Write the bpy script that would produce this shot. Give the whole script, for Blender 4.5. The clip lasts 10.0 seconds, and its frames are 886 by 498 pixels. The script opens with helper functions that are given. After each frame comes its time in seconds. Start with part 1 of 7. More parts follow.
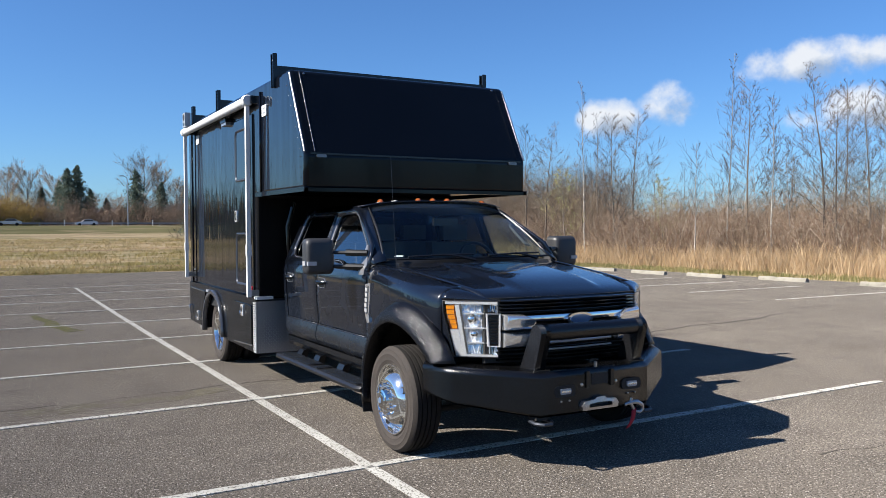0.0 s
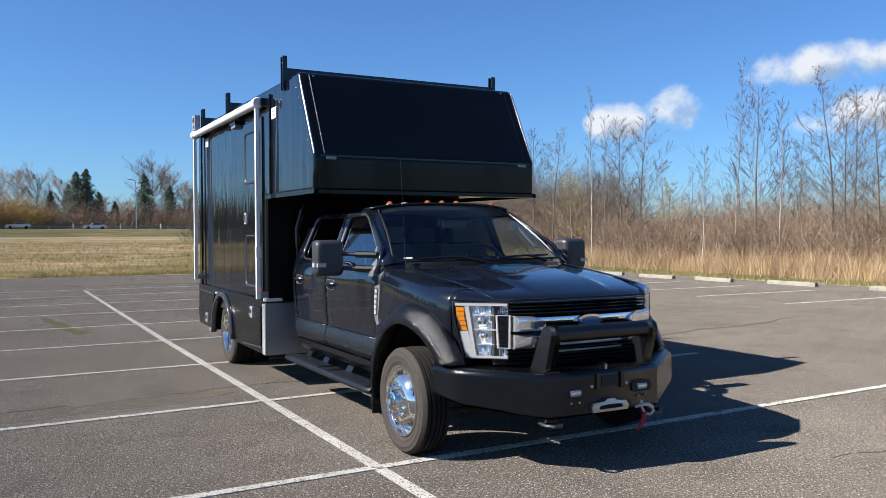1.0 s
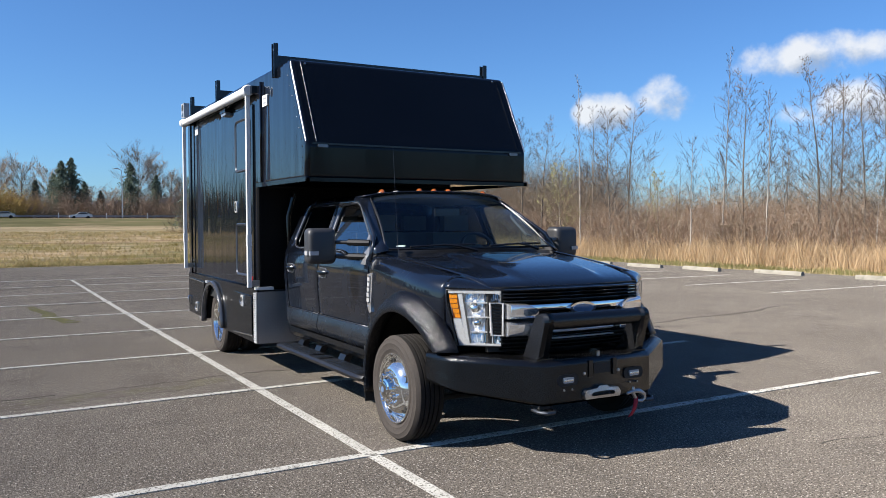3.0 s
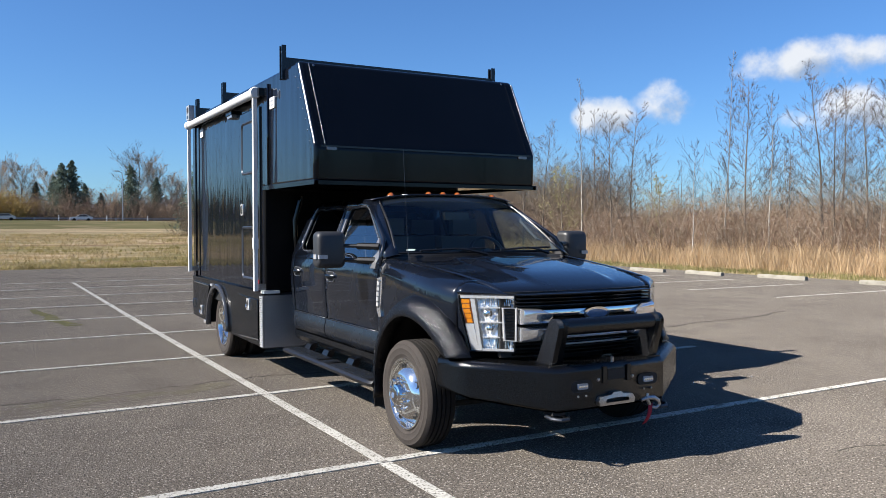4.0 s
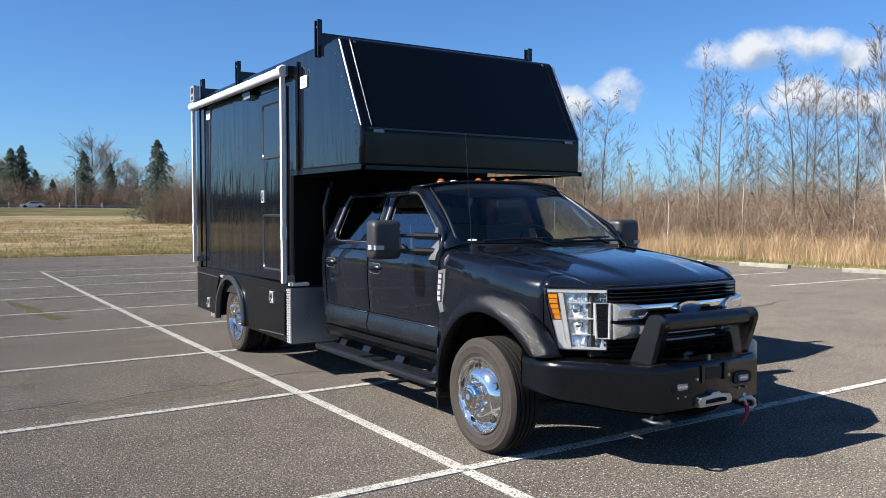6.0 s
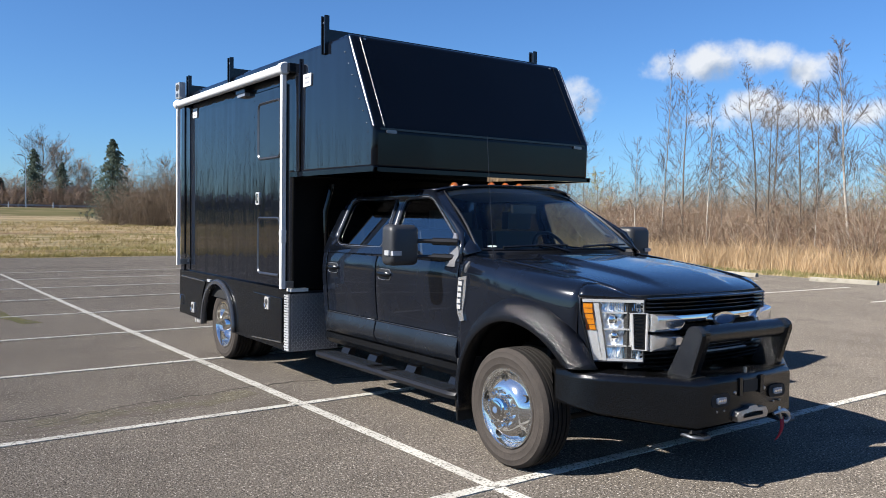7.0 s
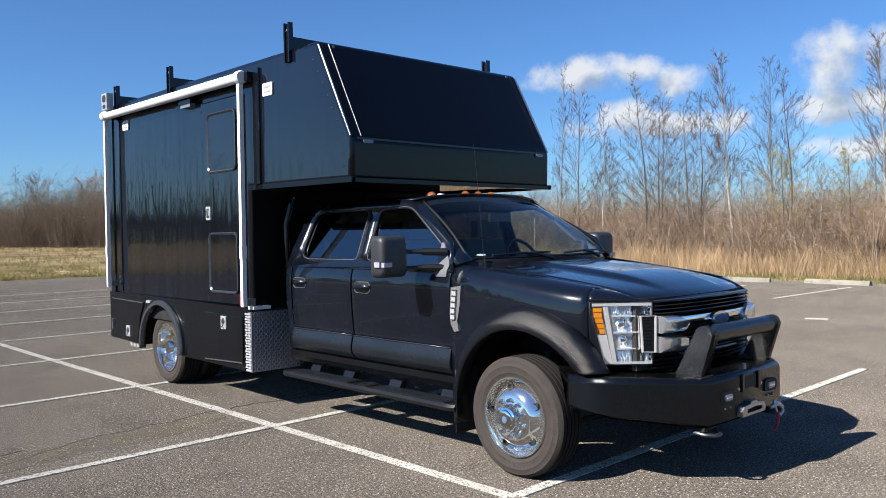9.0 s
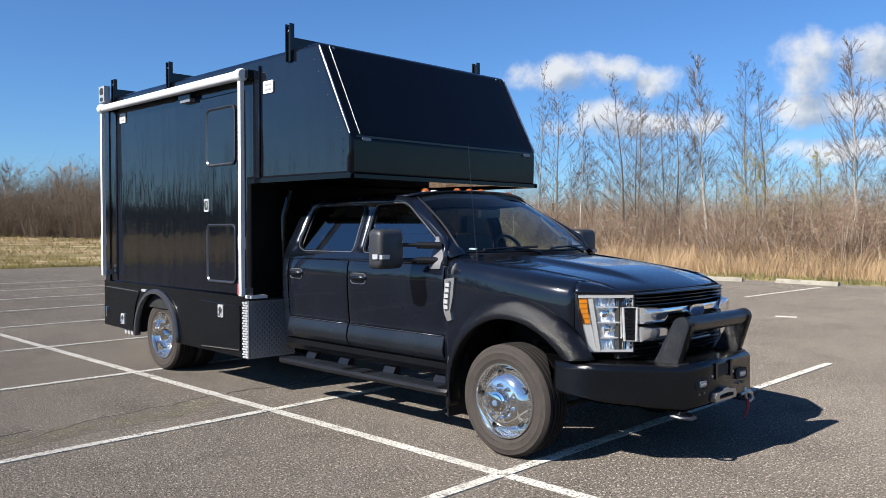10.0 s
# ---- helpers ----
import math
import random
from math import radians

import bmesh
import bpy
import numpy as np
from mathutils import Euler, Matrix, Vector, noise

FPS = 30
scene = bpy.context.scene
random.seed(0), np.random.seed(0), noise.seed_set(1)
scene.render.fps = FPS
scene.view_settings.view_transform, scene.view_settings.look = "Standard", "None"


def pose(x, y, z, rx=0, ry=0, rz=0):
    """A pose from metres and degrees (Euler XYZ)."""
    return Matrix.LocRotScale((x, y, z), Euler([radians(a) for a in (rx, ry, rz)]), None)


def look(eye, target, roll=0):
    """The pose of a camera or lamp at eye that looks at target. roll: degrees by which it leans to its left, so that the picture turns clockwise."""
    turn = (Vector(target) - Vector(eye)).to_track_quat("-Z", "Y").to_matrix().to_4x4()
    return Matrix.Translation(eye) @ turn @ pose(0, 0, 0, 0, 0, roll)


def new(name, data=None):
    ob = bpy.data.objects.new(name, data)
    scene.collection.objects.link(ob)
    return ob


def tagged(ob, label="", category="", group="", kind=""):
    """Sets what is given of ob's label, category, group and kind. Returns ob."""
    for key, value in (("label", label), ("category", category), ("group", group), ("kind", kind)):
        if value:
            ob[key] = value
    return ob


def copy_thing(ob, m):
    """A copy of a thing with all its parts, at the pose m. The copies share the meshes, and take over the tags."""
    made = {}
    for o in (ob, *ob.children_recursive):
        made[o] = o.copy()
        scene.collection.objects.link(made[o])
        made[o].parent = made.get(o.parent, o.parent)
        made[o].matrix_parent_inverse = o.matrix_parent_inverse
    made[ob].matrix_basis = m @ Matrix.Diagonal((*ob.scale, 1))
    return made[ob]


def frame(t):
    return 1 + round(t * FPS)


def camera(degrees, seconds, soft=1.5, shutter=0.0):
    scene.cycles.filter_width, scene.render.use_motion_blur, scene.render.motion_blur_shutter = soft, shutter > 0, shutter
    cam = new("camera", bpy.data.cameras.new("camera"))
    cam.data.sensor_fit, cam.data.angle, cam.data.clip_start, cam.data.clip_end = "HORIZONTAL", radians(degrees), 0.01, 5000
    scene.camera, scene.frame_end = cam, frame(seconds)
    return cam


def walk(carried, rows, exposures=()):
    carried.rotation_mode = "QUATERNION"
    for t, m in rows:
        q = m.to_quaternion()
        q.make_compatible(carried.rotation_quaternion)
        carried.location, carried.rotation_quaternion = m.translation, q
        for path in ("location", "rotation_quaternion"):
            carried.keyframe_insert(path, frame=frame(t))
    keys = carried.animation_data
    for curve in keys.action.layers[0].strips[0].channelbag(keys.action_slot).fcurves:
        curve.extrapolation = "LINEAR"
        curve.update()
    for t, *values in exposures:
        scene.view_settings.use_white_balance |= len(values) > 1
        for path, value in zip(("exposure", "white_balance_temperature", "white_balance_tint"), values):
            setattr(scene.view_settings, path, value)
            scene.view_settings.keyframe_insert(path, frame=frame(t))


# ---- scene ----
cam = camera(57.3, 10.0, soft=0.65)
PATH = [
    (0, (0.09, -0.1, 1.678), (1.053, 1.652, 1.637), -0.4),
    (0.5, (0.091, -0.098, 1.671), (1.045, 1.66, 1.647), -0.7),
    (1, (0.071, -0.092, 1.66), (1.019, 1.669, 1.629), -0.3),
    (1.5, (0.062, -0.09, 1.647), (1.016, 1.666, 1.59), -0.4),
    (2, (0.061, -0.083, 1.646), (1.027, 1.668, 1.582), -0.5),
    (2.5, (0.053, -0.085, 1.645), (1.024, 1.663, 1.584), -0.4),
    (4, (-0.01, 0.026, 1.649), (0.964, 1.772, 1.601), -0.1),
    (4.5, (-0.019, 0.22, 1.644), (0.952, 1.968, 1.598), -0.1),
    (5, (-0.1, 0.402, 1.642), (0.875, 2.147, 1.59), 0.6),
    (5.5, (-0.336, 0.607, 1.658), (0.68, 2.328, 1.589), 0.2),
    (7, (-0.779, 1.313, 1.656), (0.372, 2.948, 1.59), 0.7),
    (7.5, (-0.973, 1.473, 1.671), (0.228, 3.071, 1.611), 0.8),
    (8, (-1.04, 1.674, 1.642), (0.216, 3.229, 1.585), -0.0),
    (8.5, (-1.114, 1.814, 1.644), (0.197, 3.324, 1.603), -0.7),
    (9, (-1.313, 1.872, 1.643), (0.052, 3.333, 1.605), -0.9),
    (9.5, (-1.487, 1.838, 1.651), (-0.091, 3.27, 1.611), -0.2),
    (10, (-1.658, 1.712, 1.632), (-0.251, 3.133, 1.584), -0.0),
]
walk(cam, [(t, look(eye, target, roll)) for t, eye, target, roll in PATH], [(0, 1.12), (5.5, 1.12), (7.5, 1.09), (9.0, 1.03), (10, 1.03)])

SKY_STRENGTH, SUN_STRENGTH = 0.050, 5.0
# clouds: azimuth from +y towards +x, elevation, half width and half height, in degrees
CLOUDS = ((40.8, 7.8, 2.2, 1.2), (44.2, 8.5, 1.9, 1.4), (53.0, 10.7, 3.5, 1.25), (56.0, 10.9, 2.0, 1.0), (59.6, 9.9, 1.6, 1.2), (55.6, 7.6, 2.4, 1.3), (58.0, 7.2, 5.5, 0.9), (68.7, 10.2, 2.5, 2.0),
          (72.3, 10.4, 3.0, 1.7), (70.4, 7.9, 4.8, 1.2), (70.5, 5.0, 5.0, 0.8), (80.0, 9.5, 4.0, 1.6), (92.0, 10.0, 8.0, 2.6), (112.0, 12.0, 9.0, 3.0))
SKY_TINT = (0.595, 0.935, 1.36)

# ---- daylight ----
SUN_DIR = Vector((-1.27, 0.2, 1.0)).normalized()
world = bpy.data.worlds.new("sky")
scene.world = world
world.use_nodes = True
wn, wl = world.node_tree.nodes, world.node_tree.links
wn.clear()
w_out = wn.new("ShaderNodeOutputWorld")
w_bg = wn.new("ShaderNodeBackground")
w_sky = wn.new("ShaderNodeTexSky")
w_sky.sky_type = "NISHITA"
w_sky.sun_disc = False
w_sky.sun_elevation = math.asin(SUN_DIR.z)
w_sky.sun_rotation = math.atan2(SUN_DIR.x, SUN_DIR.y)
w_sky.air_density, w_sky.dust_density, w_sky.ozone_density = 1.0, 0.25, 3.0
w_bg.inputs["Strength"].default_value = SKY_STRENGTH
w_co = wn.new("ShaderNodeTexCoord")


def w_math(op, a, b=None, c=None):
    n = wn.new("ShaderNodeMath")
    n.operation = op
    for k, v in enumerate((a, b, c)):
        if v is None:
            continue
        if isinstance(v, (int, float)):
            n.inputs[k].default_value = v
        else:
            wl.new(v, n.inputs[k])
    return n.outputs[0]


def cloud_puff(way, azimuth, elevation, wide, high):
    """A soft mound of one cloud: 1 in its middle, falling to 0 and below outside."""
    a, e = radians(azimuth), radians(elevation)
    mid = Vector((math.sin(a) * math.cos(e), math.cos(a) * math.cos(e), math.sin(e)))
    side = Vector((math.cos(a), -math.sin(a), 0))
    up = side.cross(mid) * -1
    outs = []
    sub = wn.new("ShaderNodeVectorMath")
    sub.operation = "SUBTRACT"
    wl.new(way, sub.inputs[0])
    sub.inputs[1].default_value = mid
    for axis, size in ((side, wide), (up, high)):
        dot = wn.new("ShaderNodeVectorMath")
        dot.operation = "DOT_PRODUCT"
        wl.new(sub.outputs[0], dot.inputs[0])
        dot.inputs[1].default_value = axis / radians(size)
        outs.append(w_math("MULTIPLY", dot.outputs["Value"], dot.outputs["Value"]))
    back = wn.new("ShaderNodeVectorMath")
    back.operation = "DOT_PRODUCT"
    wl.new(way, back.inputs[0])
    back.inputs[1].default_value = mid
    far = w_math("MULTIPLY", w_math("LESS_THAN", back.outputs["Value"], 0.0), 9.0)
    return w_math("SUBTRACT", 1.0, w_math("ADD", w_math("ADD", outs[0], outs[1]), far))


def w_noise(way, scale, detail, rough):
    n = wn.new("ShaderNodeTexNoise")
    n.inputs["Scale"].default_value = scale
    n.inputs["Detail"].default_value = detail
    n.inputs["Roughness"].default_value = rough
    wl.new(way, n.inputs["Vector"])
    return n.outputs["Fac"]


def cloud_depth(way):
    """How deep the cloud is on a way through the sky: mounds broken up by billows."""
    depth = None
    for puff in CLOUDS:
        p = cloud_puff(way, *puff)
        depth = p if depth is None else w_math("MAXIMUM", depth, p)
    depth = w_math("MAXIMUM", depth, -2.0)
    rough = w_math("MULTIPLY", w_math("SUBTRACT", w_noise(way, 15.0, 8.0, 0.60), 0.5), 5.0)
    return w_math("ADD", rough, depth)


def w_range(value, lo, hi, smooth=False):
    r = wn.new("ShaderNodeMapRange")
    if smooth:
        r.interpolation_type = "SMOOTHSTEP"
    wl.new(value, r.inputs["Value"])
    r.inputs["From Min"].default_value, r.inputs["From Max"].default_value = lo, hi
    return r.outputs[0]


w_way = w_co.outputs["Generated"]
w_shift = wn.new("ShaderNodeVectorMath")
w_shift.operation = "ADD"
wl.new(w_way, w_shift.inputs[0])
w_shift.inputs[1].default_value = (-0.014, 0.008, 0.020)
billow, sunward = cloud_depth(w_way), cloud_depth(w_shift.outputs[0])
w_cover = w_range(billow, -0.45, 1.15, True)
# a cloud is white where it thins out towards the sun, grey where more cloud lies in the way
w_lit = w_range(w_math("SUBTRACT", w_math("MULTIPLY", w_noise(w_way, 30.0, 4.0, 0.6), 0.5), w_math("MULTIPLY", sunward, 0.36)), -0.12, 0.34)
w_tone = wn.new("ShaderNodeMix")
w_tone.data_type = "RGBA"
w_tone.inputs[6].default_value = (3.7, 4.5, 5.7, 1)
w_tone.inputs[7].default_value = (8.3, 8.5, 8.8, 1)
wl.new(w_lit, w_tone.inputs[0])
w_mix = wn.new("ShaderNodeMix")
w_mix.data_type = "RGBA"
wl.new(w_math("MULTIPLY", w_cover, 0.92), w_mix.inputs[0])
w_tint = wn.new("ShaderNodeMix")
w_tint.data_type, w_tint.blend_type = "RGBA", "MULTIPLY"
w_tint.inputs[0].default_value = 1.0
w_tint.inputs[7].default_value = (*SKY_TINT, 1)
wl.new(w_sky.outputs[0], w_tint.inputs[6])
wl.new(w_tint.outputs[2], w_mix.inputs[6])
wl.new(w_tone.outputs[2], w_mix.inputs[7])
wl.new(w_mix.outputs[2], w_bg.inputs["Color"])
wl.new(w_bg.outputs[0], w_out.inputs["Surface"])

sun = new("sun", bpy.data.lights.new("sun", "SUN"))
sun.data.energy, sun.data.angle, sun.data.color = SUN_STRENGTH, radians(0.53), (1.0, 0.95, 0.88)
sun.matrix_world = look(SUN_DIR * 50, (0, 0, 0))


# ---- materials ----
def material(name, col, rough=0.5, metal=0.0, var=0.18, scale=3.0, fine=45.0, bump=0.0, bump_scale=120.0, coat=0.0, spec=0.5,
             tint=None, rough_var=0.12, wave=0.0, per_object=0.0):
    """A painted, plastic, metal or mineral surface with variation at a broad and a fine scale, in metres."""
    m = bpy.data.materials.new(name)
    m.use_nodes = True
    nt = m.node_tree
    n, l = nt.nodes, nt.links
    bsdf = n["Principled BSDF"]
    co = n.new("ShaderNodeTexCoord").outputs["Object"]

    def tex(sc, detail=4.0):
        t = n.new("ShaderNodeTexNoise")
        t.inputs["Scale"].default_value, t.inputs["Detail"].default_value = sc, detail
        l.new(co, t.inputs["Vector"])
        return t.outputs["Fac"]

    def ramp(src, lo, hi, a=0.3, b=0.7):
        r = n.new("ShaderNodeMapRange")
        l.new(src, r.inputs["Value"])
        for k, v in zip(("From Min", "From Max", "To Min", "To Max"), (a, b, lo, hi)):
            r.inputs[k].default_value = v
        return r.outputs[0]

    broad, grain = tex(scale), tex(fine, 3.0)
    mix = n.new("ShaderNodeMix")
    mix.data_type = "RGBA"
    l.new(ramp(broad, 0, 1), mix.inputs[0])
    other = tint if tint else tuple(c * (1 - var) for c in col)
    mix.inputs[6].default_value, mix.inputs[7].default_value = (*other, 1), (*(c * (1 + var * 0.5) for c in col), 1)
    hue = n.new("ShaderNodeHueSaturation")
    l.new(mix.outputs[2], hue.inputs["Color"])
    val = ramp(grain, 1 - var, 1 + var)
    if per_object:
        info = n.new("ShaderNodeObjectInfo")
        mul = n.new("ShaderNodeMath")
        mul.operation = "MULTIPLY"
        l.new(val, mul.inputs[0])
        l.new(ramp(info.outputs["Random"], 1 - per_object, 1 + per_object, 0, 1), mul.inputs[1])
        val = mul.outputs[0]
    l.new(val, hue.inputs["Value"])
    l.new(hue.outputs[0], bsdf.inputs["Base Color"])
    l.new(ramp(broad, max(0.02, rough * (1 - rough_var)), min(1, rough * (1 + rough_var))), bsdf.inputs["Roughness"])
    bsdf.inputs["Metallic"].default_value = metal
    bsdf.inputs["Specular IOR Level"].default_value = spec
    bsdf.inputs["Coat Weight"].default_value = coat
    bsdf.inputs["Coat Roughness"].default_value = 0.04
    normal = None
    if wave:
        mp = n.new("ShaderNodeMapping")
        mp.inputs["Scale"].default_value = (1, 1, 0.12)
        l.new(co, mp.inputs["Vector"])
        wv = n.new("ShaderNodeTexNoise")
        wv.inputs["Scale"].default_value, wv.inputs["Detail"].default_value = 4.5, 1.5
        l.new(mp.outputs[0], wv.inputs["Vector"])
        b = n.new("ShaderNodeBump")
        b.inputs["Strength"].default_value, b.inputs["Distance"].default_value = 1.0, wave
        l.new(wv.outputs["Fac"], b.inputs["Height"])
        normal = b.outputs[0]
    if bump:
        b = n.new("ShaderNodeBump")
        b.inputs["Strength"].default_value, b.inputs["Distance"].default_value = bump, 0.01
        l.new(tex(bump_scale, 3.0), b.inputs["Height"])
        if normal:
            l.new(normal, b.inputs["Normal"])
        normal = b.outputs[0]
    if normal:
        l.new(normal, bsdf.inputs["Normal"])
        if coat and wave:
            l.new(normal, bsdf.inputs["Coat Normal"])
    return m


def glass(name, see, rough=0.0, reflect=1.0, head_on=0.06):
    """A pane: what passes through it is tinted by see, the rest mirrors by Fresnel."""
    m = bpy.data.materials.new(name)
    m.use_nodes = True
    n, l = m.node_tree.nodes, m.node_tree.links
    n.clear()
    out = n.new("ShaderNodeOutputMaterial")
    clear = n.new("ShaderNodeBsdfTransparent")
    clear.inputs[0].default_value = (*see, 1)
    gloss = n.new("ShaderNodeBsdfGlossy")
    gloss.inputs["Roughness"].default_value = rough
    gloss.inputs["Color"].default_value = (reflect, reflect, reflect, 1)
    facing = n.new("ShaderNodeLayerWeight")
    facing.inputs["Blend"].default_value = 0.5
    power = n.new("ShaderNodeMath")
    power.operation = "POWER"
    power.inputs[1].default_value = 5.0
    l.new(facing.outputs["Facing"], power.inputs[0])
    fres = n.new("ShaderNodeMath")
    fres.operation = "MULTIPLY_ADD"
    fres.inputs[1].default_value, fres.inputs[2].default_value = 0.85, head_on
    l.new(power.outputs[0], fres.inputs[0])
    mix = n.new("ShaderNodeMixShader")
    l.new(fres.outputs[0], mix.inputs[0])
    l.new(clear.outputs[0], mix.inputs[1])
    l.new(gloss.outputs[0], mix.inputs[2])
    l.new(mix.outputs[0], out.inputs[0])
    return m


def layered(name, layers, rough=0.9, bump=0.0, bump_scale=60.0, spec=0.1):
    """A ground surface: a first colour, then (colour, scale, low, high, detail) spread over it where noise passes from low to high."""
    m = bpy.data.materials.new(name)
    m.use_nodes = True
    n, l = m.node_tree.nodes, m.node_tree.links
    bsdf = n["Principled BSDF"]
    bsdf.inputs["Roughness"].default_value = rough
    bsdf.inputs["Specular IOR Level"].default_value = spec
    bsdf.inputs["Diffuse Roughness"].default_value = 1.0
    co = n.new("ShaderNodeTexCoord").outputs["Object"]
    last = None
    for k, layer in enumerate(layers):
        if k == 0:
            rgb = n.new("ShaderNodeRGB")
            rgb.outputs[0].default_value = (*layer, 1)
            last = rgb.outputs[0]
            continue
        col, sc, lo, hi, detail = layer
        vec = co
        if isinstance(sc, tuple):
            mp = n.new("ShaderNodeMapping")
            mp.inputs["Scale"].default_value = sc
            l.new(co, mp.inputs["Vector"])
            vec, sc = mp.outputs[0], 1.0
        t = n.new("ShaderNodeTexNoise")
        t.inputs["Scale"].default_value, t.inputs["Detail"].default_value = sc, detail
        l.new(vec, t.inputs["Vector"])
        r = n.new("ShaderNodeMapRange")
        r.inputs["From Min"].default_value, r.inputs["From Max"].default_value = lo, hi
        l.new(t.outputs["Fac"], r.inputs["Value"])
        mix = n.new("ShaderNodeMix")
        mix.data_type = "RGBA"
        l.new(r.outputs[0], mix.inputs[0])
        l.new(last, mix.inputs[6])
        mix.inputs[7].default_value = (*col, 1)
        last = mix.outputs[2]
    l.new(last, bsdf.inputs["Base Color"])
    if bump:
        t = n.new("ShaderNodeTexNoise")
        t.inputs["Scale"].default_value, t.inputs["Detail"].default_value = bump_scale, 4.0
        l.new(co, t.inputs["Vector"])
        b = n.new("ShaderNodeBump")
        b.inputs["Strength"].default_value, b.inputs["Distance"].default_value = bump, 0.02
        l.new(t.outputs["Fac"], b.inputs["Height"])
        l.new(b.outputs[0], bsdf.inputs["Normal"])
    return m


def islands(name, cols, rough=0.85, streak=None, thin=0.0):
    """Grass, twigs and leaves: each separate blade or twig takes its own colour between those given."""
    m = bpy.data.materials.new(name)
    m.use_nodes = True
    n, l = m.node_tree.nodes, m.node_tree.links
    bsdf = n["Principled BSDF"]
    bsdf.inputs["Roughness"].default_value = rough
    bsdf.inputs["Specular IOR Level"].default_value = 0.2
    geo = n.new("ShaderNodeNewGeometry")
    ramp = n.new("ShaderNodeValToRGB")
    ramp.color_ramp.elements.remove(ramp.color_ramp.elements[0])
    for k, c in enumerate(cols):
        e = ramp.color_ramp.elements[0] if k == 0 else ramp.color_ramp.elements.new(k / (len(cols) - 1))
        e.position = k / (len(cols) - 1)
        e.color = (*c, 1)
    l.new(geo.outputs["Random Per Island"], ramp.inputs[0])
    co = n.new("ShaderNodeTexCoord").outputs["Object"]
    t = n.new("ShaderNodeTexNoise")
    t.inputs["Scale"].default_value = 1.1 if streak else 0.6
    t.inputs["Detail"].default_value = 5.0
    l.new(co, t.inputs["Vector"])
    r = n.new("ShaderNodeMapRange")
    l.new(t.outputs["Fac"], r.inputs["Value"])
    for k, v in zip(("From Min", "From Max", "To Min", "To Max"), (0.3, 0.7, *((0.70, 1.30) if streak else (0.75, 1.2)))):
        r.inputs[k].default_value = v
    hue = n.new("ShaderNodeHueSaturation")
    tone = ramp.outputs[0]
    if streak:
        mp = n.new("ShaderNodeMapping")
        mp.inputs["Scale"].default_value = (0.045, 0.33, 1)
        l.new(co, mp.inputs["Vector"])
        band = n.new("ShaderNodeTexNoise")
        band.inputs["Scale"].default_value, band.inputs["Detail"].default_value = 1.0, 5.0
        l.new(mp.outputs[0], band.inputs["Vector"])
        fade = n.new("ShaderNodeMapRange")
        fade.inputs["From Min"].default_value, fade.inputs["From Max"].default_value = 0.44, 0.58
        l.new(band.outputs["Fac"], fade.inputs["Value"])
        mix = n.new("ShaderNodeMix")
        mix.data_type = "RGBA"
        l.new(fade.outputs[0], mix.inputs[0])
        l.new(tone, mix.inputs[6])
        mix.inputs[7].default_value = (*streak, 1)
        tone = mix.outputs[2]
    l.new(tone, hue.inputs["Color"])
    l.new(r.outputs[0], hue.inputs["Value"])
    l.new(hue.outputs[0], bsdf.inputs["Base Color"])
    if thin:
        back = n.new("ShaderNodeBsdfTranslucent")
        l.new(hue.outputs[0], back.inputs["Color"])
        both = n.new("ShaderNodeMixShader")
        both.inputs[0].default_value = thin
        l.new(bsdf.outputs[0], both.inputs[1])
        l.new(back.outputs[0], both.inputs[2])
        l.new(both.outputs[0], n["Material Output"].inputs["Surface"])
    return m


M_PAINT = material("gloss_black_paint", (0.0052, 0.0070, 0.0120), 0.26, metal=0.18, coat=1.0, var=0.15, fine=300, spec=0.15, rough_var=0.15)
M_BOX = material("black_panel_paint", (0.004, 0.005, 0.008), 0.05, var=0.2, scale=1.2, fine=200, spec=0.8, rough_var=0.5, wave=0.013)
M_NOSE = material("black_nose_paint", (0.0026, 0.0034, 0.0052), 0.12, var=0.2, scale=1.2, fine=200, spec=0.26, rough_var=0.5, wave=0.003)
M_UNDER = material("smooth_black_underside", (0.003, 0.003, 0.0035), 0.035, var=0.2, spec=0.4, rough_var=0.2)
# dull black that keeps the box's front wall and the wheel arches dark
M_MATT = material("matt_black_recess", (0.004, 0.004, 0.0042), 0.6, var=0.2, spec=0.12)
M_SATIN = material("satin_black_paint", (0.004, 0.0045, 0.0055), 0.20, var=0.2, fine=150, bump=0.006, bump_scale=350)
M_LINER = material("textured_black_coating", (0.008, 0.008, 0.009), 0.19, var=0.25, fine=170, bump=0.50, bump_scale=150, spec=0.6)
M_FLARE = material("pebbled_black_coating", (0.005, 0.005, 0.006), 0.17, var=0.25, fine=220, bump=0.50, bump_scale=170, spec=0.42)
M_BUMPER = material("fine_textured_black_coating", (0.003, 0.003, 0.0034), 0.22, var=0.25, fine=170, bump=0.20, bump_scale=200, spec=0.5)
M_COAT = material("satin_black_coating", (0.003, 0.003, 0.0034), 0.30, var=0.2, fine=170, bump=0.09, bump_scale=170, spec=0.5)
M_PLASTIC = material("black_plastic", (0.007, 0.007, 0.008), 0.38, var=0.2, fine=120, bump=0.03, bump_scale=400)
M_CLAD = material("grey_black_cladding", (0.010, 0.012, 0.016), 0.26, var=0.15, fine=160, bump=0.03, bump_scale=420)
M_DARK = material("chassis_black", (0.012, 0.0115, 0.011), 0.7, var=0.3, scale=8, fine=60)
M_TYRE = material("tyre_rubber", (0.0438, 0.0365, 0.0314), 0.8, var=0.2, scale=14, fine=110, bump=0.12, bump_scale=150, spec=0.25)
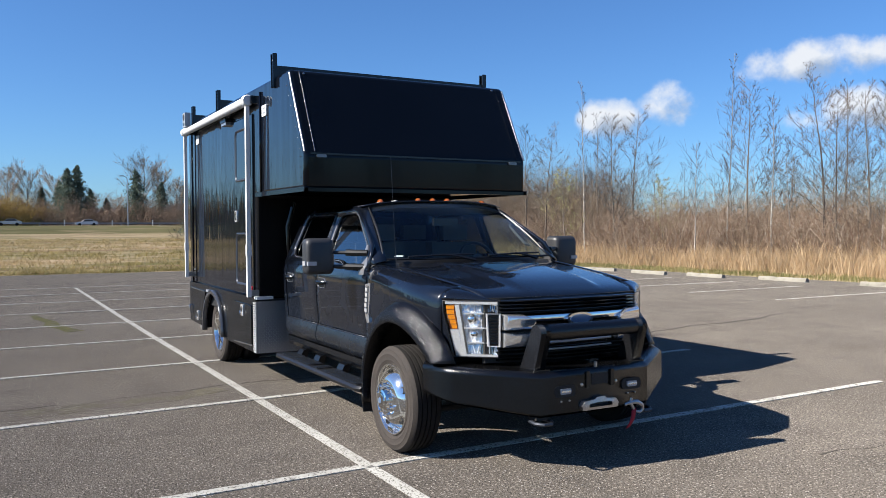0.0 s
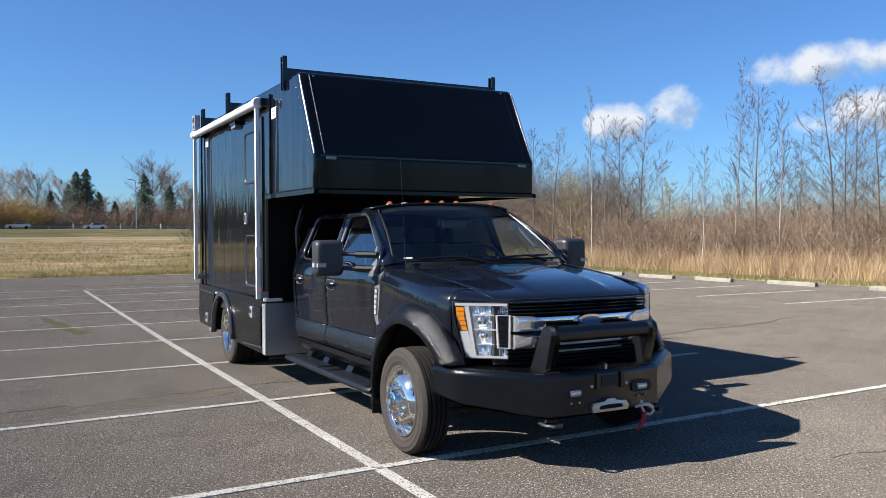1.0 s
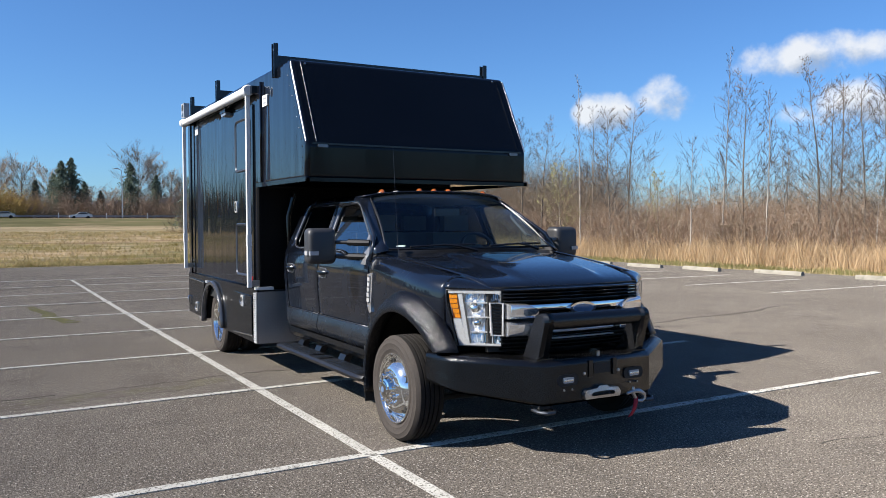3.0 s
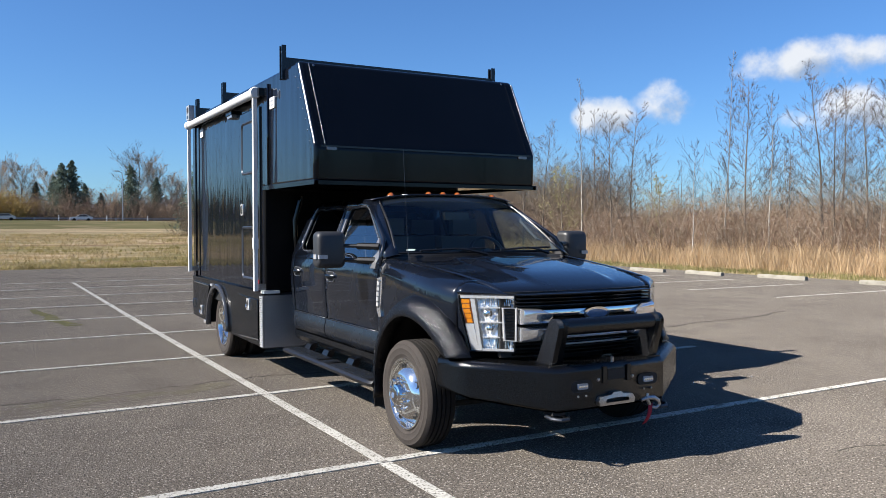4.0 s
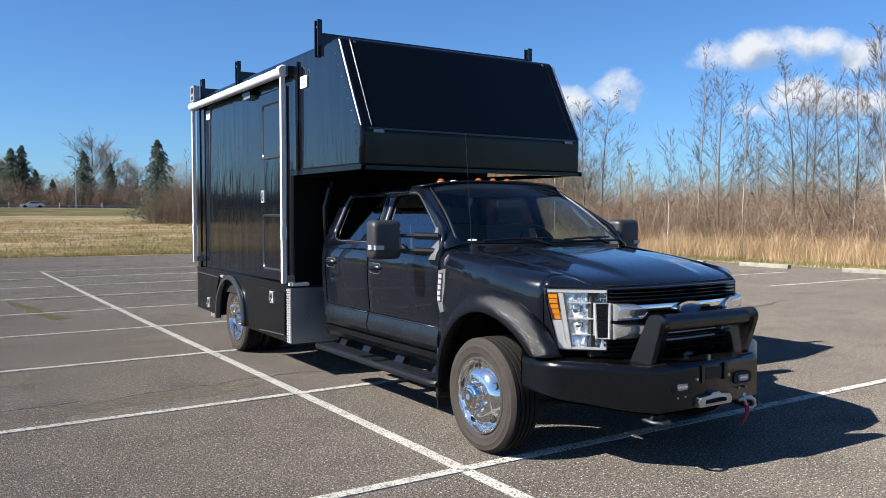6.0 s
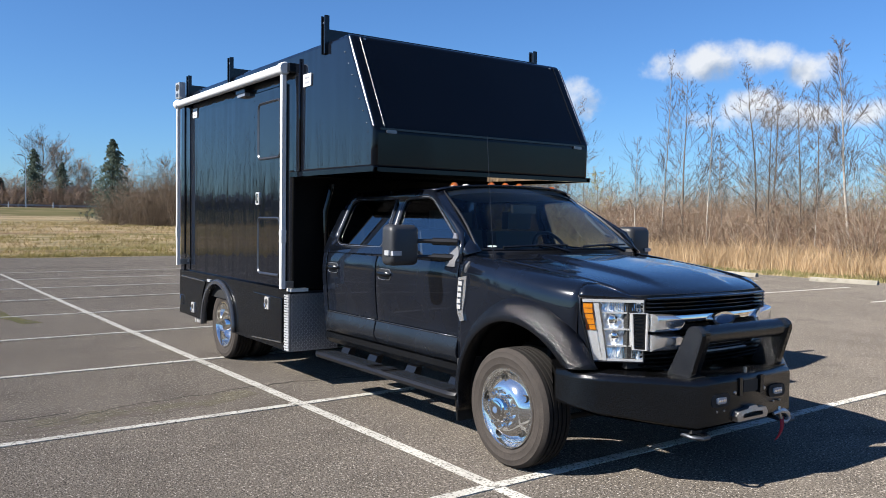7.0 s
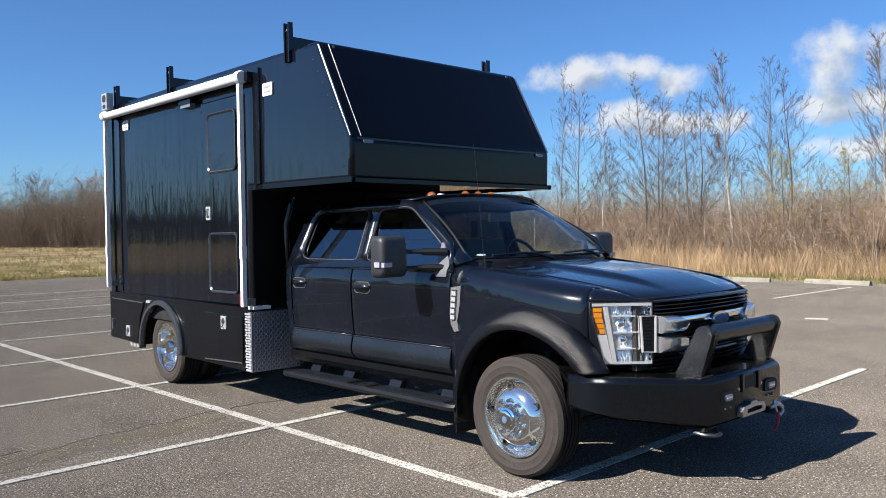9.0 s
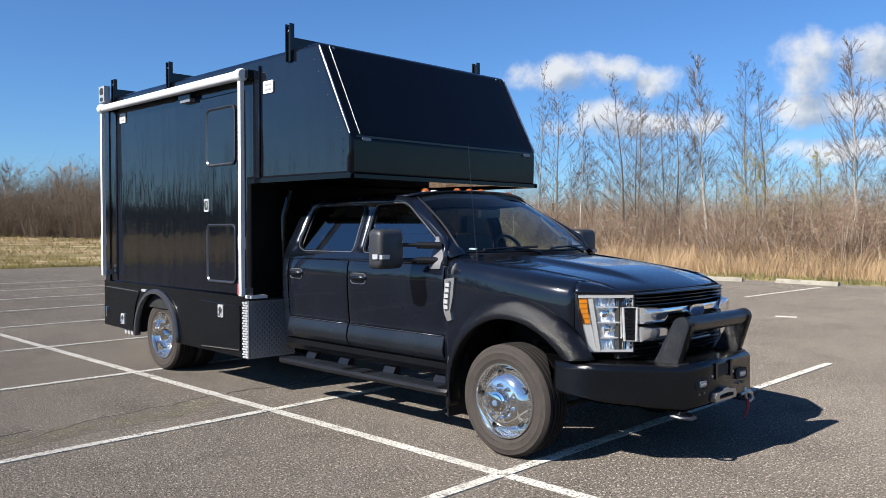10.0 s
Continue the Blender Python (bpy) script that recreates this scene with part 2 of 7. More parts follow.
M_TREAD = material("tyre_tread_rubber", (0.019, 0.0168, 0.0153), 0.85, var=0.22, scale=14, fine=110, bump=0.2, bump_scale=150, spec=0.2)
M_CHROME = material("chrome", (0.86, 0.84, 0.80), 0.06, metal=1, var=0.03, rough_var=0.3)
M_ALLOY = material("polished_aluminium", (0.80, 0.785, 0.755), 0.085, metal=0.96, var=0.06, scale=12, fine=90, rough_var=0.4)
M_SILVER = material("silver_reflector", (0.93, 0.92, 0.91), 0.13, metal=0.66, var=0.06, fine=60)
M_REFLECT = material("bright_reflector", (0.92, 0.92, 0.92), 0.09, metal=0.5, var=0.05, fine=60)
M_BRIGHT = material("bright_grille_trim", (0.82, 0.82, 0.82), 0.12, metal=0.88, var=0.04, fine=60)
M_PLATE = material("tread_plate_aluminium", (0.26, 0.265, 0.275), 0.32, metal=0.75, var=0.1, scale=6, fine=80)
M_FRONTBARS = material("dull_tread_bars", (0.78, 0.785, 0.79), 0.33, metal=0.7, var=0.12, fine=80)
M_BARS = material("bright_tread_bars", (0.74, 0.74, 0.74), 0.36, metal=0.6, var=0.08, fine=80)
M_WHITE = material("white_powder_coat", (0.68, 0.68, 0.67), 0.38, var=0.05, scale=4, fine=40)
M_LAMPGREY = material("pale_grey_casting", (0.34, 0.35, 0.36), 0.4, metal=0.2, var=0.1)
M_STICKER = material("white_sticker", (0.569, 0.569, 0.555), 0.5, var=0.04)
M_GREYPRINT = material("grey_print", (0.28, 0.29, 0.31), 0.6, var=0.1)
M_AMBER = material("amber_lens", (0.62, 0.204, 0.0073), 0.15, var=0.12, fine=90, coat=0.8)
M_ORANGE = material("dark_orange_lens", (0.24, 0.062, 0.012), 0.18, var=0.12, fine=90, coat=0.8)
M_RED = material("red_lens", (0.45, 0.012, 0.015), 0.25, var=0.15, coat=0.5)
M_STRAP = material("red_webbing", (0.307, 0.0109, 0.0219), 0.8, var=0.2, fine=200, bump=0.3, bump_scale=500)
M_BLUE = material("blue_enamel", (0.16, 0.24, 0.38), 0.12, metal=0.4, var=0.1, coat=0.6)
M_STEEL = material("zinc_steel", (0.40, 0.40, 0.41), 0.34, metal=1, var=0.18, fine=80)
M_GUN = material("dark_metal_trim", (0.055, 0.060, 0.070), 0.32, metal=0.6, var=0.15, fine=120)
M_TRIM = material("grey_window_trim", (0.20, 0.21, 0.23), 0.28, metal=0.6, var=0.08)
M_SAIL = material("brushed_silver_panel", (0.24, 0.24, 0.25), 0.36, metal=0.6, var=0.1, fine=120)
M_POD = material("grey_moulded_plastic", (0.05, 0.05, 0.054), 0.6, var=0.15, fine=120)
M_LEATHER = material("grey_seat_fabric", (0.045, 0.044, 0.042), 0.75, var=0.2, fine=220, bump=0.05)
M_SHELL = material("grained_mirror_plastic", (0.026, 0.027, 0.030), 0.48, var=0.2, fine=160, bump=0.04, bump_scale=350)
M_BEAD = material("bright_folded_edge", (0.26, 0.27, 0.29), 0.27, metal=0.85, var=0.1, fine=120)
M_DASH = material("dark_dashboard", (0.0438, 0.0438, 0.0467), 0.6, var=0.2, fine=200, bump=0.03)
M_LINING = material("grey_headliner", (0.329, 0.329, 0.321), 0.9, var=0.1, fine=220)
M_SHIELD = glass("windscreen_glass", (0.80, 0.92, 0.89), head_on=0.04)
M_WINDOW = glass("tinted_glass", (0.50, 0.56, 0.54), head_on=0.19)
M_PRIVACY = glass("privacy_glass", (0.06, 0.07, 0.075), head_on=0.16)
M_LENS = glass("clear_lens", (0.96, 0.98, 0.99), head_on=0.05)
M_PRIVGLOSS = material("dark_glass", (0.006, 0.008, 0.011), 0.03, var=0.1, spec=0.8)
M_GUNPAINT = material("dark_glossy_arch", (0.035, 0.038, 0.045), 0.18, var=0.15, coat=0.4)
M_MARKER = material("smoked_marker_lens", (0.16, 0.165, 0.175), 0.2, var=0.1, coat=0.5)
M_FLOODLENS = material("frosted_lens", (0.34, 0.35, 0.37), 0.2, var=0.1, coat=0.5)

M_ASPHALT = layered("asphalt", [(0.127, 0.11, 0.0916), ((0.182, 0.158, 0.132), 0.35, 0.35, 0.75, 3.0), ((0.0904, 0.0793, 0.0676), 1.6, 0.48, 0.80, 6.0), ((0.151, 0.131, 0.109), (0.5, 3.0, 1), 0.55, 0.70, 4.0),
                                ((0.036, 0.0325, 0.029), 76.0, 0.50, 0.61, 3.0), ((0.47, 0.43, 0.38), 60.0, 0.630, 0.70, 1.5), ((0.268, 0.234, 0.198), 40.0, 0.59, 0.67, 2.0)],
                    rough=0.9, bump=0.8, bump_scale=85.0, spec=0.05)
M_LICHEN = layered("lichen_film", [(0.117, 0.104, 0.0744), ((0.146, 0.128, 0.089), 6.0, 0.45, 0.65, 5.0), ((0.0218, 0.0193, 0.0178), 76.0, 0.51, 0.62, 3.0), ((0.0983, 0.0832, 0.0697), 2.2, 0.46, 0.56, 6.0), ((0.437, 0.395, 0.35), 72.0, 0.635, 0.69, 1.5)], bump=0.6, bump_scale=85.0)
M_LINE = layered("worn_white_paint", [(0.453, 0.438, 0.394), ((0.336, 0.321, 0.285), 3.0, 0.42, 0.72, 4.0), ((0.0949, 0.0861, 0.0715), 60.0, 0.535, 0.63, 3.0),
                                      ((0.0876, 0.0818, 0.0693), 7.0, 0.62, 0.74, 6.0)], rough=0.75, bump=0.4, bump_scale=110.0)
M_CRACK = layered("crack_fill", [(0.0414, 0.0379, 0.0331), ((0.069, 0.0621, 0.051), 4.0, 0.42, 0.62, 4.0), ((0.069, 0.069, 0.0379), 3.0, 0.62, 0.75, 3.0)])
M_MOSS = layered("moss", [(0.0766, 0.073, 0.0307), ((0.139, 0.12, 0.0401), 9.0, 0.4, 0.7, 4.0), ((0.0584, 0.0599, 0.0256), 14.0, 0.42, 0.6, 3.0), ((0.0949, 0.0854, 0.0693), 5.0, 0.55, 0.65, 4.0)])
M_GROUND = layered("winter_grassland", [(0.292, 0.219, 0.124), ((0.161, 0.139, 0.0621), (0.030, 0.16, 1), 0.44, 0.58, 5.0), ((0.394, 0.299, 0.182), (0.3, 1.0, 1), 0.46, 0.60, 5.0),
                                        ((0.124, 0.113, 0.0438), (0.06, 0.30, 1), 0.53, 0.64, 5.0), ((0.175, 0.11, 0.0621), (0.05, 0.42, 1), 0.56, 0.65, 4.0), ((0.11, 0.0803, 0.0438), 4.0, 0.56, 0.78, 4.0)],
                   rough=1.0, bump=0.8, bump_scale=5.0)
M_BANK = layered("bank_grass", [(0.153, 0.135, 0.0621), ((0.11, 0.102, 0.0438), (0.05, 0.3, 1), 0.42, 0.6, 5.0), ((0.219, 0.175, 0.0949), (0.1, 0.6, 1), 0.52, 0.66, 4.0)], rough=1.0)
M_CONCRETE = layered("weathered_concrete", [(0.365, 0.336, 0.277), ((0.263, 0.241, 0.197), 4.0, 0.4, 0.7, 5.0), ((0.175, 0.175, 0.124), 9.0, 0.58, 0.75, 4.0)], bump=0.5, bump_scale=60.0)
M_ROAD = layered("far_road", [(0.146, 0.146, 0.146), ((0.19, 0.19, 0.182), 0.5, 0.4, 0.7, 3.0)])


# ---- mesh helpers ----
def bm_box(bm, x0, x1, y0, y1, z0, z1):
    v = [bm.verts.new((x, y, z)) for x in (x0, x1) for y in (y0, y1) for z in (z0, z1)]
    for q in ((0, 1, 3, 2), (4, 6, 7, 5), (0, 4, 5, 1), (2, 3, 7, 6), (0, 2, 6, 4), (1, 5, 7, 3)):
        bm.faces.new([v[k] for k in q])


def bm_prism(bm, pts, axis, a0, a1):
    """A flat outline pushed along an axis: pts are (y, z) for x, (x, z) for y, (x, y) for z."""
    def at(p, a):
        return {"x": (a, p[0], p[1]), "y": (p[0], a, p[1]), "z": (p[0], p[1], a)}[axis]
    lo, hi = [bm.verts.new(at(p, a0)) for p in pts], [bm.verts.new(at(p, a1)) for p in pts]
    k = len(pts)
    for i in range(k):
        bm.faces.new((lo[i], lo[(i + 1) % k], hi[(i + 1) % k], hi[i]))
    bm.faces.new(lo[::-1])
    bm.faces.new(hi)


def bm_loft(bm, rings, closed=True, caps=True):
    vs = [[bm.verts.new(p) for p in r] for r in rings]
    k = len(vs[0])
    for a, b in zip(vs, vs[1:]):
        for i in range(k if closed else k - 1):
            bm.faces.new((a[i], a[(i + 1) % k], b[(i + 1) % k], b[i]))
    if caps and closed:
        bm.faces.new(vs[0][::-1])
        bm.faces.new(vs[-1])


def bm_tube(bm, path, r, seg=10, squash=1.0):
    pts = [Vector(p) for p in path]
    radii = r if isinstance(r, (list, tuple)) else [r] * len(pts)
    rings, side = [], None
    for i, p in enumerate(pts):
        d = (pts[min(i + 1, len(pts) - 1)] - pts[max(i - 1, 0)]).normalized()
        if side is None:
            side = d.cross(Vector((0, 0, 1)) if abs(d.z) < 0.9 else Vector((1, 0, 0))).normalized()
        side = (side - d * side.dot(d)).normalized()
        up = d.cross(side)
        rings.append([p + (side * math.cos(a) + up * math.sin(a) * squash) * radii[i] for a in (2 * math.pi * k / seg for k in range(seg))])
    bm_loft(bm, rings)


def bm_lathe(bm, prof, o, s=1, seg=48, axis="x", cap=False):
    """Turns a profile of (radius, way along the axis) about an axis through o; s mirrors it."""
    rings = []
    for r, a in prof:
        ring = []
        for k in range(seg):
            c, d = r * math.cos(2 * math.pi * k / seg), r * math.sin(2 * math.pi * k / seg)
            ring.append({"x": (o[0] + s * a, o[1] + c, o[2] + d), "y": (o[0] + c, o[1] + s * a, o[2] + d), "z": (o[0] + c, o[1] + d, o[2] + s * a)}[axis])
        rings.append(ring)
    bm_loft(bm, rings, True, cap)


def bm_grid(bm, f, us, vs):
    v = [[bm.verts.new(f(a, b)) for b in vs] for a in us]
    for i in range(len(us) - 1):
        for j in range(len(vs) - 1):
            bm.faces.new((v[i][j], v[i + 1][j], v[i + 1][j + 1], v[i][j + 1]))


def bevel(bm, off, seg=2, ang=25):
    edges = [e for e in bm.edges if len(e.link_faces) == 2 and e.calc_face_angle(0) > radians(ang)]
    bmesh.ops.bevel(bm, geom=edges, offset=off, segments=seg, profile=0.5, affect="EDGES", clamp_overlap=True)


def rrect(cx, cy, w, h, r, n=4):
    pts = []
    for sx, sy, a0 in ((1, 1, 0), (-1, 1, 90), (-1, -1, 180), (1, -1, 270)):
        for k in range(n + 1):
            a = radians(a0 + 90 * k / n)
            pts.append((cx + sx * (w / 2 - r) + r * math.cos(a), cy + sy * (h / 2 - r) + r * math.sin(a)))
    return pts


def lerp(a, b, t):
    return a + (b - a) * t


def steps(a, b, n):
    return [a + (b - a) * k / (n - 1) for k in range(n)]


def finish(name, bm, mat, flip=True, smooth=38):
    if flip:
        bmesh.ops.recalc_face_normals(bm, faces=bm.faces)
    me = bpy.data.meshes.new(name)
    bm.to_mesh(me)
    bm.free()
    me.materials.append(mat)
    if smooth:
        me.polygons.foreach_set("use_smooth", [True] * len(me.polygons))
        me.set_sharp_from_angle(angle=radians(smooth))
        for f in me.polygons:
            if f.area > 0.06:
                f.use_smooth = False
    return new(name, me)


def part(name, bm, mat, parent, label="", thick=0.0, smooth=38):
    ob = finish(name, bm, mat, smooth=smooth)
    ob.parent = parent
    if label:
        ob["label"] = label
    if thick:
        md = ob.modifiers.new("thickness", "SOLIDIFY")
        md.thickness, md.offset = thick, 0.0
    return ob


def even(ob):
    """Keeps large plates flat beside their rounded edges."""
    ob.data.polygons.foreach_set("use_smooth", [True] * len(ob.data.polygons))
    md = ob.modifiers.new("flat plates", "WEIGHTED_NORMAL")
    md.weight, md.keep_sharp = 100, False
    return ob


def pane(name, bm, mat, parent, out, label=""):
    """A sheet of glass whose faces look outwards, along out."""
    bmesh.ops.recalc_face_normals(bm, faces=bm.faces)
    if sum(f.normal.dot(Vector(out)) * f.calc_area() for f in bm.faces) < 0:
        bmesh.ops.reverse_faces(bm, faces=bm.faces)
    ob = finish(name, bm, mat, flip=False)
    ob.parent = parent
    ob.visible_shadow = False
    if label:
        ob["label"] = label
    return ob


def mesh_from(name, verts, faces, mat, smooth=False):
    me = bpy.data.meshes.new(name)
    me.from_pydata(verts, [], faces)
    me.materials.append(mat)
    if smooth:
        me.polygons.foreach_set("use_smooth", [True] * len(me.polygons))
    return new(name, me)


# ---- the ground ----
LOT_FAR = 38.0


def lot_side(y):
    return 23.75 + 0.05 * max(0.0, y - 14.0) + 0.25 * math.sin(y * 0.5) * 0.5


def land(x, y):
    """Height of the open land: level by the lot, rising gently to the highway."""
    rise = 0.0
    if y > LOT_FAR:
        rise = 1.15 * (1 - math.exp(-(y - LOT_FAR) / 24.0)) + 0.006 * min(y - LOT_FAR, 150)
    return -0.04 + rise + 0.05 * noise.noise(Vector((x * 0.12, y * 0.12, 0))) * (1 if y > LOT_FAR + 1 or x > 25 else 0)


bm = bmesh.new()
spans_x = sorted(set([-3000, -1500, -700, -350, -200, -120, -80] + list(range(-60, 64, 3)) + [70, 90, 120, 170, 250, 400, 700, 1500, 3000]))
spans_y = sorted(set([-3000, -1500, -700, -300, -150, -80, -40, -15, 0, 10, 20, 30, 37] + list(range(39, 80, 2)) + list(range(80, 180, 6)) + [195, 215, 250, 330, 500, 900, 1700, 3000]))
bm_grid(bm, lambda x, y: (x, y, land(x, y)), spans_x, spans_y)
tagged(finish("ground", bm, M_GROUND, smooth=180), "flat winter grassland, straw-coloured with dull green patches", "ground", kind="structure")

bm = bmesh.new()
ring = [(-70, -60), (lot_side(-60), -60)] + [(lot_side(y), y) for y in steps(-58, LOT_FAR, 60)]
ring += [(x, LOT_FAR + 0.25 * math.sin(x * 0.7) + 0.15 * math.sin(x * 2.3)) for x in steps(lot_side(LOT_FAR) - 1, -70, 60)]
bm_prism(bm, ring, "z", -0.12, 0.0)
tagged(finish("parking_lot", bm, M_ASPHALT, smooth=0), "worn grey asphalt car park with light stones showing", "car park", kind="structure")


def ribbon(name, pts, width, z, mat, label, category, ragged=0.0):
    bm = bmesh.new()
    rings = []
    for i, p in enumerate(pts):
        a, b = Vector(pts[max(i - 1, 0)]), Vector(pts[min(i + 1, len(pts) - 1)])
        d = (b - a).normalized()
        w = width * (1 + ragged * random.uniform(-1, 1)) / 2
        l, r = (p[0] - d.y * w, p[1] + d.x * w), (p[0] + d.y * w, p[1] - d.x * w)
        rings.append([(*l, z), (*r, z), (*r, 0.0), (*l, 0.0)])
    bm_loft(bm, rings)
    return tagged(finish(name, bm, mat, smooth=0), label, category, kind="structure")


def line_y(k, x):
    return 5.21 + 2.70 * k + 0.022 * k * k + (0.04 if k == 1 else 0.024) * (x - 1.0)


ribbon("parking_line", [(2.45, -6.0), (2.41, 4.5), (2.378, 8), (2.345, 10.8), (2.305, 14), (2.275, 18), (2.235, 27.9)], 0.094, 0.0045, M_LINE, "long white painted line dividing two rows of bays", "painted line")
for k in range(-2, 9):
    ribbon("parking_line", [(x, line_y(k, x)) for x in (-3.7, -1, 2, 5, 8.6)], 0.092, 0.0075, M_LINE, "worn white painted line between parking bays", "painted line")
for x, y in ((16.5, 2.2), (16.5, 4.95), (17.3, 10.48), (16.5, 13.12), (16.5, 15.96), (16.5, 18.6), (16.5, 21.4), (16.5, 24.2), (16.5, 27.0)):
    ribbon("parking_line", [(x, y), (x + 4.7, y - 0.02)], 0.095, 0.0045, M_LINE, "worn white painted line beside the grass verge", "painted line")


ribbon("parking_line", [(13.50, 8.13), (13.60, 7.77)], 0.22, 0.0045, M_LINE, "short worn remnant of white paint on the asphalt", "painted line")


def crack(start, heading, length, width):
    p, pts = Vector(start), []
    for k in range(int(length / 0.11)):
        pts.append((p.x, p.y))
        turn = random.uniform(-30, 30)
        heading += random.uniform(-2, 2)
        p = p + Vector((math.cos(radians(heading + turn)), math.sin(radians(heading + turn)))) * 0.11
    return ribbon("crack", pts, width, 0.0025, M_CRACK, "thin dark crack in the asphalt with dirt in it", "crack", ragged=0.6)


for c in (((0.2, 8.35), 8, 4.2, 0.021), ((5.45, 3.82), -6, 6, 0.010), ((-4, 8.4), 4, 5, 0.020), ((-1.5, 13.6), 95, 3, 0.02),
          ((1.0, 19), 6, 12, 0.025), ((-6, 24), 4, 20, 0.03), ((7, 30), 175, 18, 0.03)):
    crack(*c)
ribbon("crack", [(9.3, 9.85), (9.7, 10.06), (10.2, 10.12), (10.9, 10.35), (11.5, 10.30), (12.2, 10.40), (12.9, 10.52), (13.4, 10.78), (13.9, 10.86)], 0.05, 0.0025, M_CRACK, "thin dark crack across the asphalt", "crack", ragged=0.7)
ribbon("lichen_patch", [(-3.4, 8.35), (-2.4, 8.45), (-1.4, 8.30), (-0.6, 8.45), (0.2, 8.35), (0.9, 8.50), (1.6, 8.55), (2.2, 8.72)], 0.34, 0.002, M_LICHEN, "faint grey-green film along a crack in the asphalt", "lichen", ragged=0.5)
ribbon("moss_streak", [(0.72, 18.9), (0.80, 18.0), (0.98, 17.2), (0.95, 16.5), (1.12, 15.9), (1.25, 15.3)], 0.20, 0.003, M_MOSS, "yellow-green moss grown along a crack in the asphalt", "moss", ragged=0.7)


# ---- wheel stops ----
def wheel_stop(x, y, length, turn):
    bm = bmesh.new()
    bm_prism(bm, [(-0.085, 0), (0.085, 0), (0.07, 0.09), (0.045, 0.125), (-0.045, 0.125), (-0.07, 0.09)], "y", -length / 2, length / 2)
    bevel(bm, 0.012, 2)
    bmesh.ops.subdivide_edges(bm, edges=[e for e in bm.edges if e.calc_length() > 0.5], cuts=10)
    for v in bm.verts:
        v.co += noise.noise_vector(v.co * 5 + Vector((x, y, 0))) * 0.008
        v.co.z = max(v.co.z, 0)
    ob = tagged(finish("wheel_stop", bm, M_CONCRETE), "weathered pale concrete wheel stop at the verge", "wheel stop", "wheel stops along the verge")
    ob.matrix_world = pose(x, y, 0, 0, 0, turn)


for x, y, turn in ((23.1, -1.2, 2), (23.2, 1.9, -2), (23.1, 5.0, 1), (23.2, 8.1, -3), (22.95, 11.2, -9), (22.75, 14.1, 6), (22.75, 17.9, -4), (22.5, 21.0, -8), (22.4, 23.8, -3), (22.6, 27.0, 2)):
    wheel_stop(x, y, 1.95, turn)


# ---- grass, brush and twigs ----
rng = np.random.default_rng(7)


def blades(name, n, place, height, width, lean, mat, label, category, segs=2):
    """n tapered blades; place gives their feet (x, y, z)."""
    feet = place(n)
    n = len(feet)
    h = height(n) * np.array([0.85 + 0.75 * noise.noise(Vector((p[0] * 0.9, p[1] * 0.9, 5.0))) for p in feet])
    turn, tip = rng.uniform(0, 2 * np.pi, n), rng.uniform(0, 2 * np.pi, n)
    w = width * rng.uniform(0.6, 1.3, n)
    off = np.stack([np.cos(turn), np.sin(turn), np.zeros(n)], 1) * w[:, None] / 2
    bend = np.stack([np.cos(tip), np.sin(tip), np.zeros(n)], 1) * (lean * h * rng.uniform(0.2, 1.0, n))[:, None]
    up = np.array([0, 0, 1.0])
    mid = feet + up * (h * 0.55)[:, None] + bend * 0.35
    top = feet + up * h[:, None] + bend
    verts = np.stack([feet - off, feet + off, mid + off * 0.7, mid - off * 0.7, top], 1).reshape(-1, 3)
    b = np.arange(n)[:, None] * 5
    me = bpy.data.meshes.new(name)
    quads, tris = b + np.array([0, 1, 2, 3]), b + np.array([3, 2, 4])
    me.from_pydata(verts.tolist(), [], quads.tolist() + tris.tolist())
    me.materials.append(mat)
    return tagged(new(name, me), label, category, kind="stuff")


def heights(xy):
    return np.array([land(x, y) for x, y in xy])


def verge(x0, x1, y0, y1, power=1.0):
    def place(n):
        y = rng.uniform(y0, y1, n)
        x = np.array([lot_side(v) for v in y]) + x0 + (x1 - x0) * rng.uniform(0, 1, n) ** power
        return np.stack([x, y, np.zeros(n) - 0.04], 1)
    return place


def field(x0, x1, y0, y1, power=1.0):
    def place(n):
        tufts = n // 12
        mid = np.stack([rng.uniform(x0, x1, tufts), y0 + (y1 - y0) * rng.uniform(0, 1, tufts) ** power], 1)
        xy = np.repeat(mid, 12, 0) + rng.normal(size=(tufts * 12, 2)) * np.array([0.30, 0.16])
        xy[:, 1] = np.maximum(xy[:, 1], y0)
        return np.concatenate([xy, heights(xy)[:, None]], 1)
    return place


G_STRAW = islands("dry_grass", [(0.45, 0.319, 0.18), (0.53, 0.389, 0.236), (0.353, 0.234, 0.125), (0.579, 0.436, 0.275), (0.402, 0.273, 0.153)], thin=0.35)
G_GREEN = islands("short_green_grass", [(0.123, 0.133, 0.0426), (0.199, 0.19, 0.0712), (0.313, 0.261, 0.123), (0.143, 0.156, 0.0474), (0.38, 0.294, 0.161)], thin=0.3)
G_FIELD = islands("field_grass", [(0.35, 0.266, 0.139), (0.394, 0.303, 0.172), (0.307, 0.234, 0.117), (0.416, 0.321, 0.193)], streak=(0.241, 0.201, 0.0803), thin=0.4)
G_TWIG = islands("brown_twigs", [(0.153, 0.0862, 0.0609), (0.17, 0.114, 0.0756), (0.248, 0.171, 0.111), (0.124, 0.0838, 0.0579), (0.409, 0.343, 0.266), (0.213, 0.128, 0.0835)])
G_TWIG2 = islands("grey_twigs", [(0.265, 0.197, 0.141), (0.338, 0.261, 0.189), (0.209, 0.144, 0.104), (0.289, 0.212, 0.132), (0.45, 0.385, 0.305)], thin=0.25)
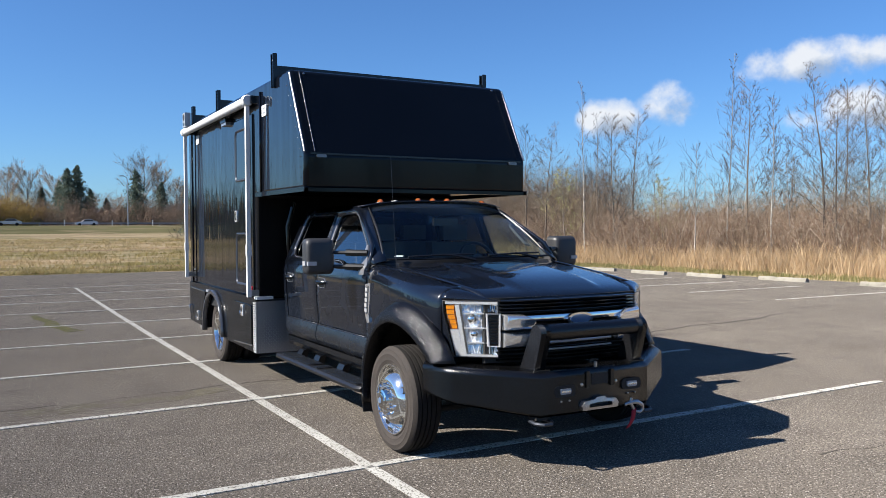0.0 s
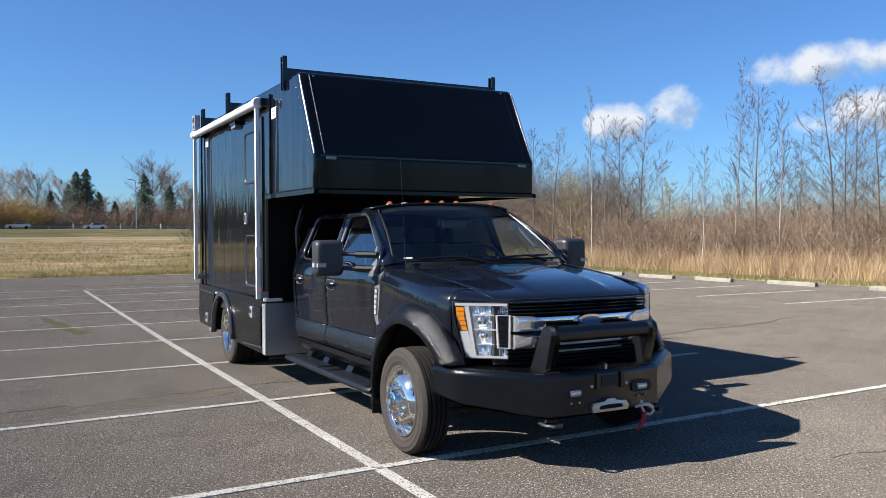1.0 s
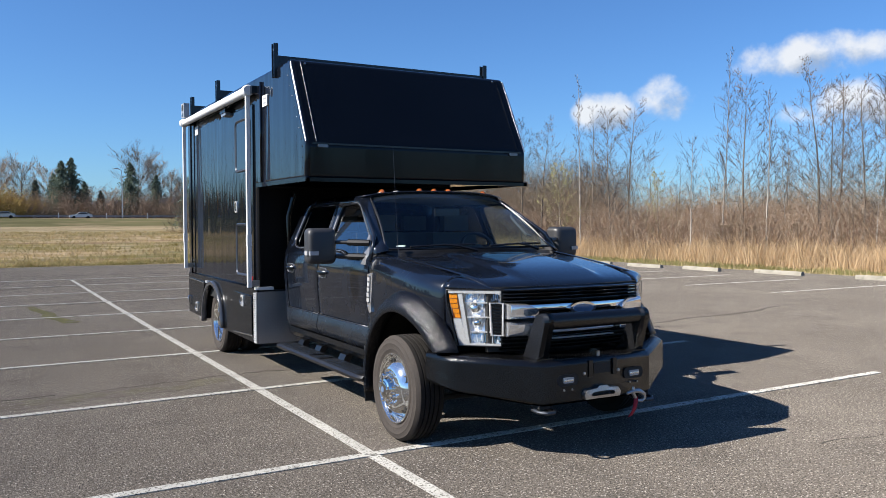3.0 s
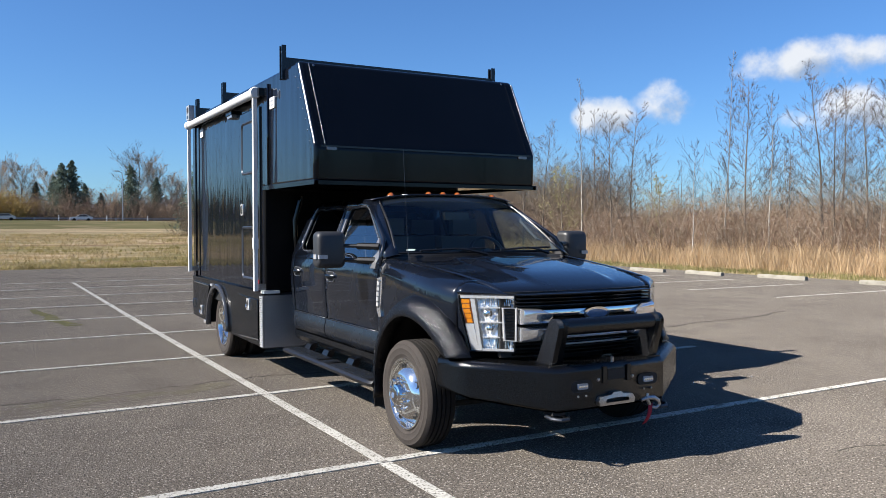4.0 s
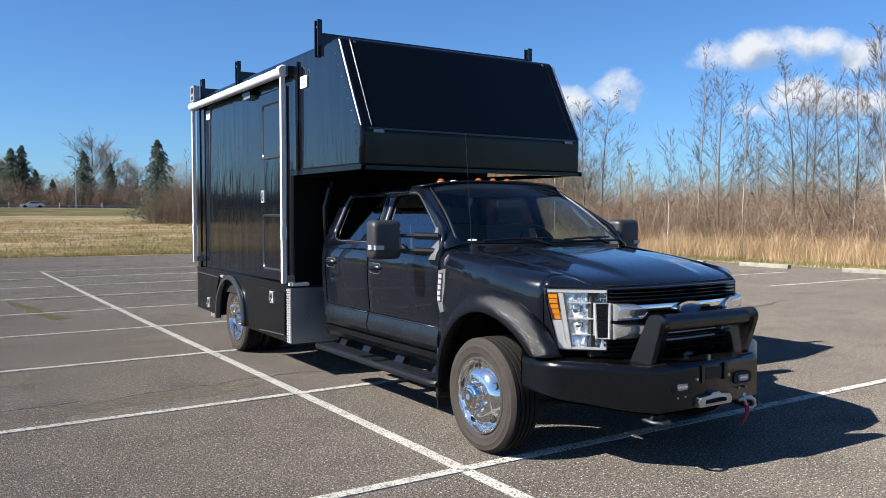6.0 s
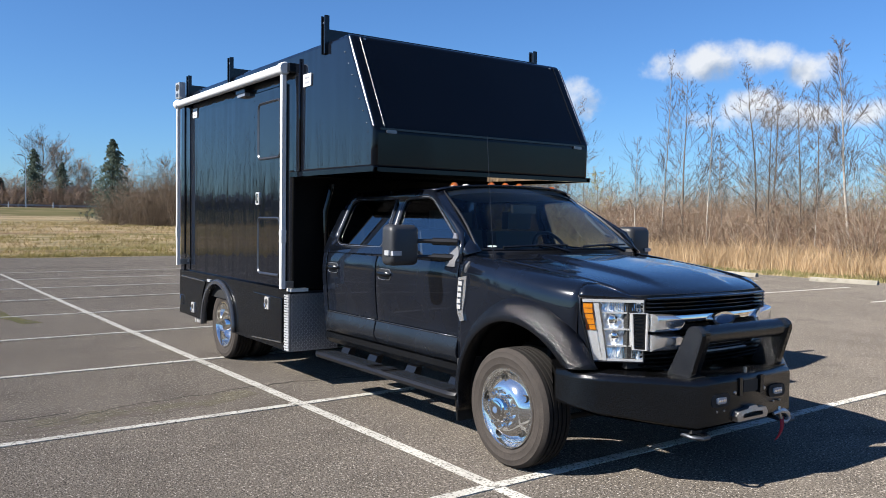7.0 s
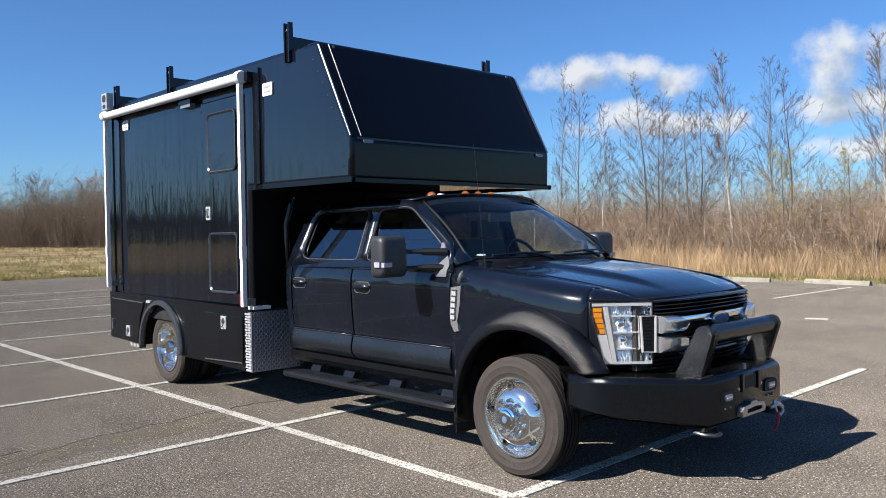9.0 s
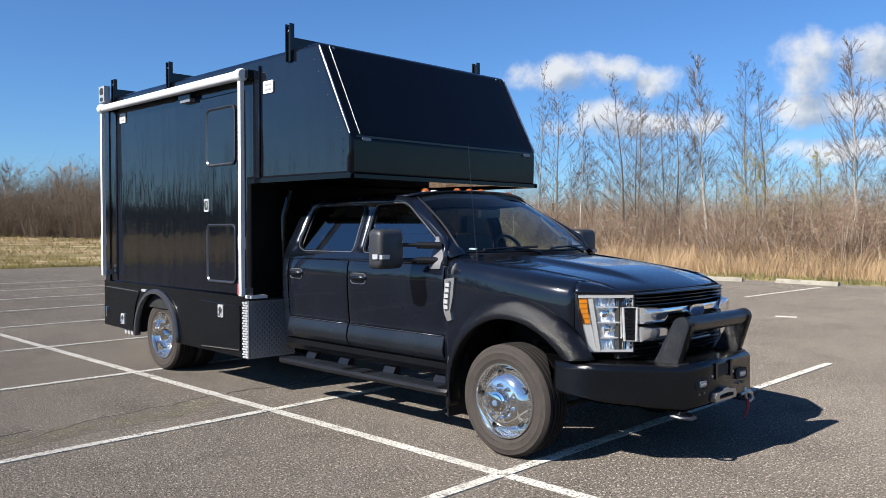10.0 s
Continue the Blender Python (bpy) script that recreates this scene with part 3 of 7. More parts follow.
G_THICKET = islands("thicket_twigs", [(0.18, 0.136, 0.0978), (0.225, 0.174, 0.127), (0.144, 0.106, 0.0768), (0.261, 0.207, 0.148)], thin=0.3)
G_CROWN = islands("bare_twigs", [(0.0912, 0.0745, 0.0621), (0.131, 0.11, 0.0912), (0.073, 0.0584, 0.0489), (0.11, 0.0876, 0.0693)])
# twig colours lightened to carry the haze of distance
G_FAR = islands("hazy_far_brush", [(0.286, 0.206, 0.154), (0.328, 0.244, 0.18), (0.254, 0.18, 0.132), (0.36, 0.275, 0.202)], thin=0.4)
G_WILLOW = islands("yellow_willow_twigs", [(0.401, 0.283, 0.0912), (0.456, 0.329, 0.11), (0.346, 0.246, 0.0912), (0.384, 0.274, 0.11)], thin=0.35)
G_LEAF = islands("fresh_leaf_buds", [(0.263, 0.263, 0.0949), (0.321, 0.307, 0.131), (0.219, 0.226, 0.073)])
# needle colours also lightened for distance haze
G_FIR = islands("hazy_fir_needles", [(0.09, 0.127, 0.104), (0.122, 0.154, 0.116), (0.0741, 0.106, 0.09), (0.148, 0.17, 0.116)], thin=0.35)
M_BARK = material("grey_bark", (0.146, 0.117, 0.0912), 0.9, var=0.35, scale=2, fine=18, bump=0.4, bump_scale=25, per_object=0.3)
M_BIRCH = material("pale_bark", (0.38, 0.35, 0.307), 0.8, var=0.25, scale=3, fine=14, bump=0.2, bump_scale=25, tint=(0.182, 0.153, 0.124), per_object=0.15)
M_FIRBARK = material("fir_bark", (0.0657, 0.0438, 0.0328), 0.9, var=0.3, scale=3, fine=20)

blades("dry_grass", 120000, verge(1.9, 10.0, -14, 62, 0.75), lambda n: rng.uniform(0.30, 1.25, n), 0.019, 0.85, G_STRAW, "tall dry straw-coloured grass along the verge", "tall grass")
blades("green_verge", 26000, verge(0.0, 2.6, -14, 45, 0.8), lambda n: rng.uniform(0.04, 0.22, n), 0.02, 0.6, G_GREEN, "short green and yellowed grass beside the asphalt", "grass")
blades("field_grass", 90000, field(-45, 34, LOT_FAR + 0.3, 85, 1.9), lambda n: rng.uniform(0.06, 0.25, n), 0.040, 1.9, G_FIELD, "low matted straw and green field grass", "grass")
blades("green_edge", 9000, field(-45, 30, LOT_FAR - 0.1, LOT_FAR + 1.2), lambda n: rng.uniform(0.04, 0.16, n), 0.03, 0.7, G_GREEN, "short green grass at the edge of the asphalt", "grass")


def sprays(name, spots, stems, reach, size, width, mat, label, category):
    """Leafless bushes: from each spot (x, y, z, height) stems rise and arch outwards, each with side twigs; all are thin three-sided sticks."""
    verts, faces = [], []

    def stick(a, b, c, w0, w1):
        k = len(verts)
        d = c - a
        s = np.cross(d, rng.normal(size=3))
        s /= np.linalg.norm(s) + 1e-9
        t = np.cross(d, s)
        t /= np.linalg.norm(t) + 1e-9
        for p, w in ((a, w0), (b, (w0 + w1) / 2)):
            verts.extend(((p + s * w).tolist(), (p - s * w * 0.5 + t * w * 0.87).tolist(), (p - s * w * 0.5 - t * w * 0.87).tolist()))
        verts.append(c.tolist())
        for i in range(3):
            j = (i + 1) % 3
            faces.append((k + i, k + j, k + 3 + j, k + 3 + i))
            faces.append((k + 3 + i, k + 3 + j, k + 6))

    def twig(a, c, w):
        k = len(verts)
        d = c - a
        s = np.cross(d, (0.3, 0.5, 0.81))
        s *= w / (np.linalg.norm(s) + 1e-9)
        t = np.cross(d, s)
        t *= w / (np.linalg.norm(t) + 1e-9)
        verts.extend(((a + s).tolist(), (a - s * 0.5 + t * 0.87).tolist(), (a - s * 0.5 - t * 0.87).tolist(), c.tolist()))
        faces.extend(((k, k + 1, k + 3), (k + 1, k + 2, k + 3), (k + 2, k, k + 3)))

    for x, y, z, h in spots:
        for _ in range(stems):
            a = rng.uniform(0, 2 * np.pi)
            foot = np.array([x, y, z]) + np.array([math.cos(a), math.sin(a), 0]) * rng.uniform(0, 0.4) * reach
            hh = h * rng.uniform(0.55, 1.0)
            out = np.array([math.cos(a), math.sin(a), 0]) * reach * rng.uniform(0.1, 1.0)
            top = foot + out + np.array([0, 0, hh])
            mid = foot + out * 0.3 + np.array([0, 0, hh * 0.5])
            stick(foot, mid, top, width, width * 0.35)
            for _ in range(size):
                f = rng.uniform(0.06, 0.95)
                base = foot + (mid - foot) * f * 2 if f < 0.5 else mid + (top - mid) * (f - 0.5) * 2
                d = rng.normal(size=3) * 0.62
                d[2] = d[2] * 0.7 + 0.22
                ln = hh * rng.uniform(0.12, 0.32)
                twig(base, base + d * ln, width * 0.6)
    return tagged(mesh_from(name, verts, faces, mat), label, category, kind="stuff")


def brush_front(y):
    """Where the thicket begins, behind the tall grass."""
    return lot_side(y) + 5.6 + 1.2 * math.sin(y * 0.35)


spots = []
for _ in range(1500):
    y = rng.uniform(-16, 60)
    x = brush_front(y) + 15 * rng.uniform(0, 1) ** 1.3
    spots.append((x, y, -0.05, rng.uniform(1.9, 4.0) + 0.6 * noise.noise(Vector((x * 0.2, y * 0.2, 3)))))
sprays("brush", spots, 11, 2.0, 9, 0.012, G_TWIG, "dense leafless red-brown brush behind the dry grass", "brush")
spots = []
for _ in range(900):
    spots.append((rng.uniform(36, 78), rng.uniform(-20, 62), 0, rng.uniform(3.4, 6.4)))
sprays("brush", spots, 9, 2.4, 11, 0.016, G_TWIG2, "taller grey leafless scrub deep in the thicket", "brush")
spots = []
for _ in range(760):
    f, d = rng.uniform(0, 1), rng.uniform(0, 1) ** 1.3 * 24
    x, y = lerp(14.5, 36, f) + d * 0.75, lerp(76, 44, f) + d * 0.7
    spots.append((x, y, land(x, y) - 0.1, (rng.uniform(2.8, 5.6) + d * 0.17) * (1 if f > 0.06 else 0.75)))
sprays("brush", spots, 12, 2.6, 16, 0.012, G_THICKET, "leafless grey-brown thicket at the far side of the field", "brush")


# ---- trees ----
def tree_mesh(seed, height, spread, trunk_r, limbs, droop, twigs, start=0.3, rise=0.75, globe=False):
    """Returns the vertices and faces of a bare tree's trunk and of its limbs with twigs."""
    r = random.Random(seed)
    trunk, crown = ([], []), ([], [])

    def stick(store, pts, radii, seg):
        verts, faces = store
        k0 = len(verts)
        side = None
        for i, p in enumerate(pts):
            d = (pts[min(i + 1, len(pts) - 1)] - pts[max(i - 1, 0)]).normalized()
            side = d.orthogonal().normalized() if side is None else (side - d * side.dot(d)).normalized()
            up = d.cross(side)
            for k in range(seg):
                a = 2 * math.pi * k / seg
                verts.append(tuple(p + (side * math.cos(a) + up * math.sin(a)) * radii[i]))
        for i in range(len(pts) - 1):
            for k in range(seg):
                j = (k + 1) % seg
                faces.append((k0 + i * seg + k, k0 + i * seg + j, k0 + (i + 1) * seg + j, k0 + (i + 1) * seg + k))

    axis, p = [], Vector((0, 0, -0.2))
    lean = Vector((r.uniform(-0.05, 0.05), r.uniform(-0.05, 0.05), 1))
    n = 12
    for i in range(n + 1):
        axis.append(p.copy())
        lean += Vector((r.uniform(-0.05, 0.05), r.uniform(-0.05, 0.05), 0))
        lean.x, lean.y = lean.x * 0.85, lean.y * 0.85
        p = p + lean.normalized() * height / n
    stick(trunk, axis, [trunk_r * (1 - 0.93 * (i / n) ** 0.8) for i in range(n + 1)], 7)
    for k in range(limbs):
        f = start + (0.97 - start) * (k + r.random()) / limbs
        i = min(int(f * n), n - 1)
        base = axis[i].lerp(axis[i + 1], f * n - i)
        a = r.uniform(0, 2 * math.pi)
        g = (f - start) / (1 - start)
        ln = spread * (math.sin(math.pi * (0.12 + 0.8 * g)) if globe else (1.10 - f)) * r.uniform(0.55, 1.25) + 0.25
        d = Vector((math.cos(a), math.sin(a), rise + r.uniform(-0.2, 0.5))).normalized()
        pts, q = [base], base.copy()
        for s in range(4):
            d = (d + Vector((r.uniform(-0.09, 0.09), r.uniform(-0.09, 0.09), 0.06 - droop * (s / 3)))).normalized()
            q = q + d * ln / 4
            pts.append(q.copy())
        r0 = max(0.007, trunk_r * (0.36 if globe else 0.22) * (1.05 - f))
        th = 4.0 if globe else 1.0
        stick(crown, pts, [r0, r0 * 0.75, r0 * 0.5, r0 * 0.35, 0.004 * th], 4)
        for t in range(twigs):
            g = r.uniform(0.25, 1.0)
            i2 = min(int(g * 4), 3)
            b2 = pts[i2].lerp(pts[i2 + 1], g * 4 - i2)
            d2 = (d * 0.85 + Vector((r.gauss(0, 0.45), r.gauss(0, 0.45), r.gauss(0.14, 0.30) - droop))).normalized()
            l2 = ln * r.uniform(0.20, 0.50)
            m2 = b2 + d2 * l2 * 0.5
            e2 = m2 + (d2 + Vector((r.gauss(0, 0.2), r.gauss(0, 0.2), 0.15 - droop))).normalized() * l2 * 0.5
            stick(crown, [b2, m2, e2], [max(0.006 * th, r0 * 0.3), 0.0055 * th, 0.003 * th], 3)
            for u in range(2):
                d3 = (d2 + Vector((r.gauss(0, 0.42), r.gauss(0, 0.42), r.gauss(0.12, 0.28)))).normalized()
                stick(crown, [m2, m2 + d3 * l2 * r.uniform(0.3, 0.55)], [0.005 * th, 0.003 * th], 3)
    return trunk, crown


def tree(seed, height, spread, trunk_r, limbs, bark, label, droop=0.0, twigs=7, start=0.3, rise=0.75, crown_mat=None, buds=0, bud_mat=None, globe=False):
    root = new("tree")
    tagged(root, label, "tree", "bare trees")
    trunk, crown = tree_mesh(seed, height, spread, trunk_r, limbs, droop, twigs, start, rise, globe)
    a = mesh_from("trunk", *trunk, bark, True)
    b = mesh_from("crown", *crown, crown_mat or G_CROWN, False)
    a.parent = b.parent = root
    if buds:
        r = random.Random(seed + 5)
        verts, faces = [], []
        for _ in range(buds):
            p = Vector(r.choice(crown[0])) + Vector((r.gauss(0, 0.06), r.gauss(0, 0.06), r.gauss(0, 0.06)))
            u, v = Vector((r.gauss(0, 1), r.gauss(0, 1), r.gauss(0, 1))).normalized() * 0.035, Vector((r.gauss(0, 1), r.gauss(0, 1), r.gauss(0, 1))).normalized() * 0.03
            k = len(verts)
            verts += [tuple(p - u), tuple(p + v), tuple(p + u), tuple(p - v)]
            faces.append((k, k + 1, k + 2, k + 3))
        c = mesh_from("foliage", verts, faces, bud_mat or G_LEAF)
        c.parent = root
    return root


def fir(seed, height, spread):
    root = tagged(new("conifer"), "tall dark green conifer with drooping branches", "conifer", "conifers")
    r = random.Random(seed)
    bm = bmesh.new()
    bm_tube(bm, [(0, 0, -0.3), (0.1, 0, height * 0.5), (0, 0.05, height)], [height * 0.015, height * 0.009, 0.02], 7)
    a = finish("trunk", bm, M_FIRBARK)
    verts, faces = [], []
    z = height * 0.06
    while z < height * 0.985:
        f = 1 - z / height
        reach = spread * f ** 0.85 * r.uniform(0.65, 1.15) + 0.15
        for k in range(9):
            ang = r.uniform(0, 2 * math.pi)
            ln = reach * r.uniform(0.45, 1.15)
            d = Vector((math.cos(ang), math.sin(ang), 0))
            side = Vector((-d.y, d.x, 0))
            for s in range(14):
                g0 = s / 14
                c = Vector((0, 0, z)) + d * ln * (g0 + 0.08) + Vector((0, 0, 0.05 * ln * g0 - 0.45 * ln * g0 * g0 + r.uniform(-0.12, 0.12))) + side * r.gauss(0, 0.10) * ln
                w = height * 0.0135 * (0.85 + g0 * 0.35) * r.uniform(0.6, 1.35)
                i = len(verts)
                n = Vector((r.gauss(0, 1), r.gauss(0, 1), r.gauss(0, 0.7))).normalized()
                u = n.orthogonal().normalized()
                v = n.cross(u)
                verts += [tuple(c - u * w), tuple(c - v * w * 0.5), tuple(c + u * w * 1.3), tuple(c + v * w * 0.5)]
                faces.append((i, i + 1, i + 2, i + 3))
        z += height * 0.019
    b = mesh_from("crown", verts, faces, G_FIR)
    a.parent = b.parent = root
    return root


def bearing(t, px, dist):
    """A place on the ground a given way from the eye on the bearing of a sight line (degrees from +y)."""
    x, y = EYES[t]
    a = radians(px)
    return x + dist * math.sin(a), y + dist * math.cos(a)


EYES = ((0.09, -0.1), (-1.66, 1.71))
KINDS = [
    tree(11, 11.0, 3.0, 0.085, 54, M_BARK, "slender leafless tree with fine upright twigs", twigs=7, rise=0.9),
    tree(12, 9.5, 3.6, 0.085, 46, M_BARK, "leafless alder with spreading twigs and small cones", twigs=7, start=0.20, rise=0.6, buds=520, bud_mat=G_TWIG),
    tree(13, 7.5, 1.3, 0.05, 34, M_BIRCH, "thin pale-barked leafless birch", twigs=6, start=0.35, rise=1.3),
    tree(14, 12.0, 1.3, 0.06, 44, M_BIRCH, "very tall thin leafless sapling with upright twigs", twigs=6, start=0.25, rise=1.9),
    tree(15, 10.0, 2.6, 0.085, 52, M_BIRCH, "pale-barked leafless birch with fine ascending twigs", droop=0.06, twigs=12, start=0.30, rise=1.3),
    tree(16, 6.0, 2.6, 0.08, 34, M_BARK, "low spreading tree with yellow-green buds", twigs=8, start=0.15, crown_mat=G_TWIG2, buds=1500),
    tree(17, 8.0, 2.5, 0.06, 48, M_BARK, "small leafless tree with grey twigs", twigs=9, start=0.2, rise=0.9),
]
LIGHT = [
    tree(41, 9.5, 2.4, 0.07, 30, M_BARK, "slender leafless tree deep in the thicket", twigs=5, rise=0.9, start=0.25),
    tree(42, 7.5, 1.4, 0.05, 20, M_BIRCH, "thin pale-barked leafless sapling in the thicket", twigs=5, start=0.35, rise=1.1),
    tree(43, 8.0, 2.5, 0.06, 28, M_BARK, "small leafless tree with grey twigs in the thicket", twigs=5, start=0.2, rise=0.8),
    tree(44, 9.0, 1.9, 0.07, 26, M_BIRCH, "pale-barked leafless birch in the thicket", twigs=6, start=0.3, rise=0.7),
]
KINDS += LIGHT
used = set()


def plant(kind, x, y, size=1.0, z=None):
    m = Matrix.Translation((x, y, land(x, y) if z is None else z)) @ pose(0, 0, 0, 0, 0, random.uniform(0, 360)) @ Matrix.Scale(size, 4)
    root = KINDS[kind]
    if kind not in used:
        used.add(kind)
        root.matrix_basis = m
    else:
        ob = copy_thing(root, Matrix())
        ob.matrix_basis = m


# trees one can tell apart: kind, which eye, bearing, distance, height
for kind, eye, deg, dist, tall in ((0, 0, 34.6, 50, 8.4), (1, 0, 36.0, 53, 8.6), (3, 0, 38.7, 47, 10.5), (6, 0, 40.8, 48, 8.5), (1, 0, 41.9, 50, 9.0), (2, 0, 46.0, 40, 6.0), (3, 0, 48.0, 44, 10.9),
                                   (1, 0, 49.4, 43, 9.3), (2, 0, 50.9, 41, 8.1), (2, 0, 52.0, 45, 6.6), (1, 0, 54.0, 43, 9.4), (0, 0, 55.2, 46, 9.4), (6, 0, 57.6, 44, 8.9),
                                   (1, 1, 58.0, 42, 7.7), (1, 1, 59.9, 42, 8.1), (4, 1, 62.8, 40, 10.2), (0, 1, 65.1, 41, 9.8), (1, 1, 66.4, 43, 9.0), (5, 1, 66.0, 36, 4.9), (5, 1, 69.8, 38, 5.0),
                                   (4, 1, 71.8, 35, 9.3), (6, 1, 73.6, 38, 7.7), (0, 1, 76, 40, 9.0), (1, 1, 79, 41, 8.6), (5, 0, 37.4, 42, 4.9), (5, 0, 44, 47, 4.7), (2, 1, 68.0, 37, 4.1), (2, 1, 61.0, 38, 4.5)):
    x, y = bearing(eye, deg, dist)
    plant(kind, x, y, tall / (11.0, 9.5, 7.5, 12.0, 10.0, 6.0, 8.0)[kind], 0)
for k in range(70):
    y = rng.uniform(-12, 60)
    plant(int(rng.choice([8, 8, 9, 7, 10])), brush_front(y) + 2 + 9 * rng.uniform(0, 1), y, rng.uniform(0.38, 0.72), 0)
for k in range(70):
    y = rng.uniform(-25, 70)
    x = 40 + rng.uniform(0, 1) * 45
    plant(int(rng.choice([7, 8, 9, 10])), x, y, rng.uniform(0.55, 0.95), 0)
for k in range(42):
    f, d = rng.uniform(0.02, 1), rng.uniform(0, 1) * 34 + 3
    x, y = lerp(14.5, 36, f) + d * 0.75, lerp(76, 44, f) + d * 0.7
    plant(int(rng.choice([7, 8, 9, 10])), x, y, rng.uniform(0.55, 1.1))

# ---- the highway and what stands beyond it ----
ROAD_Y, ROAD_Z = 186.0, 3.55
bm = bmesh.new()
bm_prism(bm, [(ROAD_Y - 16, 1.2), (ROAD_Y - 7, ROAD_Z), (ROAD_Y + 20, ROAD_Z), (ROAD_Y + 32, 1.2)], "x", -420, 420)
tagged(finish("highway", bm, M_ROAD, smooth=0), "pale far highway on a low bank", "road", kind="structure")
bm = bmesh.new()
bm_prism(bm, [(ROAD_Y - 18.0, 0.9), (ROAD_Y - 8.0, ROAD_Z + 0.02), (ROAD_Y - 7.0, ROAD_Z + 0.02), (ROAD_Y - 7.0, 0.9)], "x", -420, 420)
tagged(finish("bank", bm, M_BANK, smooth=0), "grassy bank below the highway", "bank", kind="structure")
RAIL_Y = ROAD_Y + 9.0
rail = tagged(new("guardrail"), "grey steel guardrail along the highway", "guardrail")
bm = bmesh.new()
bm_prism(bm, [(RAIL_Y - 5.0, ROAD_Z + 0.45), (RAIL_Y - 4.9, ROAD_Z + 0.55), (RAIL_Y - 5.0, ROAD_Z + 0.62), (RAIL_Y - 4.9, ROAD_Z + 0.70), (RAIL_Y - 5.0, ROAD_Z + 0.80), (RAIL_Y - 4.85, ROAD_Z + 0.62)], "x", -200, 200)
part("beam", bm, M_STEEL, rail)
for k in range(-12, 13):
    bm = bmesh.new()
    bm_box(bm, k * 8 - 0.1, k * 8 + 0.1, RAIL_Y - 5.12, RAIL_Y - 5.0, ROAD_Z - 0.05, ROAD_Z + 0.8)
    part("post", bm, M_STEEL, rail)
for x in (-2, 12, 21, 29):
    bm = bmesh.new()
    bm_box(bm, x - 0.08, x + 0.08, ROAD_Y - 6.1, ROAD_Y - 5.95, ROAD_Z - 0.1, ROAD_Z + 1.15 - 0.05 * (x % 4))
    bevel(bm, 0.02)
    tagged(finish("marker_post", bm, M_WHITE), "white marker post beside the highway", "post", "marker posts")
bm = bmesh.new()
bm_tube(bm, [(24.4, ROAD_Y - 3.5, ROAD_Z - 0.1), (24.4, ROAD_Y - 3.5, ROAD_Z + 9.6), (24.3, ROAD_Y - 3.5, ROAD_Z + 10.2), (23.6, ROAD_Y - 3.5, ROAD_Z + 10.5)], [0.13, 0.085, 0.075, 0.06], 8)
lamp = tagged(new("street_lamp"), "tall grey steel street lamp beside the highway", "street lamp")
part("pole", bm, M_STEEL, lamp)
bm = bmesh.new()
bm_box(bm, 22.9, 23.8, ROAD_Y - 3.7, ROAD_Y - 3.3, ROAD_Z + 10.4, ROAD_Z + 10.6)
bevel(bm, 0.06)
part("lamp_head", bm, M_STEEL, lamp)

M_CARS = [material("car_paint_silver", (0.402, 0.402, 0.402), 0.2, metal=0.3, var=0.05), material("car_paint_maroon", (0.0584, 0.0219, 0.0256), 0.2, var=0.05), material("car_paint_white", (0.511, 0.511, 0.511), 0.2, var=0.05)]


def far_car(x, y, colour, label, tall=1.0):
    car = tagged(new("car"), label, "car", "cars on the highway")
    bm = bmesh.new()
    side = [(-2.25, 0.35), (-2.28, 0.75), (-1.95, 0.88), (-1.0, 0.95), (-0.35, 1.42 * tall), (1.0, 1.45 * tall), (1.75, 1.02), (2.2, 0.95), (2.28, 0.4)]
    bm_prism(bm, [(px, pz) for px, pz in side], "y", -0.85, 0.85)
    bevel(bm, 0.08, 2)
    part("body", bm, M_CARS[colour], car)
    bm = bmesh.new()
    bm_prism(bm, [(-0.82, 0.98), (-0.30, 1.36 * tall), (0.95, 1.38 * tall), (1.5, 1.02)], "y", -0.87, 0.87)
    part("side_window", bm, M_DASH, car)
    for wx in (-1.4, 1.4):
        for wy in (-0.8, 0.8):
            bm = bmesh.new()
            bm_lathe(bm, [(0.16, -0.1), (0.31, -0.1), (0.33, -0.05), (0.33, 0.05), (0.31, 0.1), (0.16, 0.1)], (wx, wy, 0.33), 1, 16, "y", True)
            part("wheel", bm, M_TREAD, car)
    car.matrix_basis = pose(x, y, ROAD_Z + 0.01)


far_car(2.2, ROAD_Y - 3, 0, "silver car on the far highway")
far_car(-3.4, ROAD_Y + 1, 1, "dark red estate car on the far highway", 1.08)
far_car(17.0, ROAD_Y + 4, 2, "pale car on the far highway")

FIRS = [fir(31, 17.0, 7.0), fir(32, 12.0, 4.6)]
fir_used = set()
for kind, deg, dist, tall in ((0, 4.0, 226, 17.0), (0, 4.55, 228, 18.0), (1, 3.55, 231, 14), (1, 5.35, 232, 12), (1, 2.5, 236, 12.5), (1, 6.3, 226, 9.5), (0, 8.1, 226, 17), (1, 9.7, 230, 14),
                              (0, 12.4, 112, 10.5), (0, -2.0, 240, 15)):
    x, y = bearing(0, deg, dist)
    size = tall / (17.0, 12.0)[kind]
    m = Matrix.Translation((x, y, land(x, min(y, 190)) - 0.2)) @ pose(0, 0, 0, 0, 0, x * 37) @ Matrix.Scale(size, 4)
    if kind in fir_used:
        ob = copy_thing(FIRS[kind], Matrix())
        ob.matrix_basis = m
    else:
        fir_used.add(kind)
        FIRS[kind].matrix_basis = m
BIG = tree(21, 20.0, 8.0, 0.42, 56, M_BARK, "large leafless broad tree beyond the highway", twigs=15, start=0.30, rise=0.75, globe=True, crown_mat=G_TWIG2)
first = True
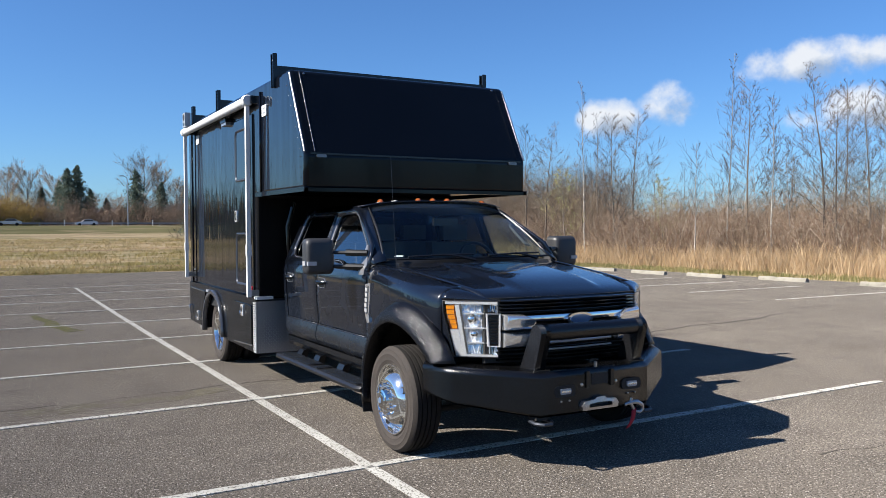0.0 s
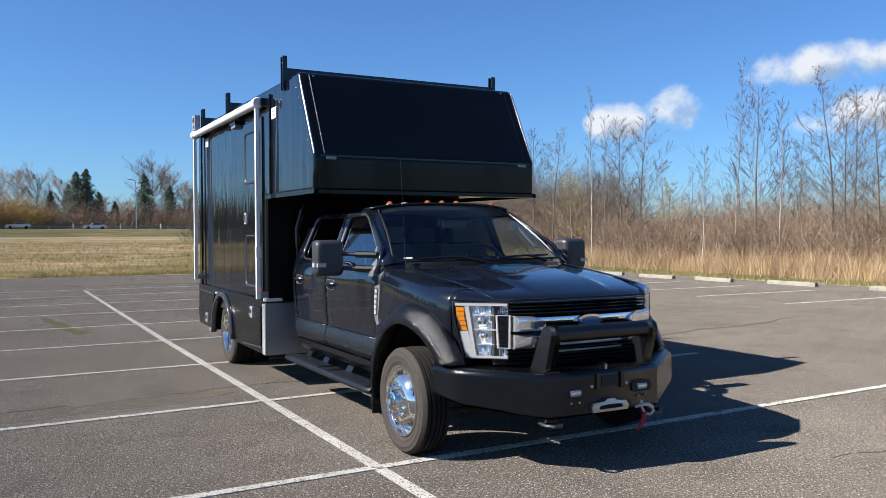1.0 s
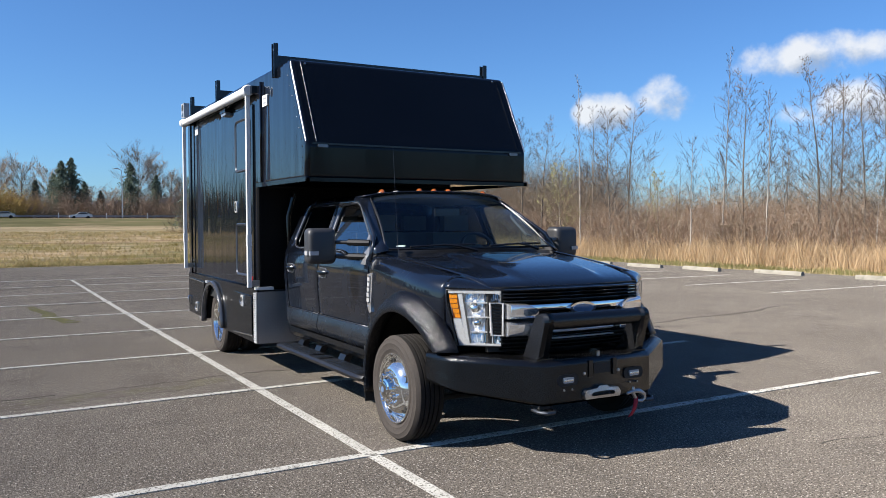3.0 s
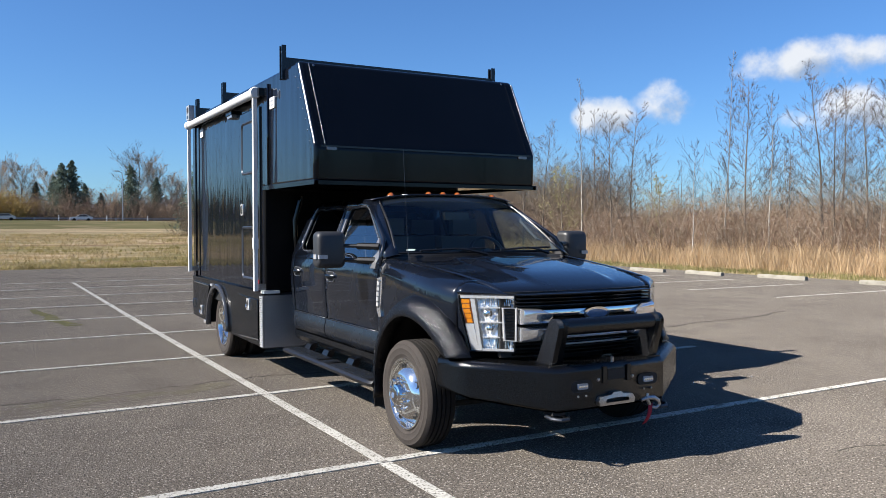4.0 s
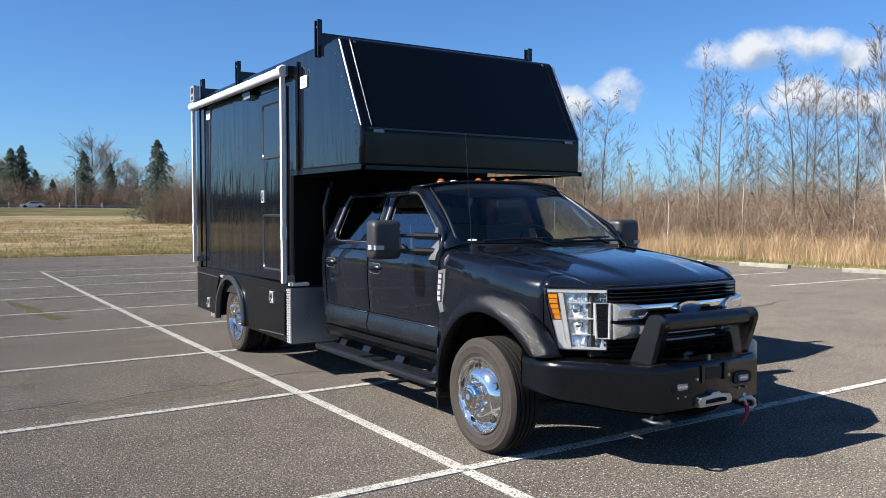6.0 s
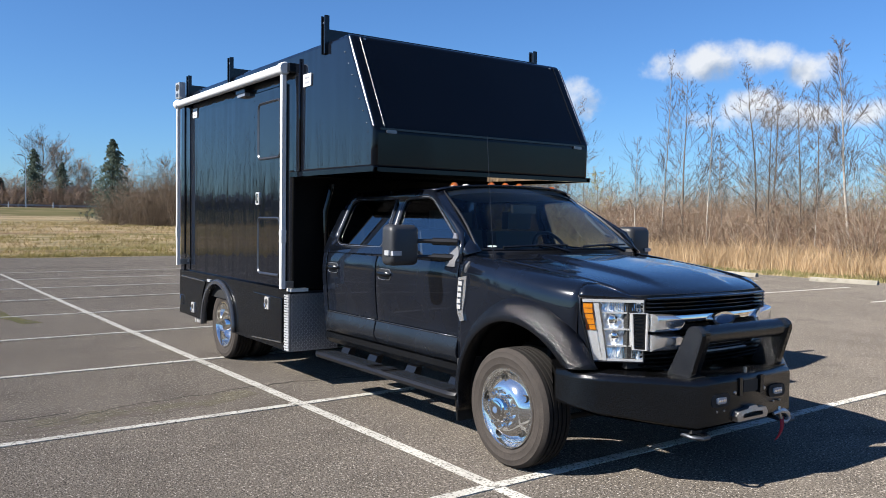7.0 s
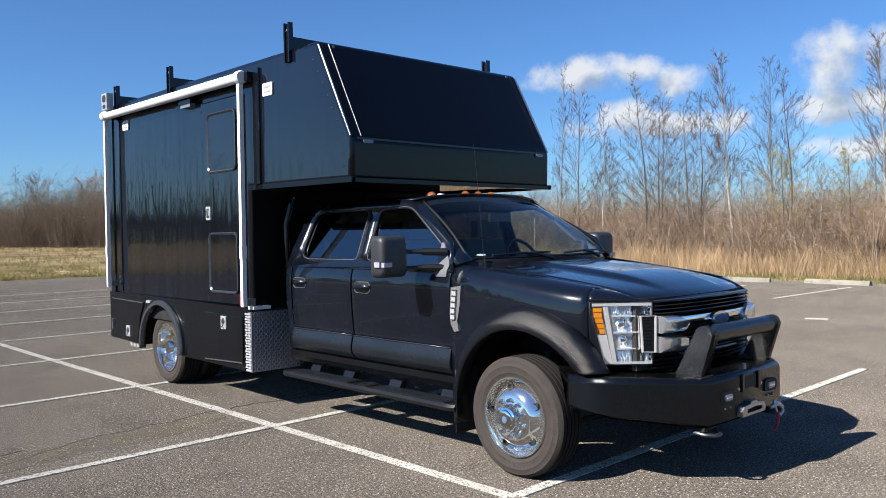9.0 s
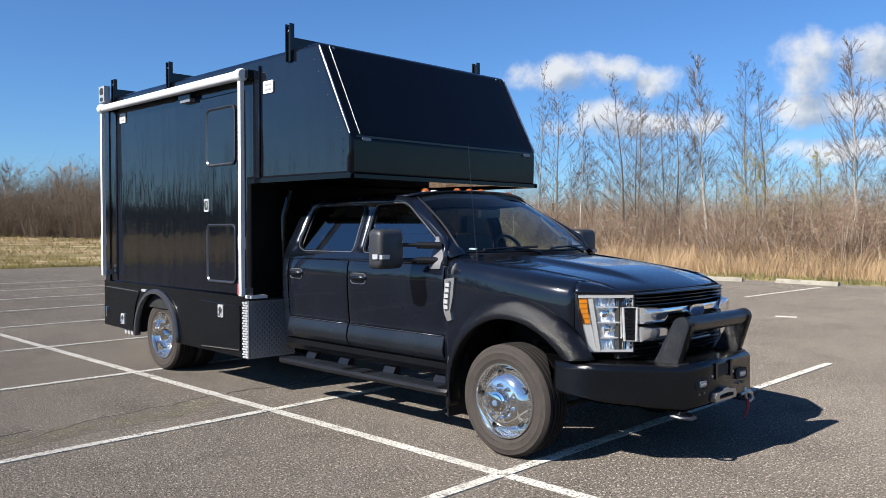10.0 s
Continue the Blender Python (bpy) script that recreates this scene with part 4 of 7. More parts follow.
for deg, dist, tall in ((0.55, 238, 15.5), (1.75, 236, 15.5), (3.3, 240, 14.5), (-0.6, 246, 15.5), (8.6, 234, 18.5), (9.75, 236, 16.5), (10.6, 232, 13), (11.4, 236, 12), (-2.6, 246, 16), (5.6, 262, 11), (6.9, 258, 10),
                        (13.5, 232, 13), (16, 226, 14), (19, 220, 14)):
    x, y = bearing(0, deg, dist)
    m = Matrix.Translation((x, y, land(x, 190) - 0.2)) @ pose(0, 0, 0, 0, 0, x * 53) @ Matrix.Scale(tall / 20.0, 4)
    if first:
        BIG.matrix_basis = m
        first = False
    else:
        copy_thing(BIG, Matrix()).matrix_basis = m
spots = [(rng.uniform(-60, 110), rng.uniform(214, 236), 1.9, rng.uniform(6.5, 11.5)) for _ in range(700)]
sprays("hazy_far_brush", spots, 9, 5.0, 22, 0.045, G_FAR, "brown leafless scrub beyond the highway", "brush")
spots = [(rng.uniform(-40, 7), rng.uniform(212, 220), 1.9, rng.uniform(7.0, 11.5)) for _ in range(200)]
sprays("willow_brush", spots, 11, 5.5, 20, 0.055, G_WILLOW, "yellow willow scrub beyond the highway", "brush")

# low wooded ridges at the horizon, with blue distance haze put into their colour
M_RIDGE = layered("hazy_far_wood", [(0.073, 0.0949, 0.124), ((0.0876, 0.102, 0.124), 0.03, 0.4, 0.7, 4.0)], rough=1.0)
for dist, high, base in ((620, 30, 0), (1300, 50, 2)):
    bm = bmesh.new()
    pts = []
    for k in range(400):
        a = 2 * math.pi * k / 400
        z = high * (0.75 + 0.5 * noise.noise(Vector((math.cos(a) * 4, math.sin(a) * 4, base))) + 0.16 * noise.noise(Vector((math.cos(a) * 40, math.sin(a) * 40, base))))
        pts.append((math.cos(a), math.sin(a), z * (0.3 + 0.7 * max(0.0, math.sin(a)) ** 2)))
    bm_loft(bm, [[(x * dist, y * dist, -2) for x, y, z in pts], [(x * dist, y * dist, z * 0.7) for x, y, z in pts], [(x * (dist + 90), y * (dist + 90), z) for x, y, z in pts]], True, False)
    tagged(finish("backdrop", bm, M_RIDGE, smooth=180), "low dark wooded ridge at the horizon, tinted blue for haze", "backdrop", kind="structure")

# the wood beyond the open field, which the glossy panels mirror
for k in range(46):
    plant(int(rng.choice([7, 9, 10])), rng.uniform(-95, -10), rng.uniform(76, 96), rng.uniform(0.8, 1.5), 1.0)
for k in range(44):
    x, y = -95 + 85 * (k + rng.uniform(0, 1)) / 44, rng.uniform(74, 84)
    copy_thing(FIRS[1], Matrix()).matrix_basis = Matrix.Translation((x, y, 0.6)) @ Matrix.Scale(rng.uniform(0.28, 0.62), 4)
# brush and conifers added out of view behind the eye, to darken front reflections
spots = [(rng.uniform(-80, 60), rng.uniform(-90, -74), 0, rng.uniform(1.5, 4.0)) for _ in range(160)]
sprays("brush", spots, 7, 2.4, 6, 0.05, G_TWIG2, "unseen leafless brown brush added behind the car park for reflections", "brush")
for k in range(24):
    x, y = rng.uniform(-75, 60), rng.uniform(-100, -76)
    copy_thing(FIRS[k % 2], Matrix()).matrix_basis = Matrix.Translation((x, y, -0.1)) @ Matrix.Scale(rng.uniform(0.5, 0.95), 4)


# ---- the truck: its own x runs across, y rearwards from the front axle, z up ----
truck = tagged(new("truck"), "glossy black crew-cab truck with an over-cab box body", "truck")
truck.matrix_basis = pose(3.83, 5.51, 0)
BOTH = (-1, 1)
BODY_Z = [0.50, 0.56, 0.62, 0.70, 0.79, 0.81, 0.95, 1.10, 1.22, 1.30, 1.37, 1.42]
BODY_W = [0.930, 0.962, 0.980, 0.990, 0.996, 0.990, 1.004, 1.014, 1.016, 1.008, 0.990, 0.965]


def body_w(z):
    """Half the cab's width at a height below the window line."""
    return float(np.interp(z, BODY_Z, BODY_W))


def glass_w(z):
    """Half the cab's width beside the windows, which lean inwards."""
    return 0.965 - (z - 1.42) * 0.400


# --- wheels ---
TYRE = [(0.262, 0.030), (0.272, 0.006), (0.292, -0.004), (0.300, -0.008), (0.305, -0.007), (0.335, -0.012), (0.345, -0.0145), (0.350, -0.012), (0.374, -0.006), (0.380, -0.006), (0.392, 0.008),
        (0.400, 0.018)]
RIBS = [(0.403, 0.024), (0.404, 0.052), (0.391, 0.054), (0.391, 0.062), (0.405, 0.064), (0.405, 0.092), (0.391, 0.094), (0.391, 0.102), (0.406, 0.104), (0.406, 0.126), (0.391, 0.128), (0.391, 0.136),
        (0.405, 0.138), (0.405, 0.166), (0.391, 0.168), (0.391, 0.176), (0.404, 0.178), (0.403, 0.206), (0.392, 0.218), (0.35, 0.236), (0.27, 0.222)]


def tyre(parent, o, s):
    bm = bmesh.new()
    bm_lathe(bm, TYRE + RIBS[:1], o, s, 72)
    part("tyre", bm, M_TYRE, parent, "dusty brown-grey rubber tyre", smooth=25)
    bm = bmesh.new()
    bm_lathe(bm, RIBS, o, s, 72)
    part("tread", bm, M_TREAD, parent, smooth=25)


def lug_ring(parent, o, s, r, a, n=10):
    for k in range(n):
        t = 2 * math.pi * (k + 0.5) / n
        bm = bmesh.new()
        c = (o[0], o[1] + r * math.cos(t), o[2] + r * math.sin(t))
        bm_lathe(bm, [(0.001, a - 0.040), (0.007, a - 0.040), (0.012, a - 0.034), (0.0125, a - 0.010), (0.016, a - 0.008), (0.016, a + 0.004)], c, s, 12)
        part("wheel_nut", bm, M_CHROME, parent)


def front_wheel(s):
    o = (s * 1.115, 0, 0.405)
    s2 = -s
    w = part_empty("front_wheel", truck)
    tyre(w, o, s2)
    bm = bmesh.new()
    bm_lathe(bm, [(0.266, 0.03), (0.271, 0.004), (0.268, -0.006), (0.260, -0.007), (0.252, 0.004), (0.247, 0.040), (0.241, 0.052), (0.232, 0.050), (0.215, 0.026), (0.190, -0.002), (0.165, -0.024),
                  (0.145, -0.032), (0.098, -0.034), (0.094, -0.036), (0.090, -0.055)], o, s2, 64)
    part("rim", bm, M_ALLOY, w, "polished aluminium wheel rim with round hand holes")
    bm = bmesh.new()
    bm_lathe(bm, [(0.090, -0.034), (0.088, -0.060), (0.078, -0.080), (0.062, -0.086), (0.058, -0.094), (0.045, -0.098), (0.001, -0.100)], o, s2, 40)
    part("hub_cap", bm, M_CHROME, w, "chrome hub cover")
    bm = bmesh.new()
    bm_lathe(bm, [(0.024, -0.0985), (0.021, -0.102), (0.001, -0.102)], o, s2, 24)
    part("cap_badge", bm, M_BLUE, w, "small blue hub badge")
    lug_ring(w, o, s2, 0.120, -0.030)
    for k in range(5):
        t = radians(8 + 72 * k)
        c = (o[0], o[1] + 0.203 * math.cos(t), o[2] + 0.203 * math.sin(t))
        bm = bmesh.new()
        bm_lathe(bm, [(0.026, 0.02), (0.027, 0.004), (0.023, 0.002), (0.021, 0.028), (0.001, 0.030)], c, s2, 16)
        part("hand_hole", bm, M_DARK, w)


def part_empty(name, parent, label=""):
    """A part that only gathers its own pieces."""
    ob = new(name)
    ob.parent = parent
    ob.empty_display_size = 0.1
    if label:
        ob["label"] = label
    return ob


def rear_wheel(s):
    o = (s * 1.185, 5.19, 0.405)
    s2 = -s
    w = part_empty("rear_wheel", truck)
    tyre(w, o, s2)
    tyre(w, (s * 0.905, 5.19, 0.405), s2)
    bm = bmesh.new()
    bm_lathe(bm, [(0.266, 0.03), (0.271, 0.004), (0.268, -0.006), (0.260, -0.007), (0.252, 0.004), (0.246, 0.050), (0.236, 0.085), (0.215, 0.120), (0.190, 0.128), (0.150, 0.128), (0.100, 0.120), (0.092, 0.060)], o, s2, 64)
    part("rim", bm, M_ALLOY, w, "polished aluminium dished wheel rim")
    bm = bmesh.new()
    bm_lathe(bm, [(0.092, 0.122), (0.090, 0.060), (0.078, 0.040), (0.070, 0.010), (0.060, 0.000), (0.001, -0.004)], o, s2, 32)
    part("hub_cap", bm, M_CHROME, w)
    lug_ring(w, o, s2, 0.120, 0.112)
    for k in range(5):
        t = radians(20 + 72 * k)
        c = (o[0], o[1] + 0.190 * math.cos(t), o[2] + 0.190 * math.sin(t))
        bm = bmesh.new()
        bm_lathe(bm, [(0.026, 0.14), (0.027, 0.124), (0.023, 0.122), (0.021, 0.134), (0.001, 0.136)], c, s2, 16)
        part("hand_hole", bm, M_DARK, w)


for s in BOTH:
    front_wheel(s)
    rear_wheel(s)

# --- chassis ---
for s in BOTH:
    bm = bmesh.new()
    bm_box(bm, s * 0.42 - 0.04, s * 0.42 + 0.04, -0.75, 6.5, 0.50, 0.72)
    bevel(bm, 0.01)
    part("frame_rail", bm, M_DARK, truck)
    bm = bmesh.new()
    bm_tube(bm, [(s * 0.60, 0.10, 0.42), (s * 0.58, 0.14, 0.78)], 0.035, 10)
    part("shock_absorber", bm, M_DARK, truck)
    bm = bmesh.new()
    for k in range(36):
        a = 2 * math.pi * k / 6
        bm_ring = (s * 0.55 + 0.07 * math.cos(a), -0.05 + 0.07 * math.sin(a), 0.50 + 0.30 * k / 36)
        k and bm_tube(bm, [last_ring, bm_ring], 0.010, 5)
        last_ring = bm_ring
    part("coil_spring", bm, M_DARK, truck)
    bm = bmesh.new()
    bm_grid(bm, lambda a, x: (s * x, 0.02 + 0.62 * math.cos(a), 0.42 + 0.60 * math.sin(a)), steps(radians(-5), radians(150), 24), (0.50, 0.80, 1.02))
    part("wheel_liner", bm, M_MATT, truck, "black wheel arch liner", thick=0.01)
    bm = bmesh.new()
    bm_box(bm, s * 1.00 - 0.11, s * 1.00 + 0.11, 0.56, 0.575, 0.20, 0.66)
    part("mud_flap", bm, M_DARK, truck, "black rubber mud flap")
for name, y, r in (("front_axle", 0.0, 0.055), ("rear_axle", 5.19, 0.075)):
    bm = bmesh.new()
    bm_tube(bm, [(-0.95, y, 0.405), (0.95, y, 0.405)], r, 12)
    bm_lathe(bm, [(0.02, -0.14), (0.12, -0.10), (0.17, 0.0), (0.12, 0.12), (0.03, 0.16)], (0.25 if y < 1 else 0, y, 0.405), 1, 16, "y", True)
    part(name, bm, M_DARK, truck)
bm = bmesh.new()
bm_tube(bm, [(0.1, 0.5, 0.45), (0.1, 5.0, 0.44)], 0.045, 10)
part("drive_shaft", bm, M_DARK, truck)
bm = bmesh.new()
bm_tube(bm, [(-0.85, -0.18, 0.33), (0.85, -0.18, 0.33)], 0.022, 8)
part("tie_rod", bm, M_DARK, truck)
bm = bmesh.new()
bm_box(bm, -0.35, 0.35, -0.55, 0.65, 0.48, 1.05)
bevel(bm, 0.08)
part("engine", bm, M_DARK, truck)

# --- cab sides: doors ---
DOORS = (("front_door", 0.715, 1.930), ("rear_door", 1.942, 2.860))
FRONT_WIN = [(0.795, 1.385), (1.25, 1.380), (1.36, 1.430), (1.765, 1.435), (1.778, 1.820), (1.745, 1.850), (1.440, 1.862), (1.355, 1.840), (0.900, 1.560), (0.800, 1.450)]
REAR_WIN = [(1.920, 1.435), (2.660, 1.440), (2.735, 1.465), (2.768, 1.515), (2.735, 1.790), (2.700, 1.835), (2.630, 1.850), (1.940, 1.856)]
SHELL = [(0.690, 1.350), (2.965, 1.350), (2.955, 1.50), (2.880, 1.800), (2.820, 1.880), (2.720, 1.925), (1.480, 1.925), (1.370, 1.895), (0.790, 1.580)]


def rounded(pts, r, n=3):
    """An outline with its corners rounded."""
    out, k = [], len(pts)
    for i in range(k):
        p, a, b = Vector(pts[i]), Vector(pts[i - 1]), Vector(pts[(i + 1) % k])
        ra, rb = min(r, (a - p).length * 0.45), min(r, (b - p).length * 0.45)
        pa, pb = p + (a - p).normalized() * ra, p + (b - p).normalized() * rb
        for j in range(n + 1):
            t = j / n
            out.append(tuple(pa * (1 - t) ** 2 + p * 2 * t * (1 - t) + pb * t * t))
    return out


def fill_on_side(bm, outline, holes, s, out=0.0):
    """A sheet on the leaning plane of the windows, with openings through it."""
    edges = []
    for ring in (outline, *holes):
        v = [bm.verts.new((s * (glass_w(z) + out), y, z)) for y, z in ring]
        edges += [bm.edges.new((v[i], v[(i + 1) % len(v)])) for i in range(len(v))]
    bmesh.ops.triangle_fill(bm, use_beauty=True, use_dissolve=False, edges=edges)


def panel_zs(z0):
    return sorted([z0] + [z for z in (0.56, 0.60, 0.66, 0.72, 0.79, 0.81, 0.88, 0.95, 1.02, 1.10, 1.16, 1.22, 1.26, 1.30, 1.335, 1.37, 1.395, 1.42) if z > z0 + 0.01])


def belt(y):
    """The lower edge of the side windows, which drops towards the mirror."""
    return float(np.interp(y, (1.24, 1.38), (1.368, 1.42)))


def side_panel(name, y0, y1, z0, s, parent, mat=M_PAINT):
    """The outer skin of a door below the windows, with its folded edge."""
    bm = bmesh.new()
    ys = [y0, y0 + 0.006] + steps(y0 + 0.02, y1 - 0.02, 14) + [y1 - 0.006, y1]
    zs = panel_zs(z0)
    inset = {0: 0.016, 1: 0.003, len(ys) - 2: 0.003, len(ys) - 1: 0.016}

    def f(y, z):
        k = ys.index(y)
        crease = 0.004 * math.exp(-((z - 1.28) / 0.02) ** 2)
        z = min(z, belt(y))
        return (s * (body_w(z) - inset.get(k, 0) + crease), y, z)
    bm_grid(bm, f, ys, zs)
    bmesh.ops.remove_doubles(bm, verts=bm.verts, dist=0.0004)
    return part(name, bm, mat, parent, thick=0.004)


def handle(y0, y1, z, s, parent):
    w = body_w(z)
    bm = bmesh.new()
    rings = []
    for t in steps(0, 1, 9):
        bulge = math.sin(math.pi * t) ** 0.5
        c = Vector((s * (w + 0.004 + 0.038 * bulge), lerp(y0, y1, t), z + 0.004))
        rings.append([c + Vector((s * 0.010 * math.cos(a), 0, (0.020 if 0.12 < t < 0.88 else 0.012) * math.sin(a))) for a in (2 * math.pi * k / 10 for k in range(10))])
    bm_loft(bm, rings)
    part("door_handle", bm, M_SATIN, parent, "black door handle")
    bm = bmesh.new()
    bm_prism(bm, rrect((y0 + y1) / 2, z, y1 - y0 - 0.02, 0.085, 0.035), "x", s * (w - 0.004), s * (w + 0.003))
    part("handle_cup", bm, M_GUN, parent, "dark recessed handle cup")
    rim = rrect((y0 + y1) / 2, z, y1 - y0 - 0.015, 0.090, 0.030)
    bm = bmesh.new()
    bm_tube(bm, [(s * (w + 0.004), y, zz) for y, zz in rim + rim[:1]], 0.0045, 6)
    part("handle_rim", bm, M_TRIM, parent, "thin grey rim round the handle cup")


for s in BOTH:
    for name, y0, y1 in DOORS:
        door = side_panel(name, y0, y1, 0.79, s, truck)
        bm = bmesh.new()
        bm_grid(bm, lambda y, z: (s * (float(np.interp(z, (0.575, 0.60, 0.635, 0.665, 0.695, 0.74, 0.788), (0.958, 0.986, 1.010, 1.022, 1.022, 1.013, 1.001))) - (0.012 if y in (y0, y1) else 0)), y, z), [y0, y0 + 0.008] + steps(y0 + 0.03, y1 - 0.03, 5) + [y1 - 0.008, y1],
                (0.575, 0.60, 0.635, 0.665, 0.695, 0.74, 0.775, 0.788))
        part("lower_cladding", bm, M_CLAD, door, "grey-black cladding along the bottom of the door", thick=0.004)
        bm = bmesh.new()
        bm_grid(bm, lambda y, z: (s * (body_w(0.79) + 0.008), y, z), steps(y0 + 0.01, y1 - 0.01, 5), (0.786, 0.794))
        part("bright_strip", bm, M_GUN, door, thick=0.006)
        if name == "front_door":
            handle(1.665, 1.885, 1.203, s, door)
        else:
            handle(2.615, 2.825, 1.212, s, door)
        win = FRONT_WIN if name == "front_door" else REAR_WIN
        bm = bmesh.new()
        fill_on_side(bm, rounded([(y, z) for y, z in win], 0.05), (), s, -0.012)
        pane("window_pane", bm, M_WINDOW if name == "front_door" else M_PRIVACY, door, (s, 0, 0), "tinted side window glass")
        ring = rounded(win, 0.05)
        bm = bmesh.new()
        bm_tube(bm, [(s * (glass_w(z) + 0.004), y, z) for y, z in ring + ring[:1]], 0.005, 6)
        part("window_seal", bm, M_PLASTIC, door)
        mid = Vector((sum(p[0] for p in ring) / len(ring), sum(p[1] for p in ring) / len(ring)))
        grown = [Vector(p) + (Vector(p) - mid).normalized() * 0.010 for p in ring]
        bm = bmesh.new()
        bm_tube(bm, [(s * (glass_w(z) + 0.007), y, z) for y, z in grown + grown[:1]], 0.0048, 6)
        part("window_trim", bm, M_TRIM, door, "thin bright trim round the window")
    # rear corner, rocker and the pillars round the windows
    bm = bmesh.new()
    bm_grid(bm, lambda y, z: (s * (body_w(z) - (0.05 if y > 2.96 else 0)), y, z), (2.870, 2.875, 2.91, 2.945, 2.97), panel_zs(0.575))
    part("cab_corner", bm, M_PAINT, truck, thick=0.004)
    bm = bmesh.new()
    bm_loft(bm, [[(s * x, y, z) for x, z in ((0.972, 0.574), (0.974, 0.525), (0.945, 0.475), (0.88, 0.455), (0.70, 0.455), (0.70, 0.574))] for y in (0.60, 2.95)])
    bevel(bm, 0.01)
    part("rocker", bm, M_SATIN, truck)
    bm = bmesh.new()
    fill_on_side(bm, SHELL, [rounded(FRONT_WIN, 0.05), rounded(REAR_WIN, 0.05)], s)
    part("window_frame", bm, M_PAINT, truck, "black pillars and frames round the side windows", thick=0.02)
    bm = bmesh.new()
    bm_grid(bm, lambda k, t: (s * lerp(lerp(0.855, 0.685, k), glass_w(lerp(1.405, 1.925, k)), t) + s * 0.012 * math.sin(math.pi * t), lerp(lerp(0.665, 1.36, k), lerp(0.690, 1.46, k), t) - 0.035 * (1 - t) * (1 - k), lerp(lerp(1.44, 1.935, k), lerp(1.405, 1.925, k), t)),
            steps(0, 1, 9), steps(0, 1, 4))
    part("pillar", bm, M_PAINT, truck, thick=0.012)

# --- roof, windscreen, back wall ---
ROOF_X = steps(-1, 1, 17)


def roof_z(u):
    return 1.925 + 0.052 * (1 - abs(u) ** 3.5)


def shield(u, v):
    return (u * lerp(0.86, 0.700, v), lerp(0.545 + 0.13 * u * u, 1.255 + 0.11 * u * u, v) - 0.05 * math.sin(math.pi * v), lerp(1.452, roof_z(u) - 0.004, v))


bm = bmesh.new()
bm_grid(bm, lambda u, t: (u * 0.766, lerp(1.235 + 0.13 * u * u, 2.92 - 0.12 * abs(u) ** 3, t), roof_z(u) - 0.055 * max(0, (t - 0.8) / 0.2) ** 2 - 0.004 * math.cos(u * 14) ** 2 * min(1, t * 8)), ROOF_X, steps(0, 1, 10))
part("roof", bm, M_PAINT, truck, "glossy black cab roof", thick=0.012)
bm = bmesh.new()
bm_grid(bm, lambda u, t: (u * lerp(0.766, 0.94, t), lerp(2.88, 2.96, t), lerp(roof_z(u) - 0.05, 0.56, t)), ROOF_X, steps(0, 1, 6))
part("cab_back", bm, M_PAINT, truck, thick=0.02)
bm = bmesh.new()
bm_grid(bm, shield, ROOF_X, steps(0, 1, 8))
pane("windscreen", bm, M_SHIELD, truck, (0, -1, 0.5), "large clear windscreen")
bm = bmesh.new()
edge = [shield(u, 0) for u in ROOF_X] + [shield(1, v) for v in steps(0.1, 1, 6)] + [shield(u, 1) for u in ROOF_X[::-1]] + [shield(-1, v) for v in steps(0.9, 0, 6)]
bm_tube(bm, edge, 0.011, 6)
part("windscreen_seal", bm, M_PLASTIC, truck)
bm = bmesh.new()
bm_grid(bm, lambda u, v: tuple(Vector(shield(u, lerp(0.90, 0.995, v))) + Vector((0, 0.006, -0.004))), ROOF_X, (0, 0.5, 1))
part("shade_band", bm, M_PLASTIC, truck, "dark band along the top of the windscreen")
for x in (-0.56, -0.16, 0.0, 0.16, 0.56):
    light = part_empty("roof_light", truck, "small amber roof marker light")
    bm = bmesh.new()
    bm_lathe(bm, [(0.001, 0.040), (0.016, 0.036), (0.028, 0.020), (0.034, 0.0)], (x, 1.40, roof_z(x / 0.79) - 0.004), 1, 14, "z", True)
    for v in bm.verts:
        v.co.y += (v.co.y - 1.40) * 0.5
    part("lens", bm, M_ORANGE, light)
    bm = bmesh.new()
    bm_lathe(bm, [(0.042, 0.010), (0.046, 0.0), (0.046, -0.012)], (x, 1.40, roof_z(x / 0.79) - 0.004), 1, 16, "z", True)
    part("base", bm, M_PLASTIC, light)
bm = bmesh.new()
bm_lathe(bm, [(0.001, 0.026), (0.030, 0.022), (0.042, 0.0)], (-0.36, 1.50, 1.965), 1, 16, "z", True)
part("antenna_puck", bm, M_STICKER, truck, "small white round antenna on the roof")
bm = bmesh.new()
bm_tube(bm, [(-0.80, 0.55, 1.40), (-0.80, 0.57, 1.50), (-0.795, 0.66, 2.32)], [0.006, 0.0028, 0.0014], 6)
part("antenna", bm, M_PLASTIC, truck, "thin black whip antenna")

# --- hood and cowl ---
HOOD_Y = [0.60, 0.40, 0.20, 0.0, -0.20, -0.38, -0.52, -0.62, -0.69, -0.735, -0.765, -0.78]
HOOD_ZC = [1.425, 1.405, 1.382, 1.360, 1.335, 1.312, 1.290, 1.271, 1.252, 1.234, 1.213, 1.195]


